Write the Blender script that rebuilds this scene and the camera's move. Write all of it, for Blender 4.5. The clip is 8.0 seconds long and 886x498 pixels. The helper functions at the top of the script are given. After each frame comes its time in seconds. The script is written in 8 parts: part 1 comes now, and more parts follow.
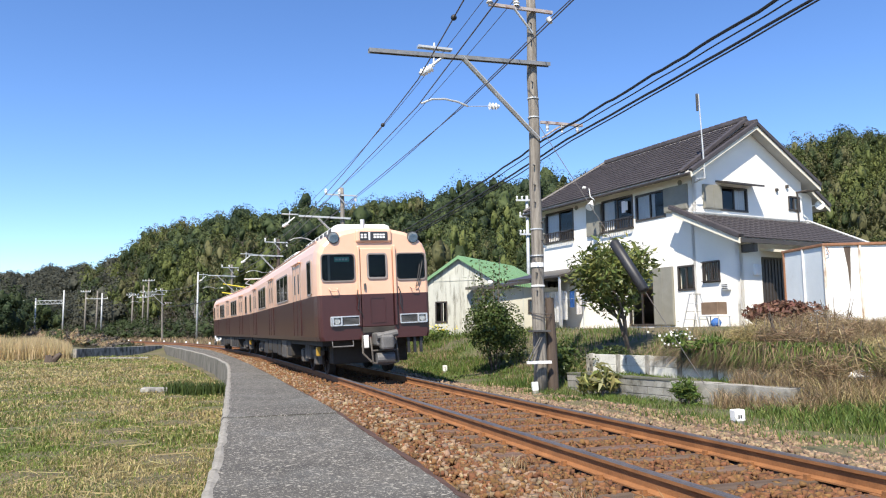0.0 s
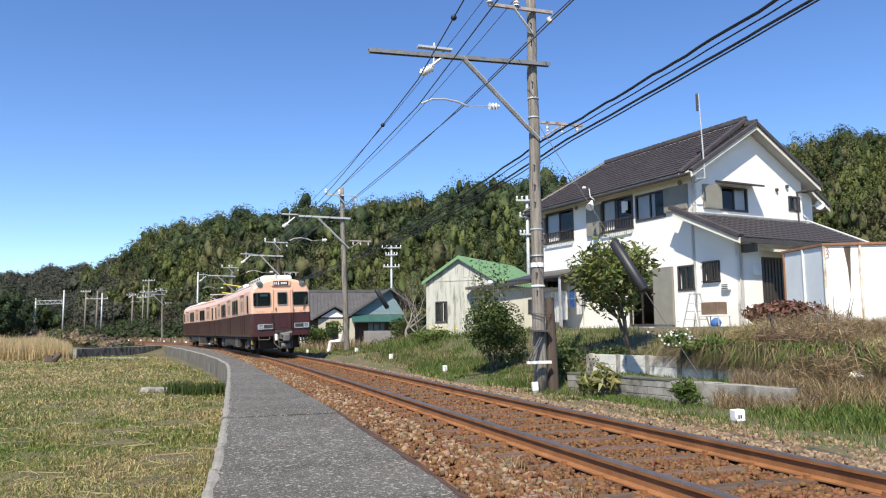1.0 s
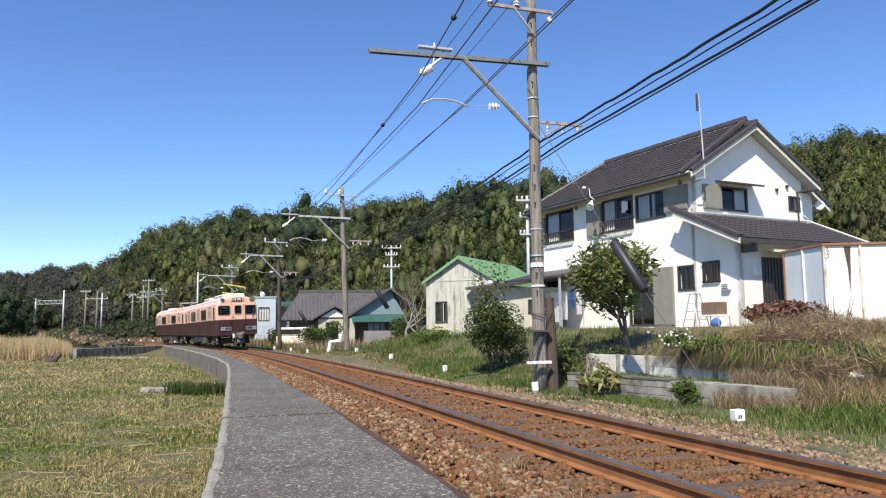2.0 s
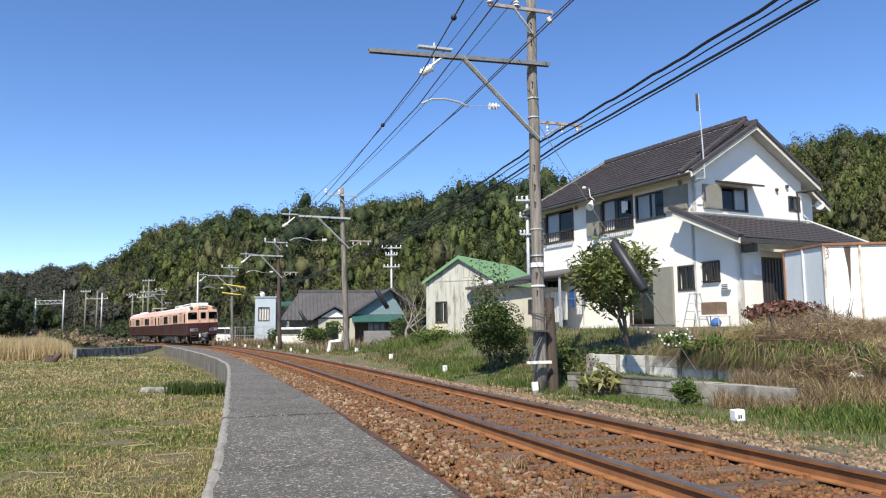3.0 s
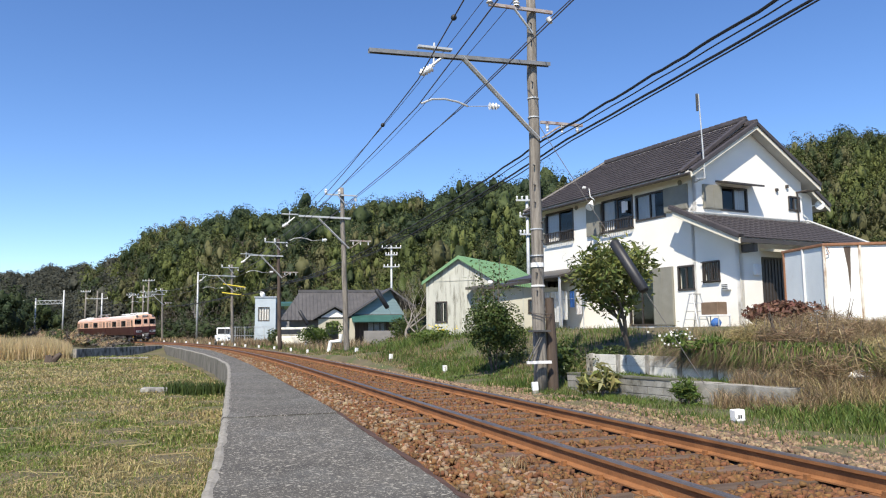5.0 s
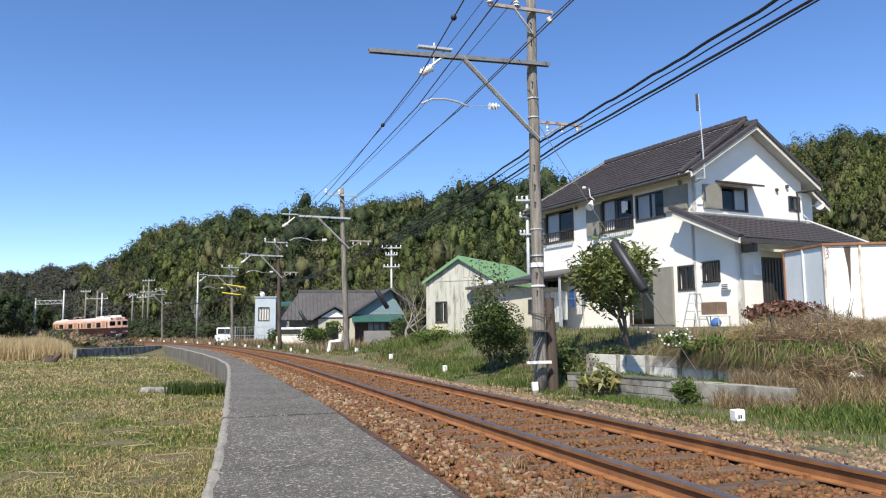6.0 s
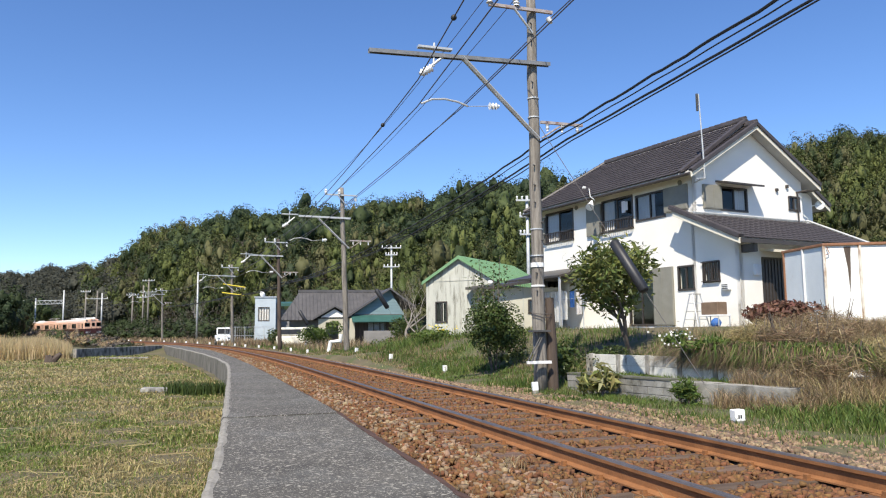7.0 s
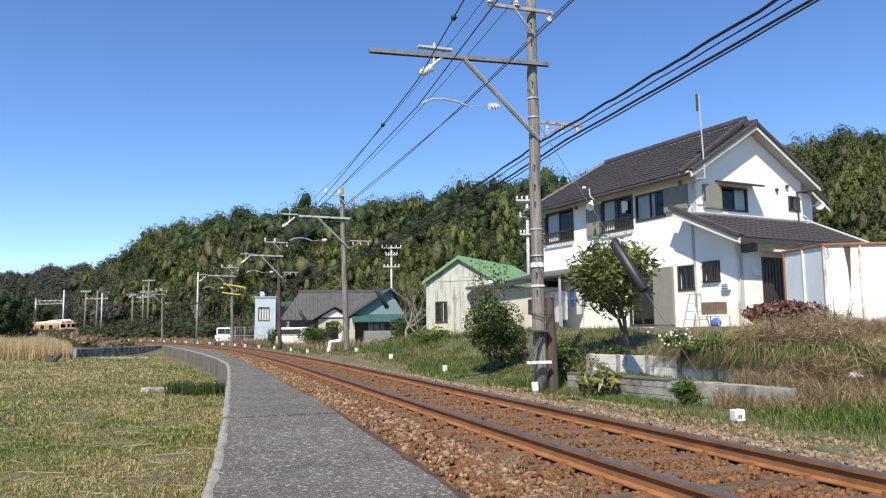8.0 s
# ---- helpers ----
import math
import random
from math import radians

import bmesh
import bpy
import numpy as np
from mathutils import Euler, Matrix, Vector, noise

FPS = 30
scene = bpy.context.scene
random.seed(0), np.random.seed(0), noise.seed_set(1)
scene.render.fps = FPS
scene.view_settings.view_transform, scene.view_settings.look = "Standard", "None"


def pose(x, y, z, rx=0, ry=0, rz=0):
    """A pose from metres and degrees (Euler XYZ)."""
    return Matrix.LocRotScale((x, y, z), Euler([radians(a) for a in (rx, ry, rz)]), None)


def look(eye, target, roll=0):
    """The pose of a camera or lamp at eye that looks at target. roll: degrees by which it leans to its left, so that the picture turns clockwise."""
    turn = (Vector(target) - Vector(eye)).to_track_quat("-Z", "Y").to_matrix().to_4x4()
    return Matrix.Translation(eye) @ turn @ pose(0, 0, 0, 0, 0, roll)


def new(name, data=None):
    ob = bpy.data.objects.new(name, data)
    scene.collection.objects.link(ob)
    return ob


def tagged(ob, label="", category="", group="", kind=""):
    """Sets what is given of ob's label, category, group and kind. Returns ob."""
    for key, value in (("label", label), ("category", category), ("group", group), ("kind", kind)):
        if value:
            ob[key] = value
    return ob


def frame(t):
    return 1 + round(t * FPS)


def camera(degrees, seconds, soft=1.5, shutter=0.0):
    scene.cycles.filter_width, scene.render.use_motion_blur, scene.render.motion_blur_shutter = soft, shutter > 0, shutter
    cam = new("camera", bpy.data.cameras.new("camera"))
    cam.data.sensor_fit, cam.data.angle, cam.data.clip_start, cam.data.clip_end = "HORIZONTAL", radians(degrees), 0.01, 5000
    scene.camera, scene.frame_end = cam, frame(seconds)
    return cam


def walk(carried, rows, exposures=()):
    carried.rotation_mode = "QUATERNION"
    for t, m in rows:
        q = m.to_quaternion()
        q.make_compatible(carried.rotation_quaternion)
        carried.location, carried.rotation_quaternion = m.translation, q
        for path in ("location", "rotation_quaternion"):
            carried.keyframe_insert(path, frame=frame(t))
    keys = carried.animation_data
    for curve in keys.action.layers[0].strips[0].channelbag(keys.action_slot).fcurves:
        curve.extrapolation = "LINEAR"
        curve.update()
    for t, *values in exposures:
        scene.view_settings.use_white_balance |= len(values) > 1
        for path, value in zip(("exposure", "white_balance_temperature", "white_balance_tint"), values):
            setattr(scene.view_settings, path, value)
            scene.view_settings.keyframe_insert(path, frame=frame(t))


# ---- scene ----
# camera: stands still on the old platform
CAM_H = 1.06
cam = camera(61.22, 8.0, soft=1.15)
VIEW = look((0, 0, CAM_H), (0, 9.9422, CAM_H + 1.0730), -0.63)
walk(cam, [(0.0, VIEW), (8.0, VIEW)], exposures=[(0.0, 0.80), (0.5, 0.68), (1.0, 0.60), (3.5, 0.55), (8.0, 0.55)])

# daylight: high spring sun behind the camera
SUN = Vector((-0.30, -0.95, 1.20)).normalized()
world = bpy.data.worlds.new("sky")
scene.world = world
world.use_nodes = True
wt = world.node_tree
sky = wt.nodes.new("ShaderNodeTexSky")
sky.sky_type, sky.sun_disc = "NISHITA", False
sky.sun_elevation = math.asin(SUN.z)
sky.sun_rotation = math.atan2(SUN.x, SUN.y)
sky.altitude = 1600.0
sky.air_density, sky.dust_density, sky.ozone_density = 1.0, 0.1, 3.4
deep = wt.nodes.new("ShaderNodeHueSaturation")
deep.inputs["Saturation"].default_value = 1.15
deep.inputs["Hue"].default_value = 0.507
wt.links.new(sky.outputs[0], deep.inputs["Color"])
wt.links.new(deep.outputs[0], wt.nodes["Background"].inputs[0])
wt.nodes["Background"].inputs[1].default_value = 0.132
sun = new("sun", bpy.data.lights.new("sun", "SUN"))
sun.data.energy, sun.data.angle, sun.data.color = 4.9, radians(0.53), (1.0, 0.92, 0.78)
sun.matrix_world = look(SUN * 60, (0, 0, 0))

rnd = random.Random(5)


# ---- materials ----
def surf(name, a, b, scale=3.0, rough=0.7, bump=0.2, fine=40.0, metal=0.0, stain=None, stain_scale=0.8, stain_low=0.55, vary=0.0, island=0.0, spec=0.5, depth=0.01, stretch=(1, 1, 1)):
    """Two-scale procedural surface: a to b by broad noise, fine grain with relief, optional stain colour."""
    m = bpy.data.materials.new(name)
    m.use_nodes = True
    nt = m.node_tree
    n, l = nt.nodes, nt.links
    bs = n["Principled BSDF"]
    co = n.new("ShaderNodeTexCoord")
    mp = n.new("ShaderNodeMapping")
    mp.inputs["Scale"].default_value = stretch
    l.new(co.outputs["Object"], mp.inputs[0])
    big = n.new("ShaderNodeTexNoise")
    big.inputs["Scale"].default_value, big.inputs["Detail"].default_value = scale, 6
    l.new(mp.outputs[0], big.inputs["Vector"])
    small = n.new("ShaderNodeTexNoise")
    small.inputs["Scale"].default_value, small.inputs["Detail"].default_value = fine, 4
    l.new(mp.outputs[0], small.inputs["Vector"])
    mean = n.new("ShaderNodeMath")
    mean.operation = "MULTIPLY_ADD"
    mean.inputs[1].default_value = 0.4
    sc = n.new("ShaderNodeMath")
    sc.operation = "MULTIPLY"
    sc.inputs[1].default_value = 0.6
    l.new(big.outputs[0], sc.inputs[0])
    l.new(small.outputs[0], mean.inputs[0])
    l.new(sc.outputs[0], mean.inputs[2])
    rp = n.new("ShaderNodeValToRGB")
    rp.color_ramp.elements[0].position, rp.color_ramp.elements[1].position = 0.32, 0.68
    rp.color_ramp.elements[0].color, rp.color_ramp.elements[1].color = (*a, 1), (*b, 1)
    l.new(mean.outputs[0], rp.inputs[0])
    out = rp.outputs[0]
    if stain:
        st = n.new("ShaderNodeTexNoise")
        st.inputs["Scale"].default_value, st.inputs["Detail"].default_value = stain_scale, 8
        st.inputs["Roughness"].default_value = 0.65
        l.new(mp.outputs[0], st.inputs["Vector"])
        sr = n.new("ShaderNodeValToRGB")
        sr.color_ramp.elements[0].position, sr.color_ramp.elements[1].position = stain_low, stain_low + 0.16
        l.new(st.outputs[0], sr.inputs[0])
        mx = n.new("ShaderNodeMixRGB")
        mx.inputs[2].default_value = (*stain, 1)
        l.new(sr.outputs[0], mx.inputs[0])
        l.new(out, mx.inputs[1])
        out = mx.outputs[0]
    if vary or island:
        src = n.new("ShaderNodeObjectInfo").outputs["Random"] if vary else n.new("ShaderNodeNewGeometry").outputs["Random Per Island"]
        k = vary or island
        mr = n.new("ShaderNodeMapRange")
        mr.inputs[3].default_value, mr.inputs[4].default_value = 1 - k, 1 + k
        l.new(src, mr.inputs[0])
        hs = n.new("ShaderNodeHueSaturation")
        l.new(mr.outputs[0], hs.inputs["Value"])
        hm = n.new("ShaderNodeMapRange")
        hm.inputs[3].default_value, hm.inputs[4].default_value = 0.5 + 0.06 * k, 0.5 - 0.06 * k
        fr = n.new("ShaderNodeMath")
        fr.operation = "FRACT"
        mu = n.new("ShaderNodeMath")
        mu.operation = "MULTIPLY"
        mu.inputs[1].default_value = 17.3
        l.new(src, mu.inputs[0])
        l.new(mu.outputs[0], fr.inputs[0])
        l.new(fr.outputs[0], hm.inputs[0])
        l.new(hm.outputs[0], hs.inputs["Hue"])
        l.new(out, hs.inputs["Color"])
        out = hs.outputs[0]
    l.new(out, bs.inputs["Base Color"])
    bs.inputs["Roughness"].default_value, bs.inputs["Metallic"].default_value = rough, metal
    bs.inputs["Specular IOR Level"].default_value = spec
    if bump:
        bp = n.new("ShaderNodeBump")
        bp.inputs["Strength"].default_value, bp.inputs["Distance"].default_value = bump, depth
        l.new(mean.outputs[0], bp.inputs["Height"])
        l.new(bp.outputs[0], bs.inputs["Normal"])
    return m


def leafy(name, a, b, island=0.35, rough=0.55, through_light=0.35, scale=0.25, fine=6):
    """Leaf or blade: shading varies leaf by leaf and patch by patch, light passes through."""
    m = surf(name, a, b, scale=scale, rough=rough, bump=0, fine=fine, island=island, spec=0.3)
    nt = m.node_tree
    bs = nt.nodes["Principled BSDF"]
    src = bs.inputs["Base Color"].links[0].from_socket
    tr = nt.nodes.new("ShaderNodeBsdfTranslucent")
    nt.links.new(src, tr.inputs[0])
    mx = nt.nodes.new("ShaderNodeMixShader")
    mx.inputs[0].default_value = through_light
    nt.links.new(bs.outputs[0], mx.inputs[1])
    nt.links.new(tr.outputs[0], mx.inputs[2])
    nt.links.new(mx.outputs[0], nt.nodes["Material Output"].inputs[0])
    return m


def aggregate(m, scale=56.0, light=(0.37, 0.345, 0.29), dark=(0.028, 0.024, 0.02)):
    """Pale and dark stone chips showing in a worn concrete surface."""
    nt = m.node_tree
    n, l = nt.nodes, nt.links
    bs = n["Principled BSDF"]
    src = bs.inputs["Base Color"].links[0].from_socket
    co = n.new("ShaderNodeTexCoord")
    for sc, lo, hi, col in ((scale, 0.58, 0.64, light), (scale * 0.8, 0.60, 0.68, dark), (scale * 0.40, 0.60, 0.66, light), (7.0, 0.56, 0.72, dark)):
        tx = n.new("ShaderNodeTexNoise")
        tx.inputs["Scale"].default_value, tx.inputs["Detail"].default_value = sc, 3
        ad = n.new("ShaderNodeVectorMath")
        ad.inputs[1].default_value = (sc, 2 * sc, 0.3)
        l.new(co.outputs["Object"], ad.inputs[0])
        l.new(ad.outputs[0], tx.inputs["Vector"])
        rp = n.new("ShaderNodeValToRGB")
        rp.color_ramp.elements[0].position, rp.color_ramp.elements[1].position = lo, hi
        top = 0.45 if sc == 7.0 else 0.85
        rp.color_ramp.elements[1].color = (top, top, top, 1)
        l.new(tx.outputs[0], rp.inputs[0])
        mx = n.new("ShaderNodeMixRGB")
        mx.inputs[2].default_value = (*col, 1)
        l.new(rp.outputs[0], mx.inputs[0])
        l.new(src, mx.inputs[1])
        src = mx.outputs[0]
    l.new(src, bs.inputs["Base Color"])
    return m


M = {}
M["ground"] = surf("ground_soil", (0.075, 0.06, 0.032), (0.15, 0.125, 0.068), scale=0.6, fine=25, rough=0.95, bump=0.5, stain=(0.075, 0.088, 0.026), stain_scale=0.5, stain_low=0.47)
M["ballast_bed"] = surf("ballast_bed", (0.10, 0.048, 0.021), (0.20, 0.105, 0.048), scale=2, fine=30, rough=0.95, bump=1.0, depth=0.03)
M["stone"] = surf("ballast_stone", (0.085, 0.038, 0.014), (0.205, 0.098, 0.038), scale=6, fine=50, rough=0.9, bump=0.4, island=0.28)
M["stone_grey"] = surf("grey_stone", (0.13, 0.085, 0.048), (0.31, 0.22, 0.14), scale=6, fine=50, rough=0.9, bump=0.4, island=0.35)
M["concrete_path"] = aggregate(surf("platform_concrete", (0.043, 0.039, 0.032), (0.104, 0.095, 0.080), scale=1.2, fine=70, rough=0.9, bump=0.6, depth=0.012, stain=(0.105, 0.102, 0.092), stain_scale=0.7, stain_low=0.5))
M["platform_wall"] = surf("stained_platform_wall", (0.085, 0.078, 0.062), (0.20, 0.185, 0.155), scale=1.4, fine=30, rough=0.95, bump=0.5, stain=(0.06, 0.055, 0.042), stain_scale=1.6, stain_low=0.46, stretch=(1.5, 1.5, 0.5))
M["lip"] = surf("worn_lip_concrete", (0.17, 0.155, 0.13), (0.33, 0.31, 0.27), scale=7, fine=45, rough=0.9, bump=0.6, stain=(0.09, 0.085, 0.06), stain_scale=11, stain_low=0.55)
M["rust_white"] = surf("rust_eaten_white_paint", (0.55, 0.50, 0.42), (0.72, 0.69, 0.62), scale=2, rough=0.6, bump=0.2, stain=(0.24, 0.12, 0.05), stain_scale=2.5, stain_low=0.47, stretch=(3, 3, 0.6))
M["concrete_wall"] = surf("weathered_concrete", (0.22, 0.21, 0.185), (0.42, 0.40, 0.36), scale=1.5, fine=30, rough=0.9, bump=0.4, stain=(0.075, 0.07, 0.055), stain_scale=1.8, stain_low=0.47, stretch=(1.6, 1.6, 0.7))
M["pale_board"] = surf("pale_weathered_board", (0.46, 0.45, 0.41), (0.66, 0.65, 0.60), scale=2, fine=40, rough=0.9, bump=0.3, stain=(0.17, 0.165, 0.14), stain_scale=2.4, stain_low=0.54, stretch=(2.2, 2.2, 0.7), vary=0.1)
M["wall_block"] = surf("grey_wall_block", (0.17, 0.165, 0.15), (0.33, 0.32, 0.29), scale=3, fine=50, rough=0.95, bump=0.5, stain=(0.085, 0.08, 0.065), stain_scale=1.6, stain_low=0.48, vary=0.15)
M["moss_cap"] = surf("mossy_concrete", (0.07, 0.07, 0.055), (0.14, 0.135, 0.11), scale=5, fine=60, rough=0.95, bump=0.8, stain=(0.06, 0.085, 0.02), stain_scale=3, stain_low=0.5)
M["rail_rust"] = surf("rail_rust", (0.17, 0.068, 0.022), (0.31, 0.135, 0.048), scale=4, fine=60, rough=0.85, bump=0.3)
M["rail_head"] = surf("rail_head_steel", (0.10, 0.088, 0.085), (0.18, 0.155, 0.145), scale=2, fine=30, rough=0.45, bump=0.05, metal=0.45, stain=(0.15, 0.085, 0.05), stain_scale=1.2, stain_low=0.56)
M["sleeper"] = surf("old_sleeper_wood", (0.06, 0.036, 0.023), (0.17, 0.112, 0.075), scale=3, fine=35, rough=0.9, bump=0.6, vary=0.25, stretch=(0.3, 3, 3))
M["wood_pole"] = surf("weathered_pole_wood", (0.075, 0.065, 0.055), (0.32, 0.29, 0.25), scale=5, fine=30, rough=0.9, bump=0.9, stain=(0.045, 0.038, 0.032), stain_scale=6, stain_low=0.56, stretch=(4, 4, 0.22))
M["dark_wood"] = surf("creosoted_wood", (0.045, 0.032, 0.025), (0.11, 0.08, 0.06), scale=4, fine=30, rough=0.85, bump=0.5, stretch=(4, 4, 0.3))
M["galv"] = surf("galvanised_steel", (0.42, 0.43, 0.43), (0.60, 0.61, 0.60), scale=6, fine=40, rough=0.5, metal=0.4, bump=0.1, stain=(0.30, 0.24, 0.18), stain_scale=3, stain_low=0.62)
M["galv_dull"] = surf("dull_galvanised_steel", (0.13, 0.135, 0.14), (0.26, 0.265, 0.27), scale=5, fine=40, rough=0.6, metal=0.3, bump=0.15, stain=(0.16, 0.12, 0.09), stain_scale=3, stain_low=0.6)
M["galv_rust"] = surf("rusting_galvanised_steel", (0.30, 0.25, 0.23), (0.46, 0.42, 0.40), scale=6, fine=40, rough=0.65, metal=0.2, bump=0.2, stain=(0.22, 0.10, 0.06), stain_scale=5, stain_low=0.5)
M["steel_dark"] = surf("dark_steel", (0.05, 0.05, 0.05), (0.12, 0.115, 0.11), scale=5, fine=40, rough=0.6, metal=0.3, bump=0.1)
M["rusty"] = surf("rusted_steel", (0.16, 0.07, 0.035), (0.32, 0.16, 0.09), scale=6, fine=40, rough=0.85, bump=0.3)
M["edge_brown"] = surf("dark_brown_edging", (0.045, 0.022, 0.015), (0.11, 0.055, 0.035), scale=6, fine=40, rough=0.9, bump=0.4)
M["porcelain"] = surf("porcelain", (0.75, 0.75, 0.73), (0.85, 0.85, 0.84), scale=8, rough=0.25, bump=0)
M["cable"] = surf("black_cable", (0.012, 0.012, 0.013), (0.025, 0.025, 0.026), scale=20, rough=0.6, bump=0)
M["wire"] = surf("wire_bronze", (0.05, 0.045, 0.045), (0.09, 0.08, 0.08), scale=20, rough=0.55, bump=0)
M["white_wall"] = surf("white_render", (0.80, 0.77, 0.71), (0.87, 0.845, 0.79), scale=1.0, fine=60, rough=0.9, bump=0.25, stain=(0.72, 0.69, 0.63), stain_scale=0.5, stain_low=0.6)
M["tile_roof"] = surf("dark_roof_tile", (0.038, 0.032, 0.033), (0.075, 0.065, 0.065), scale=2, fine=20, rough=0.55, bump=0.15, island=0.15)
M["tile_grey"] = surf("grey_roof_tile", (0.052, 0.05, 0.052), (0.105, 0.10, 0.10), scale=2, fine=20, rough=0.6, bump=0.15)
M["eave_cream"] = surf("cream_fascia", (0.62, 0.58, 0.47), (0.72, 0.68, 0.57), scale=3, rough=0.7, bump=0.1)
M["soffit"] = surf("grey_soffit", (0.40, 0.38, 0.35), (0.50, 0.48, 0.45), scale=3, rough=0.8, bump=0.1)
M["bronze_frame"] = surf("bronze_aluminium", (0.06, 0.05, 0.045), (0.10, 0.085, 0.075), scale=8, rough=0.45, metal=0.5, bump=0.05)
M["alu"] = surf("aluminium", (0.50, 0.51, 0.52), (0.62, 0.63, 0.64), scale=8, rough=0.4, metal=0.6, bump=0.05)
M["shutter"] = surf("khaki_shutter_box", (0.20, 0.19, 0.155), (0.26, 0.25, 0.21), scale=3, rough=0.6, bump=0.1)
M["curtain"] = surf("pale_curtain", (0.70, 0.67, 0.66), (0.84, 0.82, 0.81), scale=3, rough=0.9, bump=0.3, stretch=(8, 8, 0.5))
# room darkness put into a near-black colour
M["dark_room"] = surf("unlit_room_black", (0.03, 0.03, 0.03), (0.06, 0.055, 0.05), scale=3, rough=0.9, bump=0)
M["green_roof"] = surf("green_painted_sheet", (0.12, 0.24, 0.115), (0.17, 0.31, 0.16), scale=1.5, rough=0.65, bump=0.1, stain=(0.17, 0.25, 0.15), stain_scale=1.2)
M["teal"] = surf("teal_sheet_roof", (0.022, 0.075, 0.064), (0.038, 0.115, 0.098), scale=2, rough=0.55, bump=0.1)
M["shed_wall"] = surf("stained_cement_board", (0.38, 0.38, 0.33), (0.54, 0.54, 0.48), scale=1.2, fine=25, rough=0.9, bump=0.3, stain=(0.16, 0.155, 0.125), stain_scale=2.2, stain_low=0.5, stretch=(2.5, 2.5, 0.35))
M["shed_cream"] = surf("cream_board", (0.42, 0.40, 0.32), (0.54, 0.52, 0.43), scale=1.5, rough=0.9, bump=0.2, stain=(0.42, 0.39, 0.30), stain_scale=2)
M["gable_blue"] = surf("weathered_blue_boards", (0.13, 0.20, 0.22), (0.20, 0.28, 0.30), scale=2, fine=25, rough=0.85, bump=0.2, stretch=(0.4, 3, 3))
M["blue_wall"] = surf("pale_blue_siding", (0.38, 0.44, 0.48), (0.48, 0.54, 0.58), scale=1, rough=0.8, bump=0.1)
M["beige_wall"] = surf("beige_plaster", (0.40, 0.37, 0.28), (0.50, 0.47, 0.37), scale=1, rough=0.9, bump=0.2)
M["block"] = surf("grey_block_wall", (0.16, 0.155, 0.15), (0.26, 0.25, 0.24), scale=2, rough=0.9, bump=0.3)
M["white_paint"] = surf("white_painted_metal", (0.74, 0.73, 0.70), (0.84, 0.83, 0.80), scale=1.5, rough=0.55, bump=0.1, stain=(0.60, 0.52, 0.40), stain_scale=1.5, stain_low=0.64)
# white paint darkened and blued to paint in the end's shade
M["shaded_white_paint"] = surf("shade_tinted_white_paint", (0.56, 0.61, 0.64), (0.68, 0.72, 0.74), scale=1.5, rough=0.55, bump=0.1, stain=(0.52, 0.50, 0.46), stain_scale=1.8, stain_low=0.62)
M["white_post"] = surf("white_marker_paint", (0.74, 0.74, 0.72), (0.86, 0.86, 0.84), scale=10, rough=0.7, bump=0.1)
M["black_tube"] = surf("black_rubber_tube", (0.012, 0.012, 0.014), (0.030, 0.030, 0.034), scale=6, rough=0.5, bump=0.1)
M["cream"] = surf("cream_car_paint", (0.69, 0.415, 0.285), (0.73, 0.45, 0.315), scale=1.0, fine=8, rough=0.32, bump=0.02)
M["maroon"] = surf("maroon_car_paint", (0.042, 0.013, 0.013), (0.055, 0.017, 0.017), scale=1.0, fine=8, rough=0.28, bump=0.02)
M["roof_paint"] = surf("roof_paint_pale", (0.60, 0.52, 0.47), (0.70, 0.62, 0.56), scale=1.0, fine=8, rough=0.6, bump=0.05)
M["under"] = surf("underframe_grime", (0.016, 0.014, 0.012), (0.045, 0.038, 0.032), scale=4, rough=0.85, bump=0.2)
M["under_grey"] = surf("grey_bogie_paint", (0.055, 0.047, 0.040), (0.12, 0.104, 0.088), scale=4, rough=0.7, bump=0.2)
M["tank_grey"] = surf("coupler_grey", (0.065, 0.062, 0.06), (0.17, 0.165, 0.16), scale=4, rough=0.6, bump=0.2)
M["yellow"] = surf("yellow_paint", (0.30, 0.17, 0.02), (0.42, 0.25, 0.03), scale=4, rough=0.5, bump=0.1)
M["rubber"] = surf("window_rubber", (0.20, 0.17, 0.155), (0.30, 0.27, 0.25), scale=6, rough=0.5, bump=0)
# near-black colour stands in for unlit space behind the train windows
M["unlit_dark"] = surf("unlit_interior_black", (0.008, 0.009, 0.009), (0.022, 0.022, 0.02), scale=3, rough=0.9, bump=0)
M["reflector"] = surf("lamp_reflector", (0.30, 0.29, 0.28), (0.62, 0.60, 0.57), scale=14, rough=0.25, metal=0.6, bump=0)
M["chrome"] = surf("bright_metal", (0.65, 0.65, 0.65), (0.75, 0.75, 0.75), scale=8, rough=0.22, metal=1.0, bump=0)
M["sign_dark"] = surf("sign_black", (0.02, 0.02, 0.022), (0.04, 0.04, 0.042), scale=4, rough=0.35, bump=0)
M["sign_green"] = surf("sign_green", (0.10, 0.42, 0.34), (0.14, 0.50, 0.40), scale=4, rough=0.5, bump=0)
M["blue"] = surf("blue_plastic", (0.03, 0.10, 0.32), (0.05, 0.16, 0.42), scale=4, rough=0.5, bump=0.05)
M["brown_box"] = surf("brown_wooden_box", (0.13, 0.085, 0.055), (0.22, 0.15, 0.10), scale=4, rough=0.8, bump=0.2)


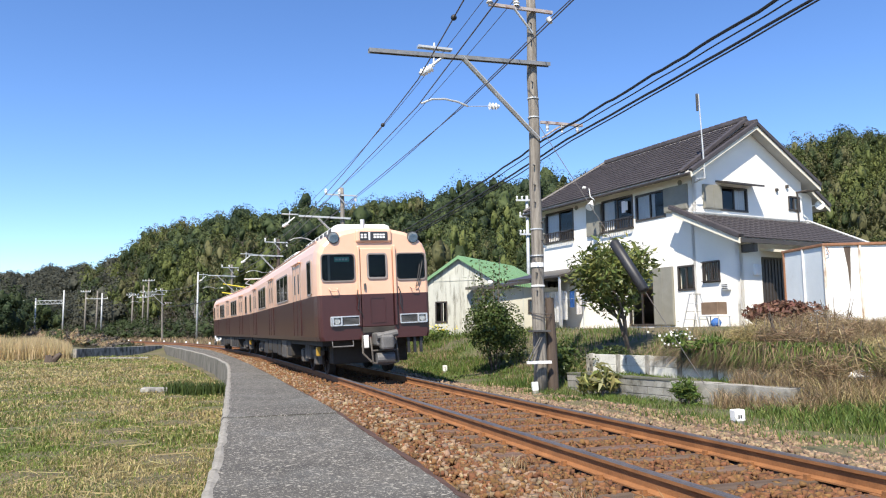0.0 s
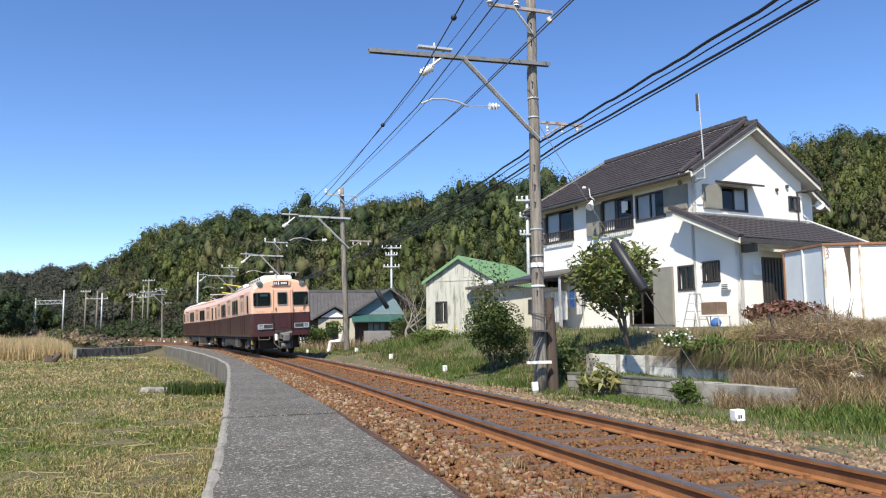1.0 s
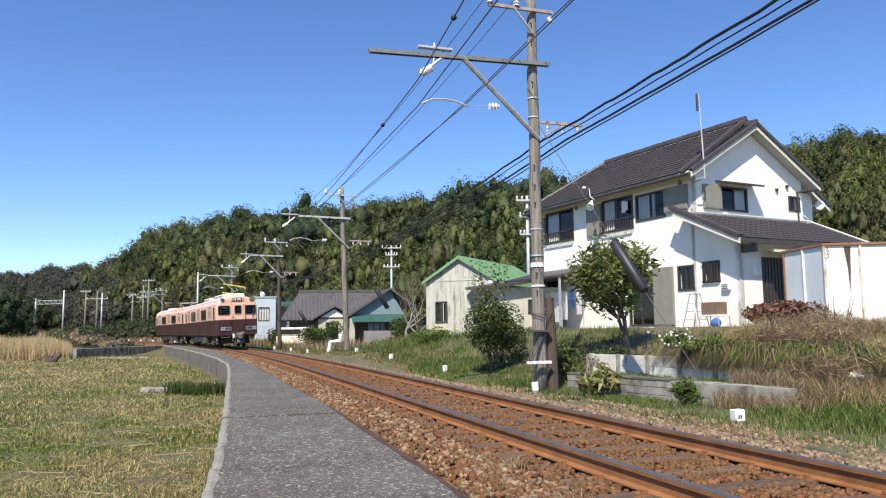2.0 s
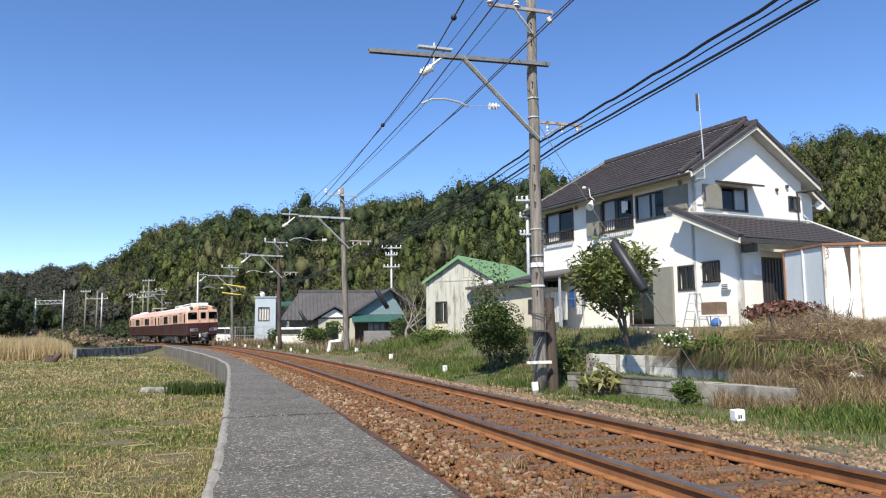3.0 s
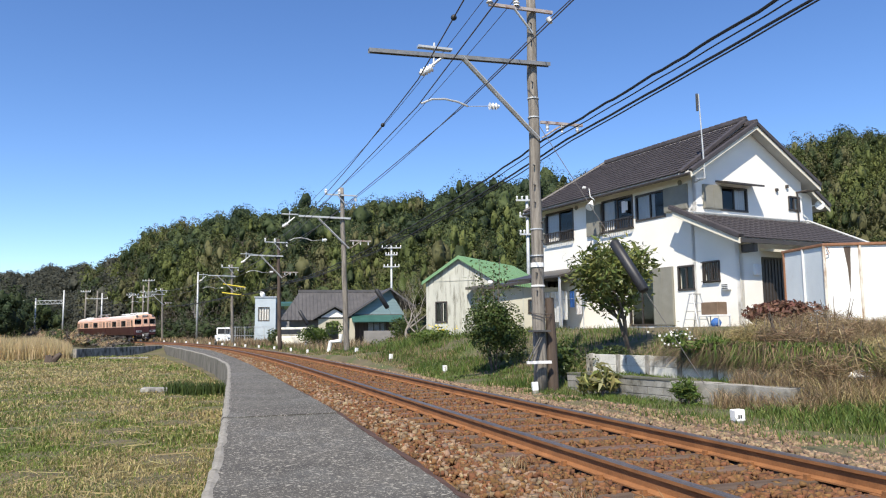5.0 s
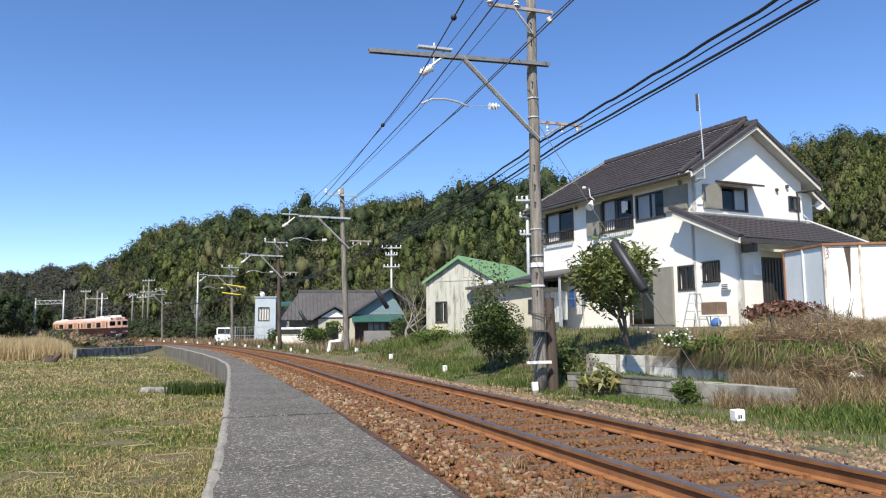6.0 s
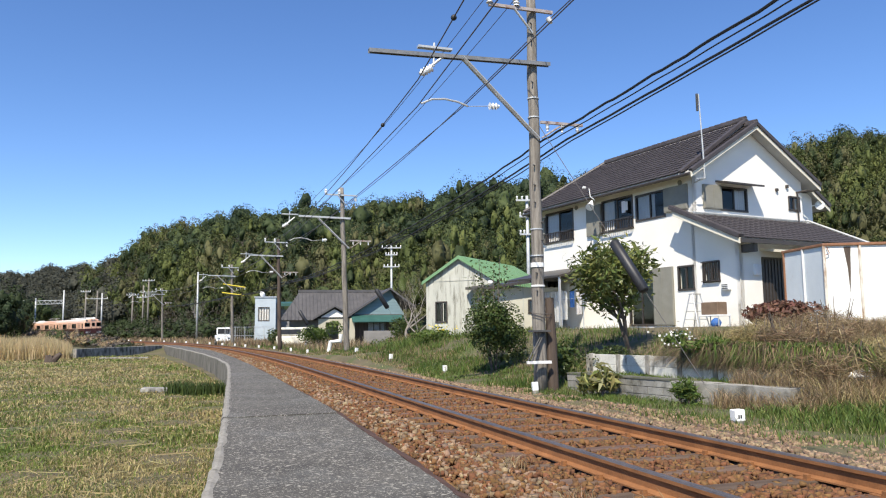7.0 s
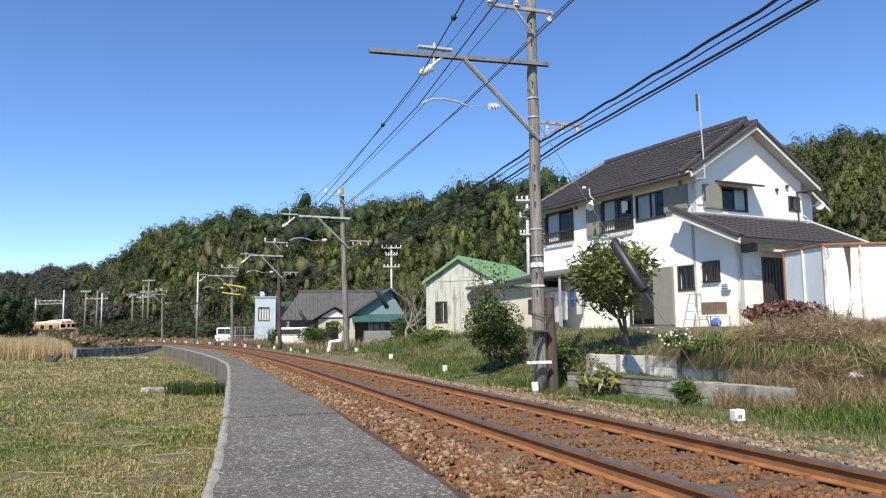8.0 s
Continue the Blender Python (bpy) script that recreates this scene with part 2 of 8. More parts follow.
def glass(name, tint=(0.82, 0.85, 0.86), ior=1.5):
    m = bpy.data.materials.new(name)
    m.use_nodes = True
    nt = m.node_tree
    gl = nt.nodes.new("ShaderNodeBsdfGlossy")
    gl.inputs["Roughness"].default_value = 0.03
    tr = nt.nodes.new("ShaderNodeBsdfTransparent")
    tr.inputs[0].default_value = (*tint, 1)
    fr = nt.nodes.new("ShaderNodeFresnel")
    fr.inputs[0].default_value = ior
    mx = nt.nodes.new("ShaderNodeMixShader")
    nt.links.new(fr.outputs[0], mx.inputs[0])
    nt.links.new(tr.outputs[0], mx.inputs[1])
    nt.links.new(gl.outputs[0], mx.inputs[2])
    nt.links.new(mx.outputs[0], nt.nodes["Material Output"].inputs[0])
    return m


M["glass"] = glass("window_glass")
M["train_glass"] = glass("train_window_glass", (0.5, 0.55, 0.55), 1.28)
M["lens_glass"] = glass("lamp_lens_glass", (0.75, 0.75, 0.73), 1.2)
M["grass"] = leafy("meadow_grass", (0.100, 0.150, 0.026), (0.20, 0.24, 0.056), island=0.4, scale=0.35)
M["straw"] = leafy("dry_grass", (0.31, 0.250, 0.112), (0.47, 0.39, 0.195), island=0.35, scale=0.5)
M["reed"] = leafy("dry_reed", (0.46, 0.36, 0.19), (0.62, 0.50, 0.29), island=0.3, scale=0.5)
M["weed"] = leafy("green_weed", (0.070, 0.115, 0.022), (0.155, 0.205, 0.052), island=0.4, scale=0.8)
M["dry_weed"] = leafy("brown_dry_weed", (0.20, 0.140, 0.080), (0.42, 0.32, 0.19), island=0.45, scale=0.8)
M["dead_weed"] = leafy("dead_hanging_weed", (0.065, 0.052, 0.034), (0.20, 0.155, 0.10), island=0.5, scale=0.8)
M["red_weed"] = leafy("reddish_dry_shrub", (0.14, 0.07, 0.05), (0.24, 0.13, 0.09), island=0.4)
M["leaf"] = leafy("glossy_leaf", (0.080, 0.110, 0.026), (0.25, 0.26, 0.085), island=0.55, rough=0.4)
M["aucuba"] = leafy("spotted_yellow_green_leaf", (0.10, 0.125, 0.03), (0.40, 0.36, 0.14), island=0.5, rough=0.4, scale=2.5, fine=9)
M["bush_leaf"] = leafy("dark_bush_leaf", (0.045, 0.075, 0.02), (0.115, 0.145, 0.045), island=0.45, rough=0.45)
M["forest"] = leafy("forest_leaf", (0.017, 0.030, 0.009), (0.058, 0.080, 0.027), island=0.13, rough=0.7, through_light=0.2, scale=0.11, fine=0.5)
M["forest_dark"] = leafy("dark_evergreen_leaf", (0.013, 0.026, 0.009), (0.036, 0.055, 0.021), island=0.13, rough=0.7, through_light=0.1, scale=0.11, fine=0.5)
M["forest_light"] = leafy("light_evergreen_leaf", (0.034, 0.052, 0.015), (0.085, 0.108, 0.038), island=0.13, rough=0.7, through_light=0.15, scale=0.11, fine=0.5)
M["bamboo_light"] = leafy("sunlit_bamboo_leaf", (0.066, 0.090, 0.020), (0.145, 0.160, 0.048), island=0.13, rough=0.7, through_light=0.2, scale=0.14, fine=0.6)
M["bamboo_brown"] = leafy("browning_bamboo_leaf", (0.070, 0.072, 0.028), (0.135, 0.130, 0.056), island=0.13, rough=0.7, through_light=0.2, scale=0.14, fine=0.6)
# greyed leaf colour stands in for distance haze
M["forest_far"] = leafy("hazed_far_leaf", (0.045, 0.050, 0.038), (0.085, 0.086, 0.064), island=0.3, rough=0.7, scale=0.02)
M["bamboo"] = leafy("bamboo_leaf", (0.042, 0.062, 0.013), (0.112, 0.130, 0.036), island=0.13, rough=0.7, through_light=0.2, scale=0.14, fine=0.6)
M["bare"] = leafy("bare_twigs", (0.060, 0.050, 0.040), (0.115, 0.098, 0.078), island=0.3, through_light=0.05)
M["bark"] = surf("tree_bark", (0.08, 0.06, 0.045), (0.17, 0.14, 0.11), scale=5, rough=0.9, bump=0.6)
M["pale_bark"] = surf("pale_grey_bark", (0.17, 0.15, 0.13), (0.30, 0.27, 0.24), scale=5, rough=0.9, bump=0.5)
M["hill_soil"] = surf("forest_floor", (0.035, 0.04, 0.012), (0.07, 0.07, 0.022), scale=0.2, fine=2, rough=0.95, bump=0.5)
M["flower_white"] = surf("white_petal", (0.75, 0.75, 0.70), (0.85, 0.85, 0.80), scale=10, rough=0.7, bump=0)
M["flower_yellow"] = surf("yellow_petal", (0.70, 0.55, 0.05), (0.80, 0.65, 0.08), scale=10, rough=0.7, bump=0)


# ---- mesh helpers ----
def link(name, bm, mats, parent=None, smooth=False):
    me = bpy.data.meshes.new(name)
    bm.to_mesh(me)
    bm.free()
    for m in (mats if isinstance(mats, (list, tuple)) else [mats]):
        me.materials.append(m)
    if smooth:
        me.polygons.foreach_set("use_smooth", [True] * len(me.polygons))
    ob = new(name, me)
    if parent:
        ob.parent = parent
    return ob


def part(name, bm, mat, parent, label="", smooth=False):
    ob = link(name, bm, mat, parent, smooth)
    if label:
        ob["label"] = label
    return ob


def empty(name, m=None):
    ob = new(name)
    ob.empty_display_size = 0.2
    if m is not None:
        ob.matrix_world = m
    return ob


def box(bm, x0, x1, y0, y1, z0, z1, bevel=0.0, m=None, mi=0):
    t = Matrix.Translation(((x0 + x1) / 2, (y0 + y1) / 2, (z0 + z1) / 2)) @ Matrix.Diagonal((abs(x1 - x0), abs(y1 - y0), abs(z1 - z0), 1))
    r = bmesh.ops.create_cube(bm, size=1.0, matrix=t)
    vs = r["verts"]
    if bevel:
        es = list({e for v in vs for e in v.link_edges})
        r2 = bmesh.ops.bevel(bm, geom=es, offset=bevel, segments=2, affect="EDGES", profile=0.5)
        vs = list({v for v in r2["verts"]} | {v for v in vs if v.is_valid})
    if m is not None:
        bmesh.ops.transform(bm, matrix=m, verts=vs)
    if mi:
        for f in {f for v in vs for f in v.link_faces}:
            f.material_index = mi
    return vs


def rod(bm, a, b, r0, r1=None, seg=8, caps=True):
    a, b = Vector(a), Vector(b)
    d = b - a
    q = d.to_track_quat("Z", "Y").to_matrix().to_4x4()
    r = bmesh.ops.create_cone(bm, cap_ends=caps, segments=seg, radius1=r0, radius2=r0 if r1 is None else r1, depth=d.length, matrix=Matrix.Translation((a + b) / 2) @ q)
    return r["verts"]


def tube(bm, pts, r, seg=6):
    """A tube along points."""
    rings = []
    pts = [Vector(p) for p in pts]
    for i, p in enumerate(pts):
        d = (pts[min(i + 1, len(pts) - 1)] - pts[max(i - 1, 0)]).normalized()
        u = d.cross(Vector((0.1, 0.2, 1))).normalized()
        v = d.cross(u)
        rr = r[i] if isinstance(r, (list, tuple)) else r
        rings.append([bm.verts.new(p + (u * math.cos(k * 2 * math.pi / seg) + v * math.sin(k * 2 * math.pi / seg)) * rr) for k in range(seg)])
    for a, b in zip(rings[:-1], rings[1:]):
        for k in range(seg):
            bm.faces.new((a[k], a[(k + 1) % seg], b[(k + 1) % seg], b[k]))
    bm.faces.new(rings[0][::-1])
    bm.faces.new(rings[-1])


def sweep(bm, prof, stations, closed=True, caps=True, mi=None):
    """Profile (lateral, z) carried along stations of (origin, right)."""
    rows = [[bm.verts.new(o + r * px + Vector((0, 0, pz))) for px, pz in prof] for o, r in stations]
    n = len(prof)
    for a, b in zip(rows[:-1], rows[1:]):
        for k in range(n if closed else n - 1):
            f = bm.faces.new((a[k], a[(k + 1) % n], b[(k + 1) % n], b[k]))
            if mi:
                f.material_index = mi[k]
    if closed and caps:
        bm.faces.new(rows[0][::-1])
        bm.faces.new(rows[-1])


def raw(name, verts, faces, mats, index=None, parent=None, smooth=False):
    me = bpy.data.meshes.new(name)
    me.from_pydata(verts, [], faces)
    for m in (mats if isinstance(mats, (list, tuple)) else [mats]):
        me.materials.append(m)
    if index is not None:
        me.polygons.foreach_set("material_index", index)
    if smooth:
        me.polygons.foreach_set("use_smooth", [True] * len(me.polygons))
    ob = new(name, me)
    if parent:
        ob.parent = parent
    return ob


# ---- the line of the track ----
KS = [-40, 0, 25, 50, 75, 100, 130, 190, 260]
KV = [0.0, -0.0015, 0.00215, 0.00365, 0.00294, 0.00327, 0.00314, -0.00166, 0.0]
DS = 0.1
S_ALL = np.arange(-20, 240, DS)
_k = np.interp(S_ALL, KS, KV)
_i0 = 200
_th = 0.329 + np.concatenate([-np.cumsum(_k[:_i0][::-1])[::-1], np.cumsum(_k[_i0:])]) * DS
_x = -np.sin(_th) * DS
_y = np.cos(_th) * DS
X_ALL = np.cumsum(_x)
Y_ALL = np.cumsum(_y)
X_ALL += 3.0685 - X_ALL[_i0]
Y_ALL += 3.4733 - Y_ALL[_i0]


def on_track(s, lateral=0.0, z=0.0):
    x, y, t = (float(np.interp(s, S_ALL, a)) for a in (X_ALL, Y_ALL, _th))
    return Vector((x + lateral * math.cos(t), y + lateral * math.sin(t), z))


def side_of_track(x, y):
    """Signed distance from the track's middle, right positive (numpy arrays too)."""
    xc, t = np.interp(y, Y_ALL, X_ALL), np.interp(y, Y_ALL, _th)
    return (x - xc) * np.cos(t)


def stations(s0, s1, step=1.0, lateral=0.0):
    out = []
    n = max(2, int(round((s1 - s0) / step)) + 1)
    for s in np.linspace(s0, s1, n):
        t = float(np.interp(s, S_ALL, _th))
        out.append((on_track(s, lateral), Vector((math.cos(t), math.sin(t), 0))))
    return out


# ---- the lie of the land ----
def smooth(a, b, v):
    t = np.clip((np.asarray(v, float) - a) / (b - a), 0, 1)
    return t * t * (3 - 2 * t)


RIDGE_AZ = [-180, -75, -45, -31, -27, -25, -22, -19, -15.5, -12.5, -9, -5, -1.5, 2, 6, 9, 13, 20, 24.5, 27.5, 31, 45, 75, 180]
RIDGE_EL = [0.8, 0.9, 2.6, 3.8, 3.9, 4.2, 5.7, 7.3, 7.8, 8.2, 8.1, 8.4, 9.1, 9.2, 9.6, 10.0, 10.2, 10.2, 11.0, 11.9, 11.3, 7, 2, 0.8]
FOOT_AZ = [-180, -75, -40, -27, -22, -15, -8, 0, 8, 16, 24, 31, 45, 180]
FOOT_R = [500, 450, 330, 250, 165, 128, 105, 95, 90, 88, 88, 88, 80, 80]
WALL_A, WALL_B = Vector((3.35, 16.2)), Vector((6.6, 10.9))
WALL_D = (WALL_B - WALL_A).normalized()


def ground_z(x, y):
    x, y = np.asarray(x, float), np.asarray(y, float)
    d = side_of_track(x, y)
    z = np.where(d < -2.2, -0.68 + 0.62 * smooth(-31, -27, x) * smooth(60, 66, y), -0.36)
    # bank and terraces on the house side
    al = (x - WALL_A.x) * WALL_D.x + (y - WALL_A.y) * WALL_D.y
    e = (x - WALL_A.x) * -WALL_D.y + (y - WALL_A.y) * WALL_D.x
    terr = np.where(e < 0.26, -0.36, np.where(e < 1.50, 0.0, 0.38)) + 0.62 * smooth(1.6, 5.5, e)
    gentle = -0.36 + 1.40 * smooth(-0.8, 6.5, e)
    w = smooth(-1.2, -0.2, al) * (1 - smooth(3.4, 4.6, al))
    right = gentle * (1 - w) + terr * w
    fade = smooth(-30, -8, al)
    right = -0.36 + (right + 0.36) * (0.10 + 0.90 * fade)
    z = np.where(d > 2.2, right, z)
    # hill
    r, az = np.hypot(x, y), np.degrees(np.arctan2(x, y))
    el, foot = np.interp(az, RIDGE_AZ, RIDGE_EL), np.interp(az, FOOT_AZ, FOOT_R)
    top = np.interp(az, [-180, -60, -30, -24, -18, 8, 22, 31, 60, 180], [900, 900, 620, 430, 300, 260, 235, 225, 210, 300])
    el = el + 0.28 * np.sin(az * 1.1) + 0.18 * np.sin(az * 2.9 + 1)
    hill = np.tan(np.radians(el)) * top - 6.5
    up = np.clip((r - foot) / (top - foot), 0, 1.6)
    prof = np.where(up <= 1, np.sin(np.clip(up, 0, 1) * np.pi / 2) ** 1.15, 1 - 0.5 * (up - 1))
    z = z + np.maximum(hill, 0) * prof
    return z


def gz(x, y):
    return float(ground_z(x, y))
# ---- ground ----
def build_ground():
    az = np.radians(np.concatenate([np.arange(-180, -42, 4), np.arange(-42, 42, 0.4), np.arange(42, 180, 4)]))
    rr = np.concatenate([[0.6], np.geomspace(1.5, 9, 40)[:-1], np.linspace(9, 22, 100)[:-1], np.geomspace(22, 700, 120), [1000, 1800, 4200]])
    A, R = np.meshgrid(az, rr, indexing="ij")
    X, Y = R * np.sin(A), R * np.cos(A)
    Z = ground_z(X, Y)
    Z = Z + np.where(R > 60, 0.0, 0.02 * np.sin(X * 3.1 + np.cos(Y * 2.3)) + 0.015 * np.sin(Y * 4.7 + X))
    Z = np.where(R > 900, 0.0, Z)
    na, nr = A.shape
    verts = [(0, 0, -0.7)] + list(zip(X.ravel().tolist(), Y.ravel().tolist(), Z.ravel().tolist()))
    faces, idx = [], []
    for i in range(na):
        j = (i + 1) % na
        faces.append((0, 1 + j * nr, 1 + i * nr))
        idx.append(0)
        for k in range(nr - 1):
            faces.append((1 + i * nr + k, 1 + j * nr + k, 1 + j * nr + k + 1, 1 + i * nr + k + 1))
            idx.append(1 if rr[k] > np.interp(math.degrees(az[i]), FOOT_AZ, FOOT_R) else 0)
    ob = raw("ground", verts, faces, [M["ground"], M["hill_soil"]], idx, smooth=True)
    tagged(ob, "rough earth and grass ground rising into a wooded hill", "ground", kind="structure")


build_ground()


# ---- track ----
def build_track():
    bm = bmesh.new()
    prof = [(-2.45, -0.325), (-2.05, -0.32), (-1.6, -0.23), (-1.2, -0.20), (1.2, -0.20), (1.75, -0.24), (2.7, -0.42), (2.7, -0.8), (-2.45, -0.8)]
    sweep(bm, prof, stations(-20, 215, 1.0))
    bed = link("track_bed", bm, M["ballast_bed"])
    tagged(bed, "rust-stained ballast bed under the railway line", "track bed", kind="structure")
    rail_prof = [(-0.0325, -0.012), (-0.026, 0.0), (0.026, 0.0), (0.0325, -0.012), (0.031, -0.038), (0.009, -0.046), (0.009, -0.125), (0.061, -0.140), (0.061, -0.152), (-0.061, -0.152), (-0.061, -0.140), (-0.009, -0.125), (-0.009, -0.046), (-0.031, -0.038)]
    mi = [1, 1, 1, 0, 0, 0, 0, 0, 0, 0, 0, 0, 0, 0]
    for lat in (-0.75, 0.75):
        bm = bmesh.new()
        sweep(bm, rail_prof, stations(-20, 215, 0.8, lat), mi=mi)
        ob = link("rail", bm, [M["rail_rust"], M["rail_head"]])
        tagged(ob, "rust-brown steel rail with a worn running surface", "rail", "rails of the line", kind="structure")
    # sleepers and rail spikes
    track = empty("railway_sleepers")
    tagged(track, "row of weathered wooden sleepers under the rails", "sleepers", kind="structure")
    bm = bmesh.new()
    box(bm, -1.15, 1.15, -0.105, 0.105, -0.16, 0.0, bevel=0.012)
    for x in (-0.75, 0.75):
        for sx, sy in ((-0.085, -0.05), (0.085, 0.05)):
            box(bm, x + sx - 0.02, x + sx + 0.02, sy - 0.02, sy + 0.02, -0.002, 0.045, mi=1)
        box(bm, x - 0.11, x + 0.11, -0.075, 0.075, -0.01, 0.008, mi=1)
    first = link("sleeper", bm, [M["sleeper"], M["rail_rust"]], track)
    me = first.data
    s, k = -19.2, 0
    while s < 150:
        t = float(np.interp(s, S_ALL, _th))
        o = first if k == 0 else new("sleeper", me)
        o.parent = track
        p = on_track(s)
        o.matrix_basis = pose(p.x + rnd.uniform(-0.03, 0.03), p.y, -0.158 + rnd.uniform(-0.008, 0.004), 0, 0, math.degrees(t) + rnd.uniform(-1.5, 1.5))
        s += 0.66
        k += 1


build_track()


def inner_edge(s):
    """Lateral place of the platform's track edge."""
    return float(np.interp(s, [-14, -4, 2.3, 3.1, 6.0, 8.3, 12, 66], [-2.9, -2.62, -2.35, -2.30, -2.20, -2.16, -2.15, -2.15]))


def outer_edge(s):
    """Lateral place of the platform's back edge."""
    return float(np.interp(s, [-14, -4, 2, 2.9, 4.2, 5.9, 8.3, 14.9, 20, 24.4, 30, 45, 58, 66], [-5.4, -4.5, -4.0, -3.91, -3.80, -3.69, -3.56, -3.24, -2.99, -2.82, -2.88, -3.3, -3.4, -3.15]))


def build_platform():
    """Old low concrete platform: inner edge follows the track, the back edge drops to the meadow."""
    r8 = random.Random(8)
    def strip(s0, s1, zt, name, label):
        bm = bmesh.new()
        rows = []
        for s in np.linspace(s0, s1, max(2, int((s1 - s0) / 0.2))):
            a = on_track(s, inner_edge(s) + r8.uniform(-0.008, 0.008))
            b = on_track(s, outer_edge(s) + r8.uniform(-0.006, 0.006))
            zz = zt + 0.008 * math.sin(s * 0.9)
            e = (b - a).normalized()
            rows.append([bm.verts.new(v) for v in (
                a + Vector((0, 0, -0.5)), a + Vector((0, 0, zz - 0.02)), a + e * 0.02 + Vector((0, 0, zz)),
                b - e * r8.uniform(0.04, 0.075) + Vector((0, 0, zz)), b - e * 0.03 + Vector((0, 0, zz + 0.008)), b + Vector((0, 0, zz + 0.004)), b + e * r8.uniform(0.015, 0.035) + Vector((0, 0, zz - 0.03)), b + e * 0.06 + Vector((0, 0, -0.95)))])
        for p, q in zip(rows[:-1], rows[1:]):
            for k in range(7):
                f = bm.faces.new((p[k], q[k], q[k + 1], p[k + 1]))
                f.material_index = (0, 0, 0, 2, 2, 2, 3)[k]
        bm.faces.new(rows[0])
        bm.faces.new(rows[-1][::-1])
        bmesh.ops.recalc_face_normals(bm, faces=bm.faces)
        ob = link(name, bm, [M["concrete_path"], M["concrete_wall"], M["lip"], M["platform_wall"]])
        return tagged(ob, label, "platform", kind="structure")
    strip(-14, 7.42, 0.0, "platform", "low worn concrete platform with a raised back edge")
    strip(7.46, 66, 0.012, "platform", "low grey concrete platform slab curving beside the track")


build_platform()


def build_return_wall():
    bm = bmesh.new()
    pts = [(-23.9, 64.0), (-25.3, 58.5), (-26.1, 53.6)]
    for (x0, y0), (x1, y1) in zip(pts[:-1], pts[1:]):
        d = Vector((x1 - x0, y1 - y0, 0))
        box(bm, 0, d.length, -0.25, 0, -1.0, 0.0, bevel=0.02, m=pose(x0, y0, 0, 0, 0, math.degrees(math.atan2(d.y, d.x))))
    tagged(link("platform_return_wall", bm, M["concrete_wall"]), "old stained concrete wall ending the platform", "wall", kind="structure")
    # dark brown strip just below the platform's track edge
    bm = bmesh.new()
    r9 = random.Random(9)
    line = []
    for s in np.arange(-9, 40, 0.16):
        t = float(np.interp(s, S_ALL, _th))
        line.append((on_track(s, inner_edge(s) + 0.012 + r9.uniform(0, 0.02), r9.uniform(-0.02, 0.0)), Vector((math.cos(t), math.sin(t), 0))))
    sweep(bm, [(0.0, -0.025), (0.12, -0.06), (0.135, -0.4), (0.0, -0.4)], line)
    tagged(link("platform_edge", bm, M["edge_brown"]), "dark brown strip along the platform's track edge", "edging", kind="structure")


build_return_wall()
# ---- train ----
SECTION = [(1.30, 0.86), (1.335, 0.95), (1.345, 1.40), (1.345, 1.88), (1.345, 2.62), (1.32, 2.90), (1.24, 3.09), (1.08, 3.25), (0.80, 3.38), (0.42, 3.46), (0.0, 3.48)]


def full_section(inset=0.0, drop=0.0, shift=0.0):
    right = [(x - inset * min(1, x / 1.2), z - drop * max(0.0, (z - 2.2) / 1.3)) for x, z in SECTION]
    return right + [(-x, z) for x, z in right[-2::-1]]


def rounded(bm, x0, x1, z0, z1, r, y0, y1, n=4):
    """Slab with rounded corners in the x-z plane, from y0 to y1."""
    pts = []
    for cx, cz, a0 in ((x1 - r, z1 - r, 0), (x0 + r, z1 - r, 90), (x0 + r, z0 + r, 180), (x1 - r, z0 + r, 270)):
        for k in range(n + 1):
            a = radians(a0 + 90 * k / n)
            pts.append((cx + r * math.cos(a), cz + r * math.sin(a)))
    A = [bm.verts.new((x, y0, z)) for x, z in pts]
    B = [bm.verts.new((x, y1, z)) for x, z in pts]
    bm.faces.new(A)
    bm.faces.new(B[::-1])
    for k in range(len(pts)):
        j = (k + 1) % len(pts)
        bm.faces.new((A[j], A[k], B[k], B[j]))


def sheet(bm, x0, x1, z0, z1, r, y, n=4):
    """Single pane facing -y with rounded corners."""
    pts = []
    for cx, cz, a0 in ((x1 - r, z1 - r, 0), (x0 + r, z1 - r, 90), (x0 + r, z0 + r, 180), (x1 - r, z0 + r, 270)):
        for k in range(n + 1):
            a = radians(a0 + 90 * k / n)
            pts.append((cx + r * math.cos(a), y, cz + r * math.sin(a)))
    bm.faces.new([bm.verts.new(p) for p in pts])


def ring(bm, x0, x1, z0, z1, r, w, y0, y1, n=4):
    """Rounded frame of width w."""
    def pts(g):
        out = []
        rr = max(r - g, 0.01)
        for cx, cz, a0 in ((x1 - g - rr, z1 - g - rr, 0), (x0 + g + rr, z1 - g - rr, 90), (x0 + g + rr, z0 + g + rr, 180), (x1 - g - rr, z0 + g + rr, 270)):
            for k in range(n + 1):
                a = radians(a0 + 90 * k / n)
                out.append((cx + rr * math.cos(a), cz + rr * math.sin(a)))
        return out
    loops = []
    for g, y in ((0, y1), (0, y0), (w, y0), (w, y1)):
        loops.append([bm.verts.new((x, y, z)) for x, z in pts(g)])
    m = len(loops[0])
    for a, b in ((0, 1), (1, 2), (2, 3)):
        for k in range(m):
            j = (k + 1) % m
            bm.faces.new((loops[a][k], loops[a][j], loops[b][j], loops[b][k]))


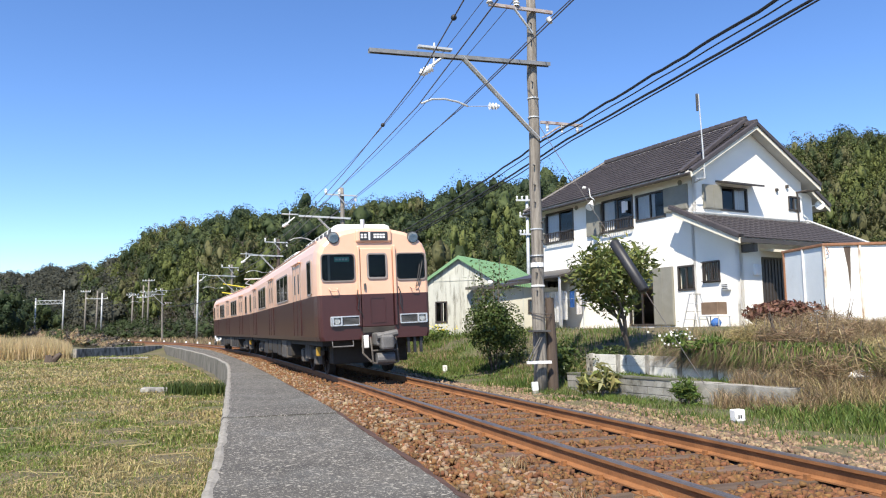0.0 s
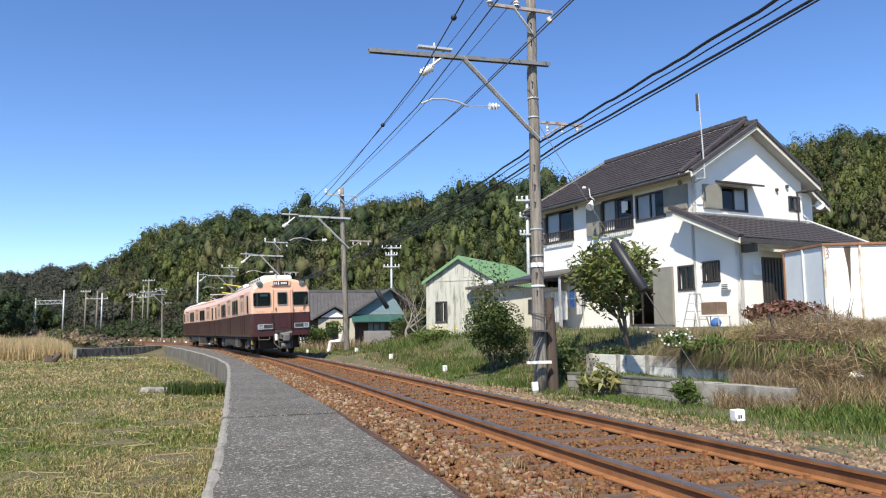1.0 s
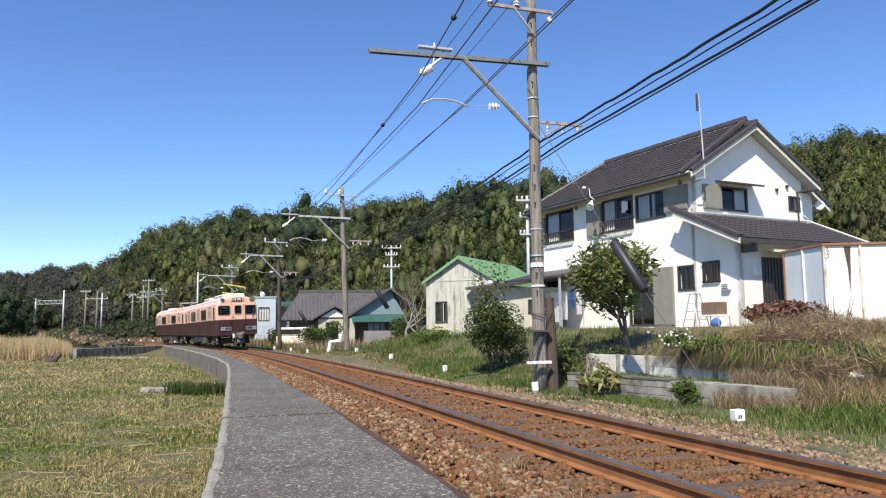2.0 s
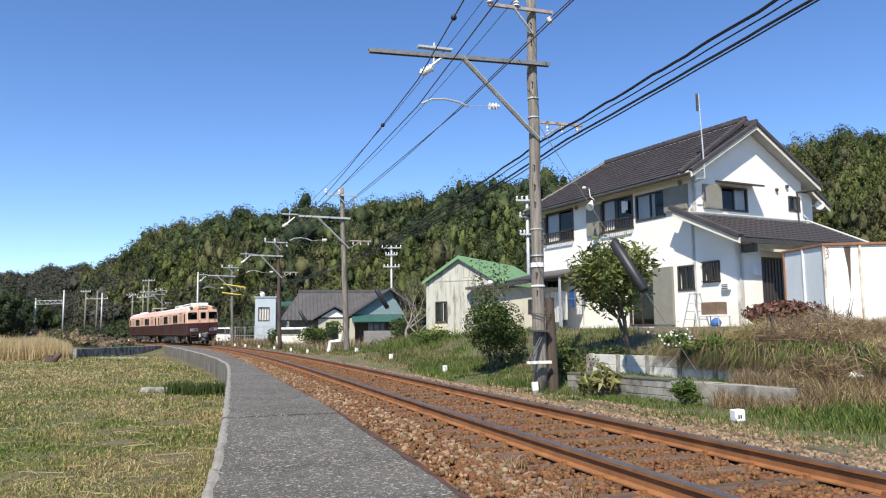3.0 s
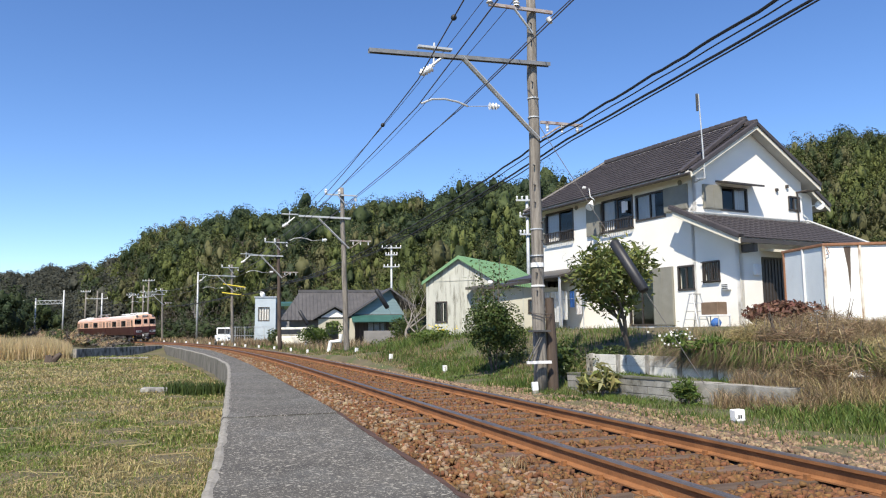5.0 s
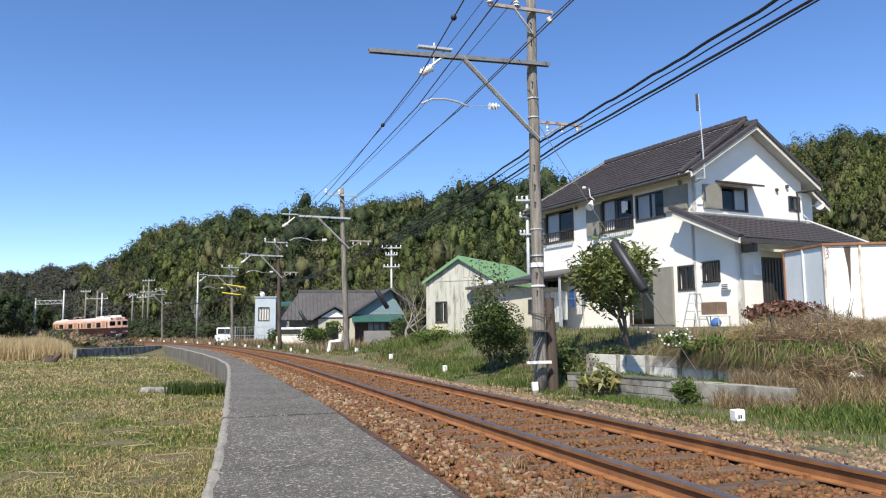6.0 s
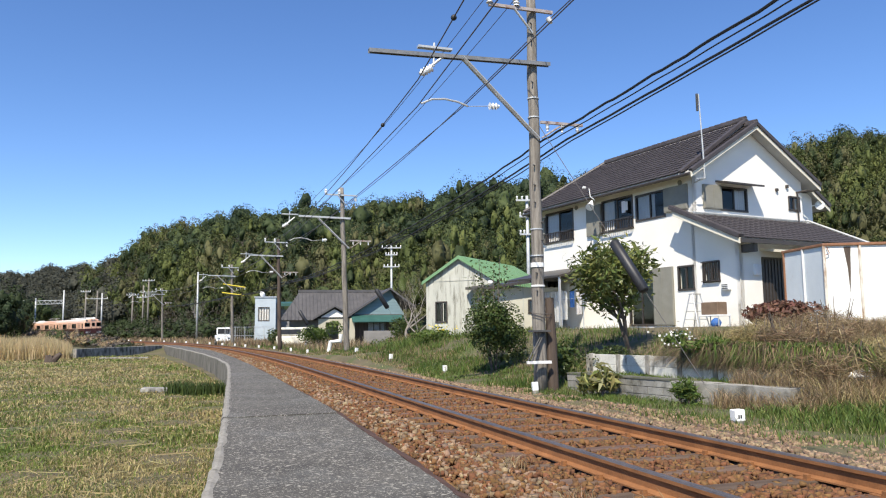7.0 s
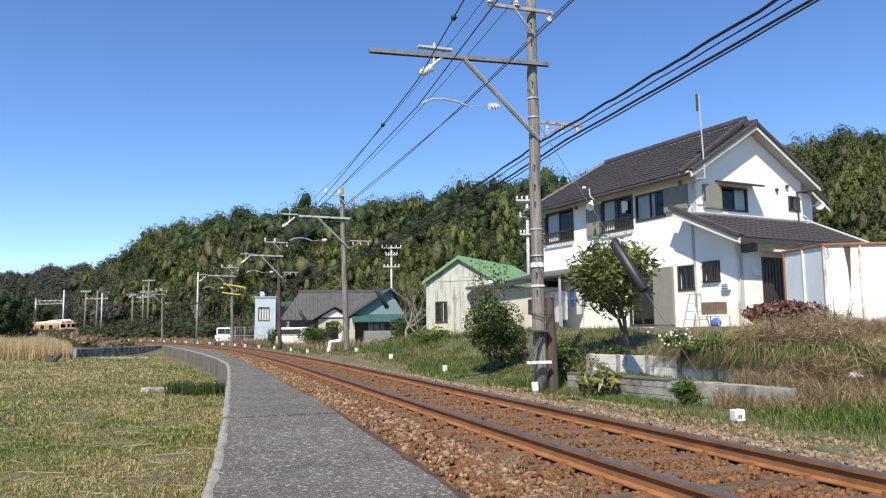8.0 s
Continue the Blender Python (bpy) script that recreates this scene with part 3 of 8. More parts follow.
def bogie(car, y):
    bm = bmesh.new()
    for sx in (-1, 1):
        box(bm, sx * 0.98 - 0.06, sx * 0.98 + 0.06, y - 1.45, y + 1.45, 0.48, 0.62, bevel=0.02)
        for a in (-1.05, 1.05):
            box(bm, sx * 1.0 - 0.10, sx * 1.0 + 0.10, y + a - 0.16, y + a + 0.16, 0.26, 0.60, bevel=0.03)
            rod(bm, (sx * 0.98, y + a - 0.25, 0.28), (sx * 0.98, y + a - 0.25, 0.60), 0.08, seg=8)
            rod(bm, (sx * 0.98, y + a + 0.25, 0.28), (sx * 0.98, y + a + 0.25, 0.60), 0.08, seg=8)
        rod(bm, (sx * 1.0, y - 0.22, 0.38), (sx * 1.0, y - 0.22, 0.84), 0.13, seg=10)
        rod(bm, (sx * 1.0, y + 0.22, 0.38), (sx * 1.0, y + 0.22, 0.84), 0.13, seg=10)
    box(bm, -0.9, 0.9, y - 0.25, y + 0.25, 0.42, 0.74)
    part("bogie", bm, M["under_grey"], car, "grimy grey two-axle bogie frame")
    wheels = []
    for a in (-1.05, 1.05):
        bm = bmesh.new()
        rod(bm, (-0.95, 0, 0), (0.95, 0, 0), 0.07, seg=10)
        for sx in (-1, 1):
            rod(bm, (sx * 0.70, 0, 0), (sx * 0.82, 0, 0), 0.43, seg=20)
            rod(bm, (sx * 0.66, 0, 0), (sx * 0.70, 0, 0), 0.455, seg=20)
            for k in range(6):
                c = Matrix.Rotation(k * math.pi / 3, 4, "X")
                box(bm, sx * 0.835 - 0.02, sx * 0.835 + 0.02, -0.04, 0.04, 0.12, 0.34, m=c)
        w = part("wheelset", bm, M["under"], car, "worn steel wheelset")
        w.location = (0, y + a, 0.43)
        wheels.append(w)
    return wheels


def cab_front(car, y):
    """Gangway front with two cab windows and lamps, facing -y at y."""
    def pane(name, x0, x1, z0, z1, r, dy):
        bm = bmesh.new()
        ring(bm, x0, x1, z0, z1, r, 0.022, y - 0.028 + dy, y + 0.06 + dy)
        fr = part("cab_window" if name != "door" else "door_window", bm, M["chrome"] if name == "x" else M["rubber"], car, "grey rubber-framed windscreen")
        # the body is solid here: a black panel paints the cab's darkness
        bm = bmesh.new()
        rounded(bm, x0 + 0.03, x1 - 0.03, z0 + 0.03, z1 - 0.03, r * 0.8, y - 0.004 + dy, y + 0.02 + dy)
        part("unlit_backing", bm, M["unlit_dark"], fr, "black panel painted as the unlit cab")
        bm = bmesh.new()
        sheet(bm, x0 + 0.03, x1 - 0.03, z0 + 0.03, z1 - 0.03, r * 0.8, y - 0.022 + dy)
        part("pane", bm, M["train_glass"], fr)
        return fr
    w = pane("l", -1.24, -0.45, 2.18, 2.82, 0.09, 0.0)
    bm = bmesh.new()
    rounded(bm, -0.93, -0.58, 2.63, 2.74, 0.02, y - 0.012, y - 0.006)
    part("destination_board", bm, M["sign_green"], w, "green board behind the windscreen")
    bm = bmesh.new()
    for k in range(4):
        box(bm, -0.90 + k * 0.075, -0.85 + k * 0.075, y - 0.016, y - 0.012, 2.665, 2.705)
    part("lettering", bm, M["porcelain"], w, "pale lettering bars")
    bm = bmesh.new()
    box(bm, -1.08, -1.03, y - 0.02, y + 0.03, 2.22, 2.78)
    part("window_bar", bm, M["rubber"], w)
    pane("r", 0.51, 1.24, 2.18, 2.82, 0.09, 0.0)
    # gangway door
    bm = bmesh.new()
    box(bm, -0.33, 0.42, y - 0.045, y + 0.1, 1.13, 2.93, bevel=0.02)
    for f in bm.faces:
        if f.calc_center_median().z < 1.2:
            f.material_index = 1
    bmesh.ops.bisect_plane(bm, geom=bm.verts[:] + bm.edges[:] + bm.faces[:], plane_co=(0, 0, 1.88), plane_no=(0, 0, 1))
    for f in bm.faces:
        f.material_index = 1 if f.calc_center_median().z < 1.88 else 0
    door = part("gangway_door", bm, [M["cream"], M["maroon"]], car, "cream and maroon gangway door")
    bm = bmesh.new()
    ring(bm, -0.19, 0.29, 2.22, 2.82, 0.08, 0.04, y - 0.075, y - 0.03)
    part("window_frame", bm, M["rubber"], door)
    # black panel painted as the darkness behind the door glass
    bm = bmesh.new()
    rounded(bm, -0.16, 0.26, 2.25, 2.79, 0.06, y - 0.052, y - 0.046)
    part("unlit_backing", bm, M["unlit_dark"], door)
    bm = bmesh.new()
    sheet(bm, -0.16, 0.26, 2.25, 2.79, 0.06, y - 0.066)
    part("pane", bm, M["train_glass"], door)
    bm = bmesh.new()
    ring(bm, -0.13, 0.23, 1.22, 1.80, 0.03, 0.02, y - 0.058, y - 0.04)
    part("panel_moulding", bm, M["maroon"], door)
    bm = bmesh.new()
    rod(bm, (-0.25, y - 0.07, 1.98), (-0.25, y - 0.07, 2.12), 0.025)
    part("handle", bm, M["steel_dark"], door)
    # door hoods and handrails on both sides
    for x0, x1 in ((-0.40, -0.35), (0.44, 0.50)):
        bm = bmesh.new()
        box(bm, x0, x1, y - 0.075, y + 0.08, 1.15, 2.98, bevel=0.015)
        bmesh.ops.bisect_plane(bm, geom=bm.verts[:] + bm.edges[:] + bm.faces[:], plane_co=(0, 0, 1.88), plane_no=(0, 0, 1))
        for f in bm.faces:
            f.material_index = 1 if f.calc_center_median().z < 1.88 else 0
        part("door_surround", bm, [M["cream"], M["maroon"]], car)
    for pts in ([(-0.42, 1.98), (-0.44, 1.90), (-0.40, 1.75), (-0.43, 1.55), (-0.32, 1.40)], [(0.53, 2.03), (0.58, 1.9), (0.57, 1.62), (0.62, 1.5)]):
        bm = bmesh.new()
        tube(bm, [(x, y - 0.085, z) for x, z in pts], 0.013)
        part("jumper_hose", bm, M["black_tube"], car, "black jumper hose")
    # roll sign
    bm = bmesh.new()
    box(bm, -0.42, 0.43, y - 0.06, y + 0.25, 3.07, 3.36, bevel=0.04)
    sign = part("sign_box", bm, M["cream"], car)
    bm = bmesh.new()
    rounded(bm, -0.33, 0.33, 3.11, 3.31, 0.03, y - 0.068, y - 0.06)
    part("sign_glass", bm, M["sign_dark"], sign, "black roll-sign window")
    bm = bmesh.new()
    box(bm, -0.125, -0.085, y - 0.072, y - 0.067, 3.12, 3.30)
    for x0 in (-0.28, -0.20, 0.02, 0.09, 0.16, 0.23):
        box(bm, x0 - 0.025, x0 + 0.03, y - 0.072, y - 0.067, 3.16, 3.20)
        box(bm, x0 - 0.025, x0 + 0.03, y - 0.072, y - 0.067, 3.22, 3.26)
    part("sign_lettering", bm, M["porcelain"], sign, "white sign lettering bars")
    # lamps
    for sx in (-0.93, 0.95):
        bm = bmesh.new()
        rod(bm, (sx, y - 0.02, 3.18), (sx, y + 0.4, 3.20), 0.135, 0.12, seg=20)
        lamp = part("headlamp", bm, M["steel_dark"], car, "round roof headlamp in a dark rim")
        bm = bmesh.new()
        rod(bm, (sx, y - 0.028, 3.18), (sx, y - 0.018, 3.18), 0.115, seg=20)
        part("reflector", bm, M["reflector"], lamp, "bright lamp reflector")
        bm = bmesh.new()
        bmesh.ops.create_circle(bm, cap_ends=True, segments=20, radius=0.112, matrix=Matrix.Translation((sx, y - 0.05, 3.18)) @ Matrix.Rotation(radians(90), 4, "X"))
        bm.normal_update()
        part("lens", bm, M["lens_glass"], lamp)
    for x0, x1, lx in ((-1.06, -0.38, -0.91), (0.56, 1.22, 1.09)):
        bm = bmesh.new()
        ring(bm, x0, x1, 1.18, 1.40, 0.02, 0.025, y - 0.05, y + 0.05)
        grille = part("lamp_grille", bm, M["alu"], car, "lamp cluster behind a metal grille")
        bm = bmesh.new()
        box(bm, x0 + 0.02, x1 - 0.02, y - 0.01, y, 1.20, 1.38)
        part("backing", bm, M["steel_dark"], grille)
        bm = bmesh.new()
        for k in range(7):
            box(bm, x0 + 0.02, x1 - 0.02, y - 0.03, y - 0.01, 1.207 + k * 0.025, 1.217 + k * 0.025)
        part("slats", bm, M["tank_grey"], grille)
        bm = bmesh.new()
        ring(bm, lx - 0.115, lx + 0.115, 1.18, 1.40, 0.04, 0.035, y - 0.075, y)
        part("tail_lamp_rim", bm, M["alu"], grille)
        bm = bmesh.new()
        rod(bm, (lx, y - 0.05, 1.29), (lx, y, 1.29), 0.07, seg=14)
        part("tail_lamp", bm, M["reflector"], grille)
    # grab irons and wiper
    for sx in (-0.97, 0.93):
        bm = bmesh.new()
        tube(bm, [(sx - 0.09, y, 2.03), (sx - 0.09, y - 0.07, 2.01), (sx - 0.06, y - 0.09, 1.97), (sx + 0.06, y - 0.09, 1.97), (sx + 0.09, y - 0.07, 2.01), (sx + 0.09, y, 2.03)], 0.012)
        part("grab_iron", bm, M["cream"], car)
    bm = bmesh.new()
    tube(bm, [(1.00, y - 0.03, 1.98), (1.06, y - 0.06, 2.2), (1.15, y - 0.05, 2.62)], 0.012)
    tube(bm, [(0.97, y - 0.03, 1.98), (1.0, y - 0.07, 2.15), (1.08, y - 0.06, 2.55)], 0.012)
    part("wiper", bm, M["steel_dark"], car)
    # coupler and pipework below the door
    bm = bmesh.new()
    box(bm, -0.12, 0.32, y - 0.45, y + 0.3, 0.70, 1.0, bevel=0.04)
    box(bm, -0.05, 0.25, y - 0.6, y - 0.35, 0.62, 0.94, bevel=0.05)
    rod(bm, (-0.12, y - 0.45, 0.9), (0.36, y - 0.45, 0.98), 0.08, seg=10)
    part("coupler", bm, M["tank_grey"], car, "grey automatic coupler head")
    bm = bmesh.new()
    rod(bm, (-0.10, y - 0.30, 0.42), (0.30, y - 0.30, 0.42), 0.13, seg=14)
    part("air_tank", bm, M["tank_grey"], car, "pale cylindrical tank below the coupler")
    bm = bmesh.new()
    for sx in (-0.2, 0.38):
        tube(bm, [(sx, y - 0.2, 0.9), (sx, y - 0.32, 0.6), (sx + 0.02, y - 0.32, 0.32)], 0.022)
    tube(bm, [(-0.2, y - 0.32, 0.33), (0.1, y - 0.34, 0.28), (0.4, y - 0.32, 0.33)], 0.02)
    tube(bm, [(-0.35, y - 0.1, 0.95), (-0.38, y - 0.2, 0.55), (-0.2, y - 0.25, 0.35)], 0.025)
    tube(bm, [(-0.2, y - 0.32, 0.6), (0.38, y - 0.32, 0.6)], 0.02)
    part("pipework", bm, M["under_grey"], car)
    bm = bmesh.new()
    box(bm, -0.34, -0.22, y - 0.15, y + 0.1, 0.66, 0.95, bevel=0.02)
    part("jumper_box", bm, M["porcelain"], car, "white jumper box")
    bm = bmesh.new()
    tube(bm, [(-1.02, y + 0.05, 0.9), (-1.02, y - 0.02, 0.72), (-0.55, y - 0.02, 0.72), (-0.55, y + 0.05, 0.9)], 0.018)
    part("foot_step", bm, M["tank_grey"], car)
    bm = bmesh.new()
    box(bm, -0.33, 0.42, y - 0.06, y + 0.02, 1.0, 1.13, bevel=0.01)
    part("buffer_beam", bm, M["under"], car)
    for k in range(3):
        bm = bmesh.new()
        box(bm, 0.74 + k * 0.15, 0.80 + k * 0.15, y + 0.06, y + 0.12, 0.50, 0.9)
        part("hanging_cable", bm, M["black_tube"], car)


def build_car(cab, ac):
    """One 18 m car: rails at z = 0, nearest end at y = -9."""
    car = empty("train_car")
    bm = bmesh.new()
    secs = []
    if cab:
        for y, ins, drop in ((-9.0, 0.12, 0.16), (-8.97, 0.07, 0.12), (-8.88, 0.03, 0.07), (-8.6, 0.0, 0.02), (-8.0, 0.0, 0.0)):
            secs.append((y, full_section(ins, drop)))
    else:
        secs += [(-9.0, full_section(0.06, 0.03)), (-8.94, full_section())]
    secs += [(0, full_section()), (8.94, full_section()), (9.0, full_section(0.06, 0.03))]
    rows = [[bm.verts.new((x, y, z)) for x, z in sec] for y, sec in secs]
    n = len(rows[0])
    for a, b in zip(rows[:-1], rows[1:]):
        for k in range(n - 1):
            f = bm.faces.new((a[k], b[k], b[k + 1], a[k + 1]))
            zc = (a[k].co.z + a[k + 1].co.z) / 2
            f.material_index = 1 if zc < 1.87 else (2 if zc > 3.16 and a[k].co.y > -8.7 else 0)
        f = bm.faces.new((a[n - 1], b[n - 1], b[0], a[0]))
        f.material_index = 3
    # ends, split at the colour line
    for row, flip in ((rows[0], False), (rows[-1], True)):
        half = [k for k in range(n) if row[k].co.z <= 1.881]
        right = [k for k in half if k < n // 2]
        left = [k for k in half if k > n // 2]
        low = [row[k] for k in right] + [row[k] for k in left]
        up = [row[k] for k in range(right[-1], left[0] + 1)]
        f1, f2 = bm.faces.new(low if not flip else low[::-1]), bm.faces.new(up if not flip else up[::-1])
        f1.material_index = 1
    bmesh.ops.recalc_face_normals(bm, faces=bm.faces)
    part("body", bm, [M["cream"], M["maroon"], M["roof_paint"], M["under"]], car, "cream over maroon steel car body")
    # side windows and doors
    for sx in (-1, 1):
        turn = Matrix.Rotation(radians(-90 if sx < 0 else 90), 4, "Z")
        def side(y0, y1, z0, z1, name, mull):
            a, b = (-y1, -y0) if sx < 0 else (y0, y1)
            rot = Matrix.Rotation(radians(90 * sx), 4, "Z")
            bm = bmesh.new()
            ring(bm, a, b, z0, z1, 0.06, 0.04, -1.345 - 0.02, -1.345 + 0.03)
            for mpos in mull:
                q = a + (b - a) * mpos
                box(bm, q - 0.03, q + 0.03, -1.365, -1.34, z0 + 0.02, z1 - 0.02)
            bmesh.ops.transform(bm, matrix=rot, verts=bm.verts)
            fr = part(name, bm, M["rubber"], car)
            # black panel in place of an unlit saloon
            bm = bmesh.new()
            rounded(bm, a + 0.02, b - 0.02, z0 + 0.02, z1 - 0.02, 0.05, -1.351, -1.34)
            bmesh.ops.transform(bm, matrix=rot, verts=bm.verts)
            part("unlit_backing", bm, M["unlit_dark"], fr)
            bm = bmesh.new()
            sheet(bm, a + 0.02, b - 0.02, z0 + 0.02, z1 - 0.02, 0.05, -1.361)
            bmesh.ops.transform(bm, matrix=rot, verts=bm.verts)
            part("pane", bm, M["train_glass"], fr)
        side(-8.35, -7.75, 1.92, 2.74, "side_window", [])
        side(-4.3, -1.7, 1.95, 2.72, "side_window", [0.33, 0.66])
        side(1.7, 4.3, 1.95, 2.72, "side_window", [0.33, 0.66])
        side(7.6, 8.35, 1.95, 2.72, "side_window", [])
        for yc in (-6.0, 0.0, 6.0):
            bm = bmesh.new()
            box(bm, sx * 1.34, sx * 1.352, yc - 0.62, yc + 0.62, 1.0, 2.80)
            bmesh.ops.bisect_plane(bm, geom=bm.verts[:] + bm.edges[:] + bm.faces[:], plane_co=(0, 0, 1.88), plane_no=(0, 0, 1))
            for f in bm.faces:
                f.material_index = 1 if f.calc_center_median().z < 1.88 else 0
            door = part("side_door", bm, [M["cream"], M["maroon"]], car)
            for e in (-0.66, -0.01, 0.63):
                bm = bmesh.new()
                box(bm, sx * 1.345, sx * 1.362, yc + e, yc + e + 0.03, 0.98, 2.84)
                bmesh.ops.bisect_plane(bm, geom=bm.verts[:] + bm.edges[:] + bm.faces[:], plane_co=(0, 0, 1.88), plane_no=(0, 0, 1))
                for f in bm.faces:
                    f.material_index = 1 if f.calc_center_median().z < 1.88 else 0
                part("door_edge", bm, [M["rubber"], M["maroon"]], door)
            bm = bmesh.new()
            box(bm, sx * 1.345, sx * 1.40, yc - 0.68, yc + 0.68, 2.82, 2.86, bevel=0.01)
            part("rain_gutter", bm, M["cream"], door)
            for e in (-0.42, 0.22):
                bm = bmesh.new()
                box(bm, sx * 1.345, sx * 1.356, yc + e, yc + e + 0.20, 2.05, 2.55, bevel=0.004)
                part("door_pane", bm, M["sign_dark"], door, "narrow dark door window")
    # roof gear
    bm = bmesh.new()
    for sx in (-1, 1):
        tube(bm, [(sx * 1.18, y, 3.19) for y in (-8.2, 0, 8.8)], 0.02)
    part("roof_gutter", bm, M["cream"], car)
    for y0, y1 in ac:
        bm = bmesh.new()
        box(bm, -0.72, 0.72, y0, y1, 3.34, 3.64, bevel=0.13)
        unit = part("air_conditioner", bm, M["white_paint"], car, "white roof air-conditioner housing")
        for sx in (-1, 1):
            for q in np.arange(y0 + 0.3, y1 - 0.3, 0.6):
                bm = bmesh.new()
                box(bm, min(sx * 0.715, sx * 0.727), max(sx * 0.715, sx * 0.727), q, q + 0.38, 3.46, 3.56)
                part("louvre", bm, M["steel_dark"], unit)
    for y in (5.4, 7.4) if not ac else ():
        bm = bmesh.new()
        box(bm, -0.3, 0.3, y - 0.3, y + 0.3, 3.44, 3.60, bevel=0.05)
        part("roof_vent", bm, M["white_paint"], car)
    # underframe
    bm = bmesh.new()
    box(bm, -1.2, 1.2, -8.7, 8.9, 0.74, 0.9)
    part("underframe", bm, M["under"], car)
    r3 = random.Random(3 if cab else 4)
    for sx in (-1, 1):
        q = -3.6
        while q < 3.4:
            w = r3.uniform(0.5, 1.5)
            bm = bmesh.new()
            box(bm, sx * 1.22, sx * 0.6, q, q + w, r3.uniform(0.28, 0.45), 0.82, bevel=0.03)
            part("equipment_box", bm, M["under_grey"] if r3.random() < 0.3 else M["under"], car)
            q += w + r3.uniform(0.1, 0.3)
    bm = bmesh.new()
    box(bm, -1.22, -1.12, -8.02, -7.9, 0.5, 0.72, bevel=0.02)
    part("step_bracket", bm, M["yellow"], car, "yellow step bracket")
    wheels = bogie(car, -6.0) + bogie(car, 6.0)
    if cab:
        # added black block stands in for the dark space under the cab
        bm = bmesh.new()
        box(bm, -0.9, 0.9, -8.35, -7.9, 0.30, 0.8, bevel=0.03)
        part("underside_fill", bm, M["under"], car, "black block added to fill the dark space behind the coupler")
        cab_front(car, -9.0)
        bm = bmesh.new()
        tube(bm, [(-0.15, -8.6, 3.4), (-0.15, -8.6, 3.66)], [0.06, 0.05])
        part("whistle", bm, M["galv"], car)
    else:
        bm = bmesh.new()
        box(bm, -0.42, 0.42, -9.16, -8.9, 0.98, 2.9, bevel=0.03)
        part("gangway_bellows", bm, M["black_tube"], car)
    return car, wheels


CAR_A, WHEELS_A = build_car(True, [(-8.0, -3.4), (-1.6, 1.6)])
tagged(CAR_A, "cream and maroon electric train car with a gangway front", "train car", "cars of the train")
CAR_B, WHEELS_B = build_car(False, [])
tagged(CAR_B, "cream and maroon trailing train car with roof vents", "train car", "cars of the train")
# folded pantograph on the trailing car
bm = bmesh.new()
for sx in (-0.5, 0.5):
    tube(bm, [(sx, -3.0, 3.55), (sx, -1.2, 3.72)], 0.025)
    tube(bm, [(sx, -1.2, 3.72), (sx, -3.2, 3.82)], 0.025)
tube(bm, [(-0.8, -3.2, 3.84), (0.8, -3.2, 3.84)], 0.04)
for sx in (-0.45, 0.45):
    for yy in (-3.1, -1.3):
        rod(bm, (sx, yy, 3.44), (sx, yy, 3.56), 0.05)
part("pantograph", bm, M["galv"], CAR_B, "lowered grey pantograph")


def run(t):
    return 14.48 + 17.498 * t - 0.0382 * t * t - 0.00893 * t ** 3


def car_pose(s):
    a, b = on_track(s - 6.0), on_track(s + 6.0)
    mid, d = (a + b) / 2, b - a
    return pose(mid.x, mid.y, 0.02, 0, -2.2, math.degrees(math.atan2(-d.x, d.y)))


def motions():
    times = [k * 0.2 for k in range(41)]
    walk(CAR_A, [(t, car_pose(run(t) + 9.0)) for t in times])
    walk(CAR_B, [(t, car_pose(run(t) + 27.15)) for t in times])
    for wheels in (WHEELS_A, WHEELS_B):
        for w in wheels:
            y = w.location.y
            walk(w, [(k / FPS, pose(0, y, 0.43, -math.degrees(run(k / FPS) / 0.43) % 360)) for k in range(241)])
# ---- buildings ----
def wall_mesh(bm, length, z0, z1, holes=(), thick=0.16, top=None):
    """Wall in the x-z plane, outer face y = 0, inner face y = thick, with real openings (x0, x1, z0, z1)."""
    xs = sorted({0.0, length, *[h[0] for h in holes], *[h[1] for h in holes]})
    zs = sorted({z0, z1, *[h[2] for h in holes], *[h[3] for h in holes]})
    def solid(i, k):
        if not (0 <= i < len(xs) - 1 and 0 <= k < len(zs) - 1):
            return False
        cx, cz = (xs[i] + xs[i + 1]) / 2, (zs[k] + zs[k + 1]) / 2
        return not any(h[0] < cx < h[1] and h[2] < cz < h[3] for h in holes)
    V = {}
    def v(i, k, y):
        if (i, k, y) not in V:
            V[i, k, y] = bm.verts.new((xs[i], y, zs[k]))
        return V[i, k, y]
    for i in range(len(xs) - 1):
        for k in range(len(zs) - 1):
            if not solid(i, k):
                continue
            bm.faces.new((v(i, k, 0), v(i + 1, k, 0), v(i + 1, k + 1, 0), v(i, k + 1, 0)))
            bm.faces.new((v(i, k + 1, thick), v(i + 1, k + 1, thick), v(i + 1, k, thick), v(i, k, thick)))
            for di, dk, a, b in ((-1, 0, (i, k), (i, k + 1)), (1, 0, (i + 1, k + 1), (i + 1, k)), (0, -1, (i + 1, k), (i, k)), (0, 1, (i, k + 1), (i + 1, k + 1))):
                if not solid(i + di, k + dk):
                    bm.faces.new((v(*a, 0), v(*b, 0), v(*b, thick), v(*a, thick)))
    bmesh.ops.recalc_face_normals(bm, faces=bm.faces)


def xf(bm, m):
    bmesh.ops.transform(bm, matrix=m, verts=bm.verts)


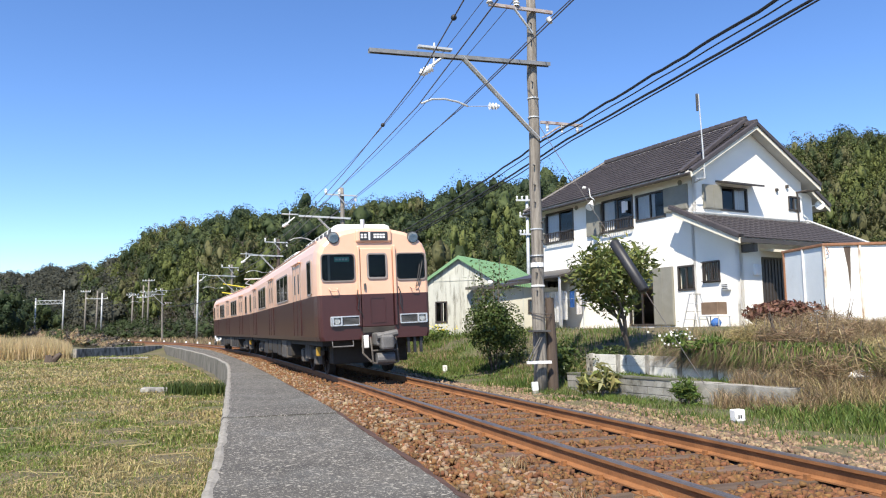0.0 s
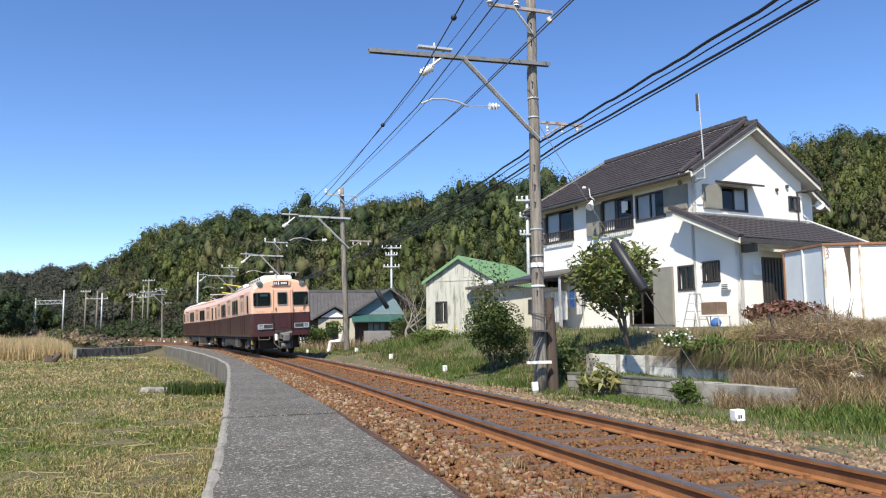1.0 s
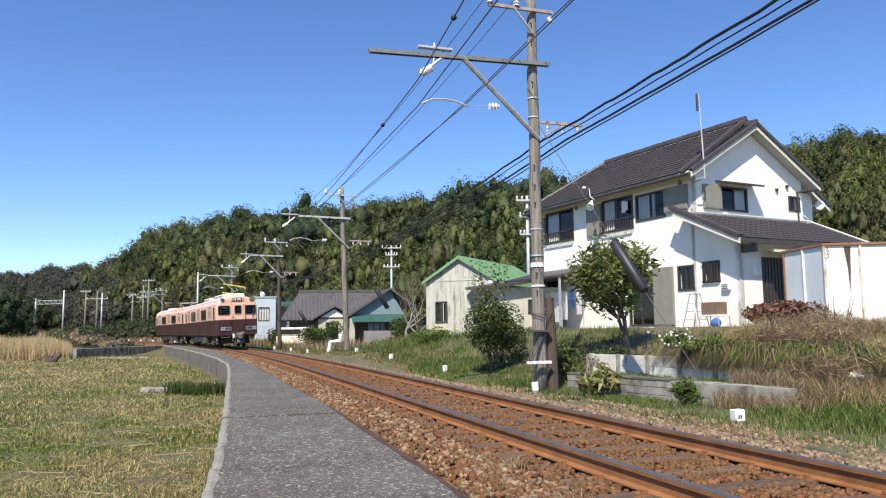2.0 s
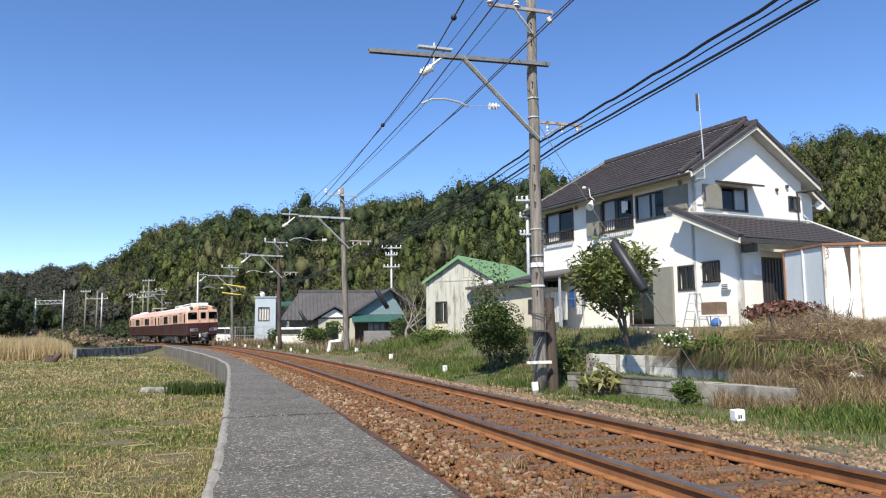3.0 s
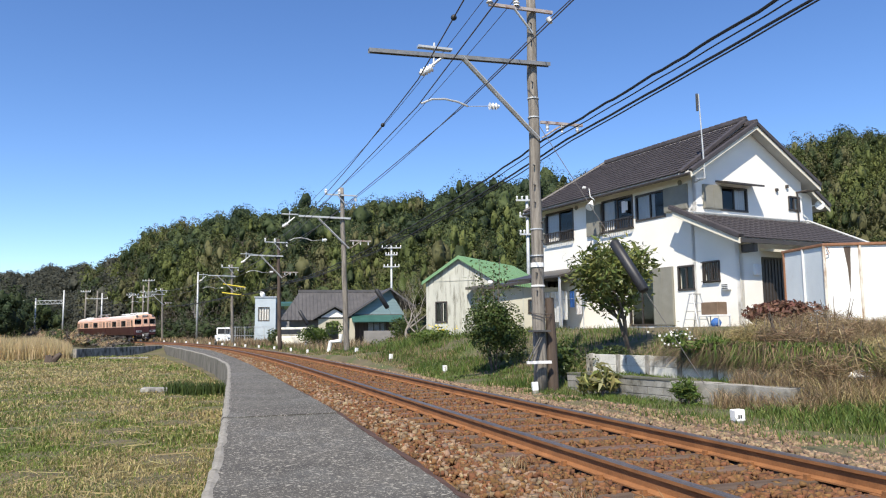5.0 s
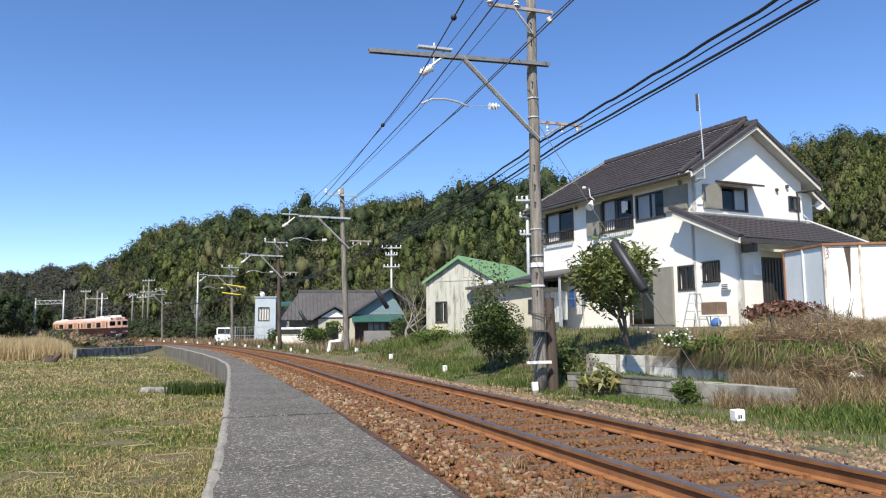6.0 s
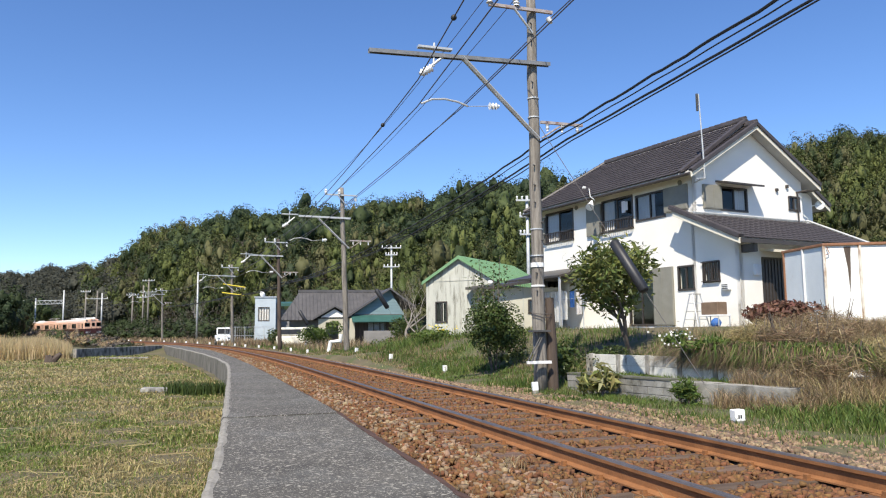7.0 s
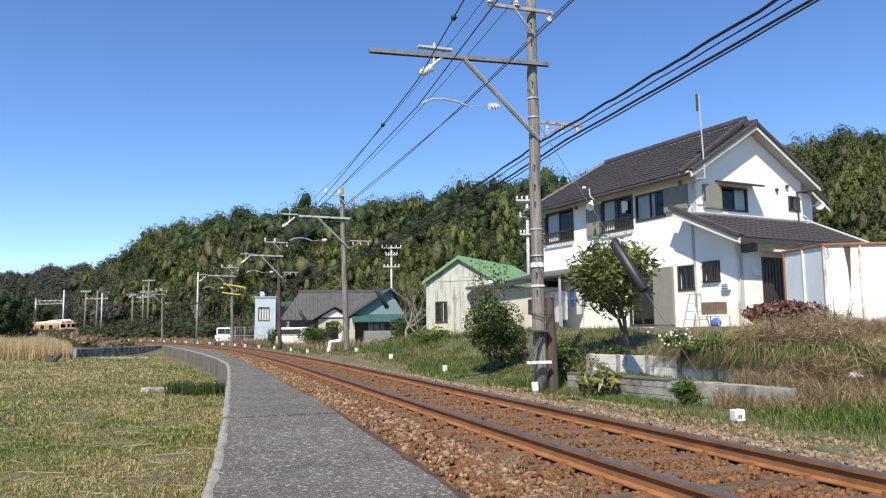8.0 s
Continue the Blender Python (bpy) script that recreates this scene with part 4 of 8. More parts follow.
def window(parent, m, x0, x1, z0, z1, curtain=0.5, mull=1, bars=0, frame="bronze_frame", rail=False, name="window"):
    """Sliding window in an opening of a wall whose outer face is y = 0 of m."""
    bm = bmesh.new()
    w = 0.05
    for a, b, c, d in ((x0 - 0.02, x0 + w, z0, z1), (x1 - w, x1 + 0.02, z0, z1), (x0, x1, z1 - w, z1 + 0.02), (x0 - 0.03, x1 + 0.03, z0 - 0.03, z0 + w)):
        box(bm, a, b, -0.035, 0.07, c, d, bevel=0.006)
    for k in range(mull):
        q = x0 + (x1 - x0) * (k + 1) / (mull + 1)
        box(bm, q - 0.03, q + 0.03, -0.01, 0.05, z0, z1)
    xf(bm, m)
    win = part(name, bm, M[frame], parent)
    bm = bmesh.new()
    bm.faces.new([bm.verts.new(c) for c in ((x0 + w, 0.02, z0 + w), (x1 - w, 0.02, z0 + w), (x1 - w, 0.02, z1 - w), (x0 + w, 0.02, z1 - w))])
    xf(bm, m)
    p = part("pane", bm, M["glass"], win)
    p.visible_shadow = False
    if curtain:
        bm = bmesh.new()
        q1 = x0 + (x1 - x0) * curtain
        n = max(6, int((q1 - x0) / 0.05))
        for k in range(n):
            a, b = x0 + (q1 - x0) * k / n, x0 + (q1 - x0) * (k + 1) / n
            ya, yb = 0.07 + 0.03 * (k % 2), 0.07 + 0.03 * ((k + 1) % 2)
            bm.faces.new([bm.verts.new(c) for c in ((a, ya, z0), (b, yb, z0), (b, yb, z1), (a, ya, z1))])
            bm.faces.new([bm.verts.new(c) for c in ((a, ya + 0.01, z1), (b, yb + 0.01, z1), (b, yb + 0.01, z0), (a, ya + 0.01, z0))])
        xf(bm, m)
        part("curtain", bm, M["curtain"], win, "pale drawn curtain")
    for k in range(bars):
        q = x0 + (x1 - x0) * (k + 0.5) / bars
        bm = bmesh.new()
        box(bm, q - 0.012, q + 0.012, -0.10, -0.075, z0 + 0.02, z1 - 0.02)
        xf(bm, m)
        part("bar", bm, M[frame], win)
    if bars:
        for zz in (z0 + 0.01, z1 - 0.03):
            bm = bmesh.new()
            box(bm, x0 - 0.02, x1 + 0.02, -0.11, -0.06, zz, zz + 0.025)
            xf(bm, m)
            part("bar_rail", bm, M[frame], win)
    if rail:
        n = int((x1 - x0) / 0.13)
        for k in range(n + 1):
            q = x0 + (x1 - x0) * k / n
            bm = bmesh.new()
            box(bm, q - 0.012, q + 0.012, -0.17, -0.145, z0 - 0.03, z0 + 0.42)
            xf(bm, m)
            part("baluster", bm, M[frame], win)
        for zz in (z0 - 0.04, z0 + 0.40):
            bm = bmesh.new()
            box(bm, x0 - 0.03, x1 + 0.03, -0.18, -0.135, zz, zz + 0.04)
            box(bm, x0 - 0.03, x0, -0.18, 0.0, zz, zz + 0.04)
            box(bm, x1, x1 + 0.03, -0.18, 0.0, zz, zz + 0.04)
            xf(bm, m)
            part("guard_rail", bm, M[frame], win)
    return win


def shutter_box(parent, m, x0, x1, z0, z1):
    bm = bmesh.new()
    box(bm, x0, x1, -0.10, 0.0, z0, z1, bevel=0.01)
    box(bm, x0 + 0.03, (x0 + x1) / 2 - 0.015, -0.108, -0.09, z0 + 0.04, z1 - 0.04)
    box(bm, (x0 + x1) / 2 + 0.015, x1 - 0.03, -0.108, -0.09, z0 + 0.04, z1 - 0.04)
    xf(bm, m)
    part("shutter_box", bm, M["shutter"], parent, "khaki sheet-metal shutter box")


def roof_tiles(parent, m, width, length, budget, mat="tile_roof", col=0.27, row=0.25, keep=None):
    """Lapped wavy tiles over a slope: x across, y up the slope, z off it. The first ones are pieces of their own."""
    prof = [(-0.135, 0.018), (-0.07, 0.004), (0.03, 0.005), (0.09, 0.020), (0.145, 0.026)]
    vs, fs = [], []
    for px_, pz in prof:
        vs += [(px_, -0.02, pz + 0.028), (px_, -0.02, pz - 0.004), (px_, row + 0.02, pz)]
    for k in range(4):
        a, b = k * 3, k * 3 + 3
        fs += [(a, a + 2, b + 2, b), (a + 1, a, b, b + 1)]
    me = bpy.data.meshes.new("roof_tile")
    me.from_pydata(vs, [], fs)
    me.materials.append(M[mat])
    me.polygons.foreach_set("use_smooth", [i % 2 == 0 for i in range(len(fs))])
    nu, nv = int(width / col), int(length / row)
    V, Fc = [], []
    count = 0
    for i in range(nu):
        for j in range(nv):
            if keep and not keep(col * (i + 0.5), row * (j + 0.5)):
                continue
            t = m @ Matrix.Translation((col * (i + 0.5), row * j, 0.0))
            if count < budget:
                o = new("roof_tile", me)
                o.parent = parent
                o.matrix_basis = t
                count += 1
            else:
                base = len(V)
                V += [tuple(t @ Vector(v)) for v in vs]
                Fc += [tuple(base + q for q in f) for f in fs]
    if V:
        ob = raw("roof_tiles", V, Fc, M[mat], parent=parent)
        tagged(ob, kind="stuff")


def slab(bm, pts, t):
    """Sloped slab from four upper corners, thickness t downwards."""
    a = [bm.verts.new(p) for p in pts]
    b = [bm.verts.new((p[0], p[1], p[2] - t)) for p in pts]
    bm.faces.new(a)
    bm.faces.new(b[::-1])
    for k in range(4):
        j = (k + 1) % 4
        bm.faces.new((a[j], a[k], b[k], b[j]))
    bmesh.ops.recalc_face_normals(bm, faces=bm.faces)


def slope_frame(o, ux, uy):
    ux, uy = Vector(ux).normalized(), Vector(uy).normalized()
    uz = ux.cross(uy)
    m = Matrix((ux, uy, uz)).transposed().to_4x4()
    m.translation = o
    return m


HOUSE = pose(9.146, 27.0, 1.0, 0, 0, 27.2)


def build_house():
    h = empty("house", HOUSE)
    tagged(h, "two-storey white rendered house with dark tiled roofs", "house")
    L, W, TOP, RIDGE = 9.8, 5.95, 5.80, 7.75
    # long wall: outer face looks to -x; its own x runs along +y reversed
    ml = pose(0, L, 0, 0, 0, -90)          # wall x: from far end towards the camera
    conv = lambda s0, s1, z0, z1: (L - s1, L - s0, z0, z1)
    holes = [conv(7.15, 9.25, 4.05, 5.44), conv(3.22, 5.12, 4.08, 5.40), conv(1.42, 3.03, 4.28, 5.30), conv(0.11, 0.89, 1.42, 2.30), conv(2.17, 3.60, 0.15, 2.25), conv(8.3, 9.2, 0.1, 2.2)]
    bm = bmesh.new()
    wall_mesh(bm, L, -0.3, TOP, holes)
    xf(bm, ml)
    wl = part("wall", bm, M["white_wall"], h)
    for i, c in enumerate(holes):
        window(wl, ml, *c, curtain=(0.5, 0.35, 0.6, 0, 0, 0)[i], rail=i in (0, 1))
    for s0, s1, z0, z1 in ((5.14, 6.12, 4.00, 5.32), (0.22, 1.40, 4.38, 5.32), (9.27, 9.75, 4.05, 5.3), (1.12, 2.15, 0.14, 2.33)):
        shutter_box(h, ml, L - s1, L - s0, z0, z1)
    bm = bmesh.new()
    for k, (q, zz, ww, hh) in enumerate(((L - 3.75, 4.72, 0.22, 0.48), (L - 3.55, 4.80, 0.16, 0.36))):
        box(bm, q, q + ww, -0.13, -0.10, zz, zz + hh, bevel=0.01)
    xf(bm, ml)
    part("laundry", bm, M["curtain"], h, "washing hung at the window")
    # gable wall with triangle
    mg = Matrix.Identity(4)
    gh = [(1.41, 2.80, 4.40, 5.28), (5.15, 5.78, 4.62, 5.18)]
    bm = bmesh.new()
    wall_mesh(bm, W, -0.3, TOP, gh)
    tri = [(0, 0, TOP), (W, 0, TOP), (W / 2, 0, RIDGE - 0.14)]
    a = [bm.verts.new(p) for p in tri]
    b = [bm.verts.new((p[0], 0.16, p[2])) for p in tri]
    bm.faces.new(a)
    bm.faces.new(b[::-1])
    wg = part("gable_wall", bm, M["white_wall"], h)
    window(wg, mg, *gh[0], curtain=0.0)
    window(wg, mg, *gh[1], curtain=0.0)
    bm = bmesh.new()
    for k in range(12):
        a_, b_ = 2.2 + k * 0.05, 2.25 + k * 0.05
        ya, yb = 0.07 + 0.03 * (k % 2), 0.07 + 0.03 * ((k + 1) % 2)
        bm.faces.new([bm.verts.new(c) for c in ((a_, ya, 4.4), (b_, yb, 4.4), (b_, yb, 5.25), (a_, ya, 5.25))])
    part("curtain", bm, M["curtain"], wg)
    shutter_box(h, mg, 0.48, 1.39, 4.40, 5.30)
    bm = bmesh.new()
    slab(bm, [(1.18, -0.60, 5.36), (3.10, -0.60, 5.36), (3.10, 0.0, 5.50), (1.18, 0.0, 5.50)], 0.07)
    part("awning", bm, M["bronze_frame"], h, "dark sheet awning over the window")
    for x, z in ((4.4, 5.32), (5.0, 5.5)):
        bm = bmesh.new()
        box(bm, x, x + 0.12, -0.09, 0.0, z, z + 0.12, bevel=0.02)
        part("wall_vent", bm, M["bronze_frame"], h)
    # back walls; behind the front gable the house is wider
    WR = 6.95
    bm = bmesh.new()
    box(bm, WR - 0.16, WR, 0.46, L, -0.3, 5.45)
    box(bm, W - 0.1, WR, 0.30, 0.458, -0.3, 5.45)
    part("wall", bm, M["white_wall"], h)
    bm = bmesh.new()
    box(bm, 0.16, WR - 0.16, L - 0.16, L - 0.004, -0.3, 5.45)
    part("wall", bm, M["white_wall"], h)
    # added near-black walls and floor paint the rooms dark behind the windows
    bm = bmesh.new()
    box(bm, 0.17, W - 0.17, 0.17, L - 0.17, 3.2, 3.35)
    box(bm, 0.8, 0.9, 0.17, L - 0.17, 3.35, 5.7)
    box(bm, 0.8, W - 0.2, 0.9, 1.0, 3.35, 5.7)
    part("unlit_room_backing", bm, M["dark_room"], h)
    # main roof: a slightly lower strip over the front gable, a hip at the far end
    oe, ov, step = 0.53, 0.46, 0.05
    ez, rf, rm = 5.62, RIDGE, 8.00
    far, ridge_end, xr, zr = 10.35, 8.36, 7.70, 4.93
    mid = W / 2
    roof = empty("roof")
    roof.parent = h
    decks = ([(-oe, -ov, ez), (mid, -ov, rf), (mid, step, rf), (-oe, step, ez)],
             [(W + oe, -ov, ez), (W + oe, step + 0.3, ez), (mid, step + 0.3, rf), (mid, -ov, rf)],
             [(-oe, step, ez + 0.02), (mid, step, rm), (mid, ridge_end, rm), (-oe, far, ez + 0.02)],
             [(xr, step, zr), (xr, far, zr), (mid, ridge_end, rm), (mid, step, rm)])
    for pts in decks:
        bm = bmesh.new()
        slab(bm, pts, 0.13)
        part("roof_deck", bm, M["soffit"], roof)
    bm = bmesh.new()
    a = [bm.verts.new(p) for p in ((-oe, far, ez), (xr, far, zr), (mid, ridge_end, rm - 0.02))]
    b = [bm.verts.new((v.co.x, v.co.y, v.co.z - 0.13)) for v in a]
    bm.faces.new(a)
    bm.faces.new(b[::-1])
    part("hip_end", bm, M["tile_roof"], roof)
    sf = Vector((mid + oe, 0, rf - ez))
    sm = Vector((mid + oe, 0, rm - ez))
    sr = Vector((mid - xr, 0, rm - zr))
    sg = Vector((mid - W - oe, 0, rf - ez))
    cut = far - ridge_end
    roof_tiles(roof, slope_frame((-oe - 0.03, far, ez + 0.03), (0, -1, 0), sm), far - step, sm.length, 0, keep=lambda u, v: u > v / sm.length * cut)
    roof_tiles(roof, slope_frame((-oe - 0.03, step, ez + 0.01), (0, -1, 0), sf), ov + step, sf.length, 0)
    roof_tiles(roof, slope_frame((xr + 0.03, step, zr + 0.01), (0, 1, 0), sr), far - step, sr.length, 0, keep=lambda u, v: u < far - step - v / sr.length * cut)
    roof_tiles(roof, slope_frame((W + oe + 0.03, -ov, ez + 0.01), (0, 1, 0), sg), ov + step, sg.length, 0)
    # barge boards and verge tiles
    for xe, ze0, top, yy in ((-oe, ez, rf, -ov), (W + oe, ez, rf, -ov), (xr, zr, rm, step)):
        bm = bmesh.new()
        slab(bm, [(xe, yy - 0.03, ze0 - 0.02), (mid, yy - 0.03, top - 0.02), (mid, yy, top - 0.02), (xe, yy, ze0 - 0.02)], 0.20)
        part("barge_board", bm, M["eave_cream"], roof, "cream barge board")
    for xe, ze0, top, yy in ((-oe, ez, rf, -ov), (W + oe, ez, rf, -ov), (xr, zr, rm, step), (-oe, ez + 0.02, rm, step)):
        run_ = Vector((mid - xe, 0, top - ze0))
        n = int(run_.length / 0.25)
        for j in range(n):
            p0 = Vector((xe, yy, ze0)) + run_ * (j / n)
            bm = bmesh.new()
            box(bm, -0.09, 0.09, -0.02, 0.28, -0.10, 0.05, bevel=0.02)
            xf(bm, slope_frame(p0 + Vector((0, 0, 0.05)), (0, 1 if xe > 0 else -1, 0), run_))
            part("verge_tile", bm, M["tile_roof"], roof)
    for xe, ze0, y0, y1 in ((-oe - 0.05, ez, -ov, far), (W + oe + 0.05, ez, -ov, step + 0.3), (xr + 0.05, zr, step, far)):
        bm = bmesh.new()
        tube(bm, [(xe, y, ze0 - 0.10) for y in (y0, (y0 + y1) / 2, y1)], 0.06, seg=8)
        part("gutter", bm, M["bronze_frame"], roof, "dark half-round gutter")
    for y0, y1, top in ((-ov - 0.05, step - 0.02, rf), (step - 0.06, ridge_end, rm)):
        bm = bmesh.new()
        box(bm, mid - 0.12, mid + 0.12, y0, y1, top - 0.02, top + 0.10, bevel=0.03)
        y = y0
        while y < y1 - 0.05:
            e = min(y + 0.29, y1)
            rod(bm, (mid, y, top + 0.09), (mid, e, top + 0.10), 0.095, 0.105, seg=10)
            y += 0.3
        part("ridge_tiles", bm, M["tile_roof"], roof)
    for xe, ze0 in ((-oe, ez), (xr, zr)):
        bm = bmesh.new()
        a, b = Vector((mid, ridge_end, rm + 0.06)), Vector((xe, far, ze0 + 0.08))
        for k in range(14):
            rod(bm, a.lerp(b, k / 14), a.lerp(b, (k + 0.97) / 14), 0.085, 0.095, seg=8)
        part("hip_tiles", bm, M["tile_roof"], roof)
    # aerial pole and lamps
    bm = bmesh.new()
    tube(bm, [(0.10, -0.52, 5.38), (0.06, -0.52, 6.6), (-0.02, -0.52, 8.5)], [0.03, 0.028, 0.02])
    tube(bm, [(0.12, -0.02, 5.34), (0.10, -0.52, 5.40), (-0.30, -0.50, 5.34)], 0.022)
    rod(bm, (0.20, -0.02, 5.70), (0.06, -0.52, 5.75), 0.018)
    aerial = part("aerial_pole", bm, M["galv"], h, "thin galvanised aerial pole")
    bm = bmesh.new()
    box(bm, -0.14, -0.08, -0.56, -0.48, 7.85, 8.50, bevel=0.01)
    rod(bm, (-0.11, -0.52, 8.2), (0.0, -0.52, 8.2), 0.012)
    part("antenna", bm, M["steel_dark"], aerial)
    bm = bmesh.new()
    tube(bm, [(-0.55, 4.9, 5.4), (-0.75, 4.95, 5.55), (-0.78, 4.98, 5.9)], 0.02)
    rod(bm, (-0.72, 4.9, 5.35), (-1.0, 4.7, 5.05), 0.05, 0.17, seg=14)
    rod(bm, (-0.85, 5.3, 6.0), (-0.72, 5.3, 6.0), 0.05)
    part("floodlight", bm, M["white_post"], h, "white bell-shaped yard lamp under the eave")
    for y in (0.6, 6.9):
        bm = bmesh.new()
        rod(bm, (-0.03, y, 5.42), (-0.001, y, 5.42), 0.10, seg=14)
        part("soffit_vent", bm, M["shutter"], h)
    bm = bmesh.new()
    tube(bm, [(W - 0.35, -0.02, 5.35), (W - 0.05, -0.3, 5.42), (W + 0.2, -0.35, 5.4)], 0.04)
    tube(bm, [(W - 0.35, -0.08, 5.38), (W - 0.35, -0.08, 3.4)], 0.035)
    part("downpipe", bm, M["bronze_frame"], h)
    bm = bmesh.new()
    rod(bm, (WR + 0.22, 0.10, 4.98), (WR + 0.32, 0.17, 5.01), 0.19, 0.05, seg=18)
    tube(bm, [(WR - 0.04, 0.32, 4.95), (WR + 0.3, 0.17, 5.01)], 0.02)
    part("satellite_dish", bm, M["white_post"], h)

    # ground-floor wing towards the camera
    D = 1.95
    mw = pose(0, 0, 0, 0, 0, -90)
    wh = [(0.33, 1.08, 1.64, 2.36)]
    bm = bmesh.new()
    wall_mesh(bm, D, -0.3, 3.08, wh)
    top = [(0.0, 0, 3.08), (D, 0, 3.08), (0.0, 0, 3.98)]
    a = [bm.verts.new(p) for p in top]
    b = [bm.verts.new((p[0], 0.16, p[2])) for p in top]
    bm.faces.new(a)
    bm.faces.new(b[::-1])
    xf(bm, mw)
    wing = part("wall", bm, M["white_wall"], h)
    window(wing, mw, *wh[0], curtain=0, bars=7)
    md = pose(0, -D, 0)
    dh = [(1.06, 2.30, 0.0, 2.45), (3.4, 4.4, 0.9, 2.0)]
    bm = bmesh.new()
    wall_mesh(bm, W, -0.3, 3.05, dh)
    xf(bm, md)
    front = part("wall", bm, M["white_wall"], h)
    bm = bmesh.new()
    box(bm, 1.06, 2.30, 0.05, 0.10, 0.0, 2.45)
    xf(bm, md)
    door = part("entrance_door", bm, M["bronze_frame"], h, "dark slatted sliding entrance door")
    for q in np.arange(1.12, 2.25, 0.16):
        bm = bmesh.new()
        box(bm, q, q + 0.05, 0.02, 0.048, 0.05, 2.38, bevel=0.008)
        xf(bm, md)
        part("slat", bm, M["bronze_frame"], door)
    bm = bmesh.new()
    box(bm, W - 0.17, W - 0.01, -D + 0.17, -0.01, -0.3, 3.2)
    part("wall", bm, M["white_wall"], h)
    bm = bmesh.new()
    ze, zt, dr, xl, xw = 2.97, 4.15, 2.6, -0.65, 6.12
    slab(bm, [(xl, -dr, ze), (xw, -dr, ze), (xw, -0.01, zt), (xl, -0.01, zt)], 0.12)
    low = part("lower_roof", bm, M["soffit"], h, "dark tiled lean-to roof over the entrance")
    bm = bmesh.new()
    slab(bm, [(xl, -0.012, zt - 0.004), (-0.01, -0.012, zt - 0.004), (-0.01, 0.35, zt + 0.15), (xl, 0.35, zt + 0.15)], 0.12)
    part("roof_return", bm, M["tile_roof"], low)
    sl = Vector((0, dr, zt - ze))
    roof_tiles(low, slope_frame((xl, -dr - 0.03, ze + 0.01), (1, 0, 0), sl), xw - xl, sl.length, 300)
    bm = bmesh.new()
    slab(bm, [(xl - 0.04, -dr, ze), (xl, -dr, ze), (xl, 0.35, zt + 0.13), (xl - 0.04, 0.35, zt + 0.13)], 0.2)
    part("barge_board", bm, M["eave_cream"], low, "cream barge board")
    n = int(sl.length / 0.25) + 1
    for j in range(n + 1):
        p0 = Vector((xl + 0.02, -dr, ze)) + sl * (j / (n - 1.0))
        bm = bmesh.new()
        box(bm, -0.12, 0.12, -0.02, 0.28, -0.08, 0.08, bevel=0.02)
        xf(bm, slope_frame(p0 + Vector((0, 0, 0.06)), (1, 0, 0), sl))
        part("verge_tile", bm, M["tile_roof"], low)
    bm = bmesh.new()
    box(bm, xl, xw, -dr - 0.05, -dr + 0.01, ze - 0.16, ze - 0.02)
    part("fascia", bm, M["bronze_frame"], low)
    bm = bmesh.new()
    box(bm, 0.10, 0.28, -dr + 0.1, -D, ze - 0.42, ze - 0.14, bevel=0.02)
    part("eave_bracket", bm, M["bronze_frame"], low, "dark timber bracket under the eave")
    bm = bmesh.new()
    tube(bm, [(xw, -dr - 0.03, ze + 0.08), (xw, -0.05, zt + 0.1)], 0.05)
    tube(bm, [(-0.02, -0.03, zt + 0.06), (xw, -0.03, zt + 0.06)], 0.05)
    part("verge_flashing", bm, M["galv"], low)
    # porch canopy beside the door
    bm = bmesh.new()
    slab(bm, [(1.0, -D - 0.95, 2.60), (4.2, -D - 0.95, 2.60), (4.2, -D, 2.74), (1.0, -D, 2.74)], 0.09)
    part("porch_canopy", bm, M["eave_cream"], h, "pale flat porch canopy")
    # meter box and small fittings on the wing wall
    bm = bmesh.new()
    box(bm, 1.20, 1.57, -0.14, 0.0, 1.30, 1.57, bevel=0.05)
    xf(bm, mw)
    meter = part("vent_hood", bm, M["white_post"], h, "white louvred vent hood on the wall")
    bm = bmesh.new()
    for k in range(3):
        box(bm, 1.26, 1.51, -0.148, -0.135, 1.36 + k * 0.06, 1.39 + k * 0.06)
    xf(bm, mw)
    part("slats", bm, M["steel_dark"], meter)
    bm = bmesh.new()
    box(bm, 0.62, 0.88, -0.12, 0.0, 1.80, 2.18, bevel=0.03)
    xf(bm, md)
    part("wall_lamp", bm, M["white_post"], h, "white box lamp beside the entrance")
    # lean-to with clothes drying near the shed
    bm = bmesh.new()
    slab(bm, [(-2.0, 5.6, 2.28), (-2.0, 9.9, 2.28), (0.0, 9.9, 2.75), (0.0, 5.6, 2.75)], 0.09)
    part("porch_roof", bm, M["bronze_frame"], h, "dark sheet lean-to roof")
    for y in (5.7, 7.7, 9.8):
        bm = bmesh.new()
        box(bm, -1.95, -1.87, y - 0.04, y + 0.04, -0.5, 2.24)
        part("post", bm, M["alu"], h)


build_house()


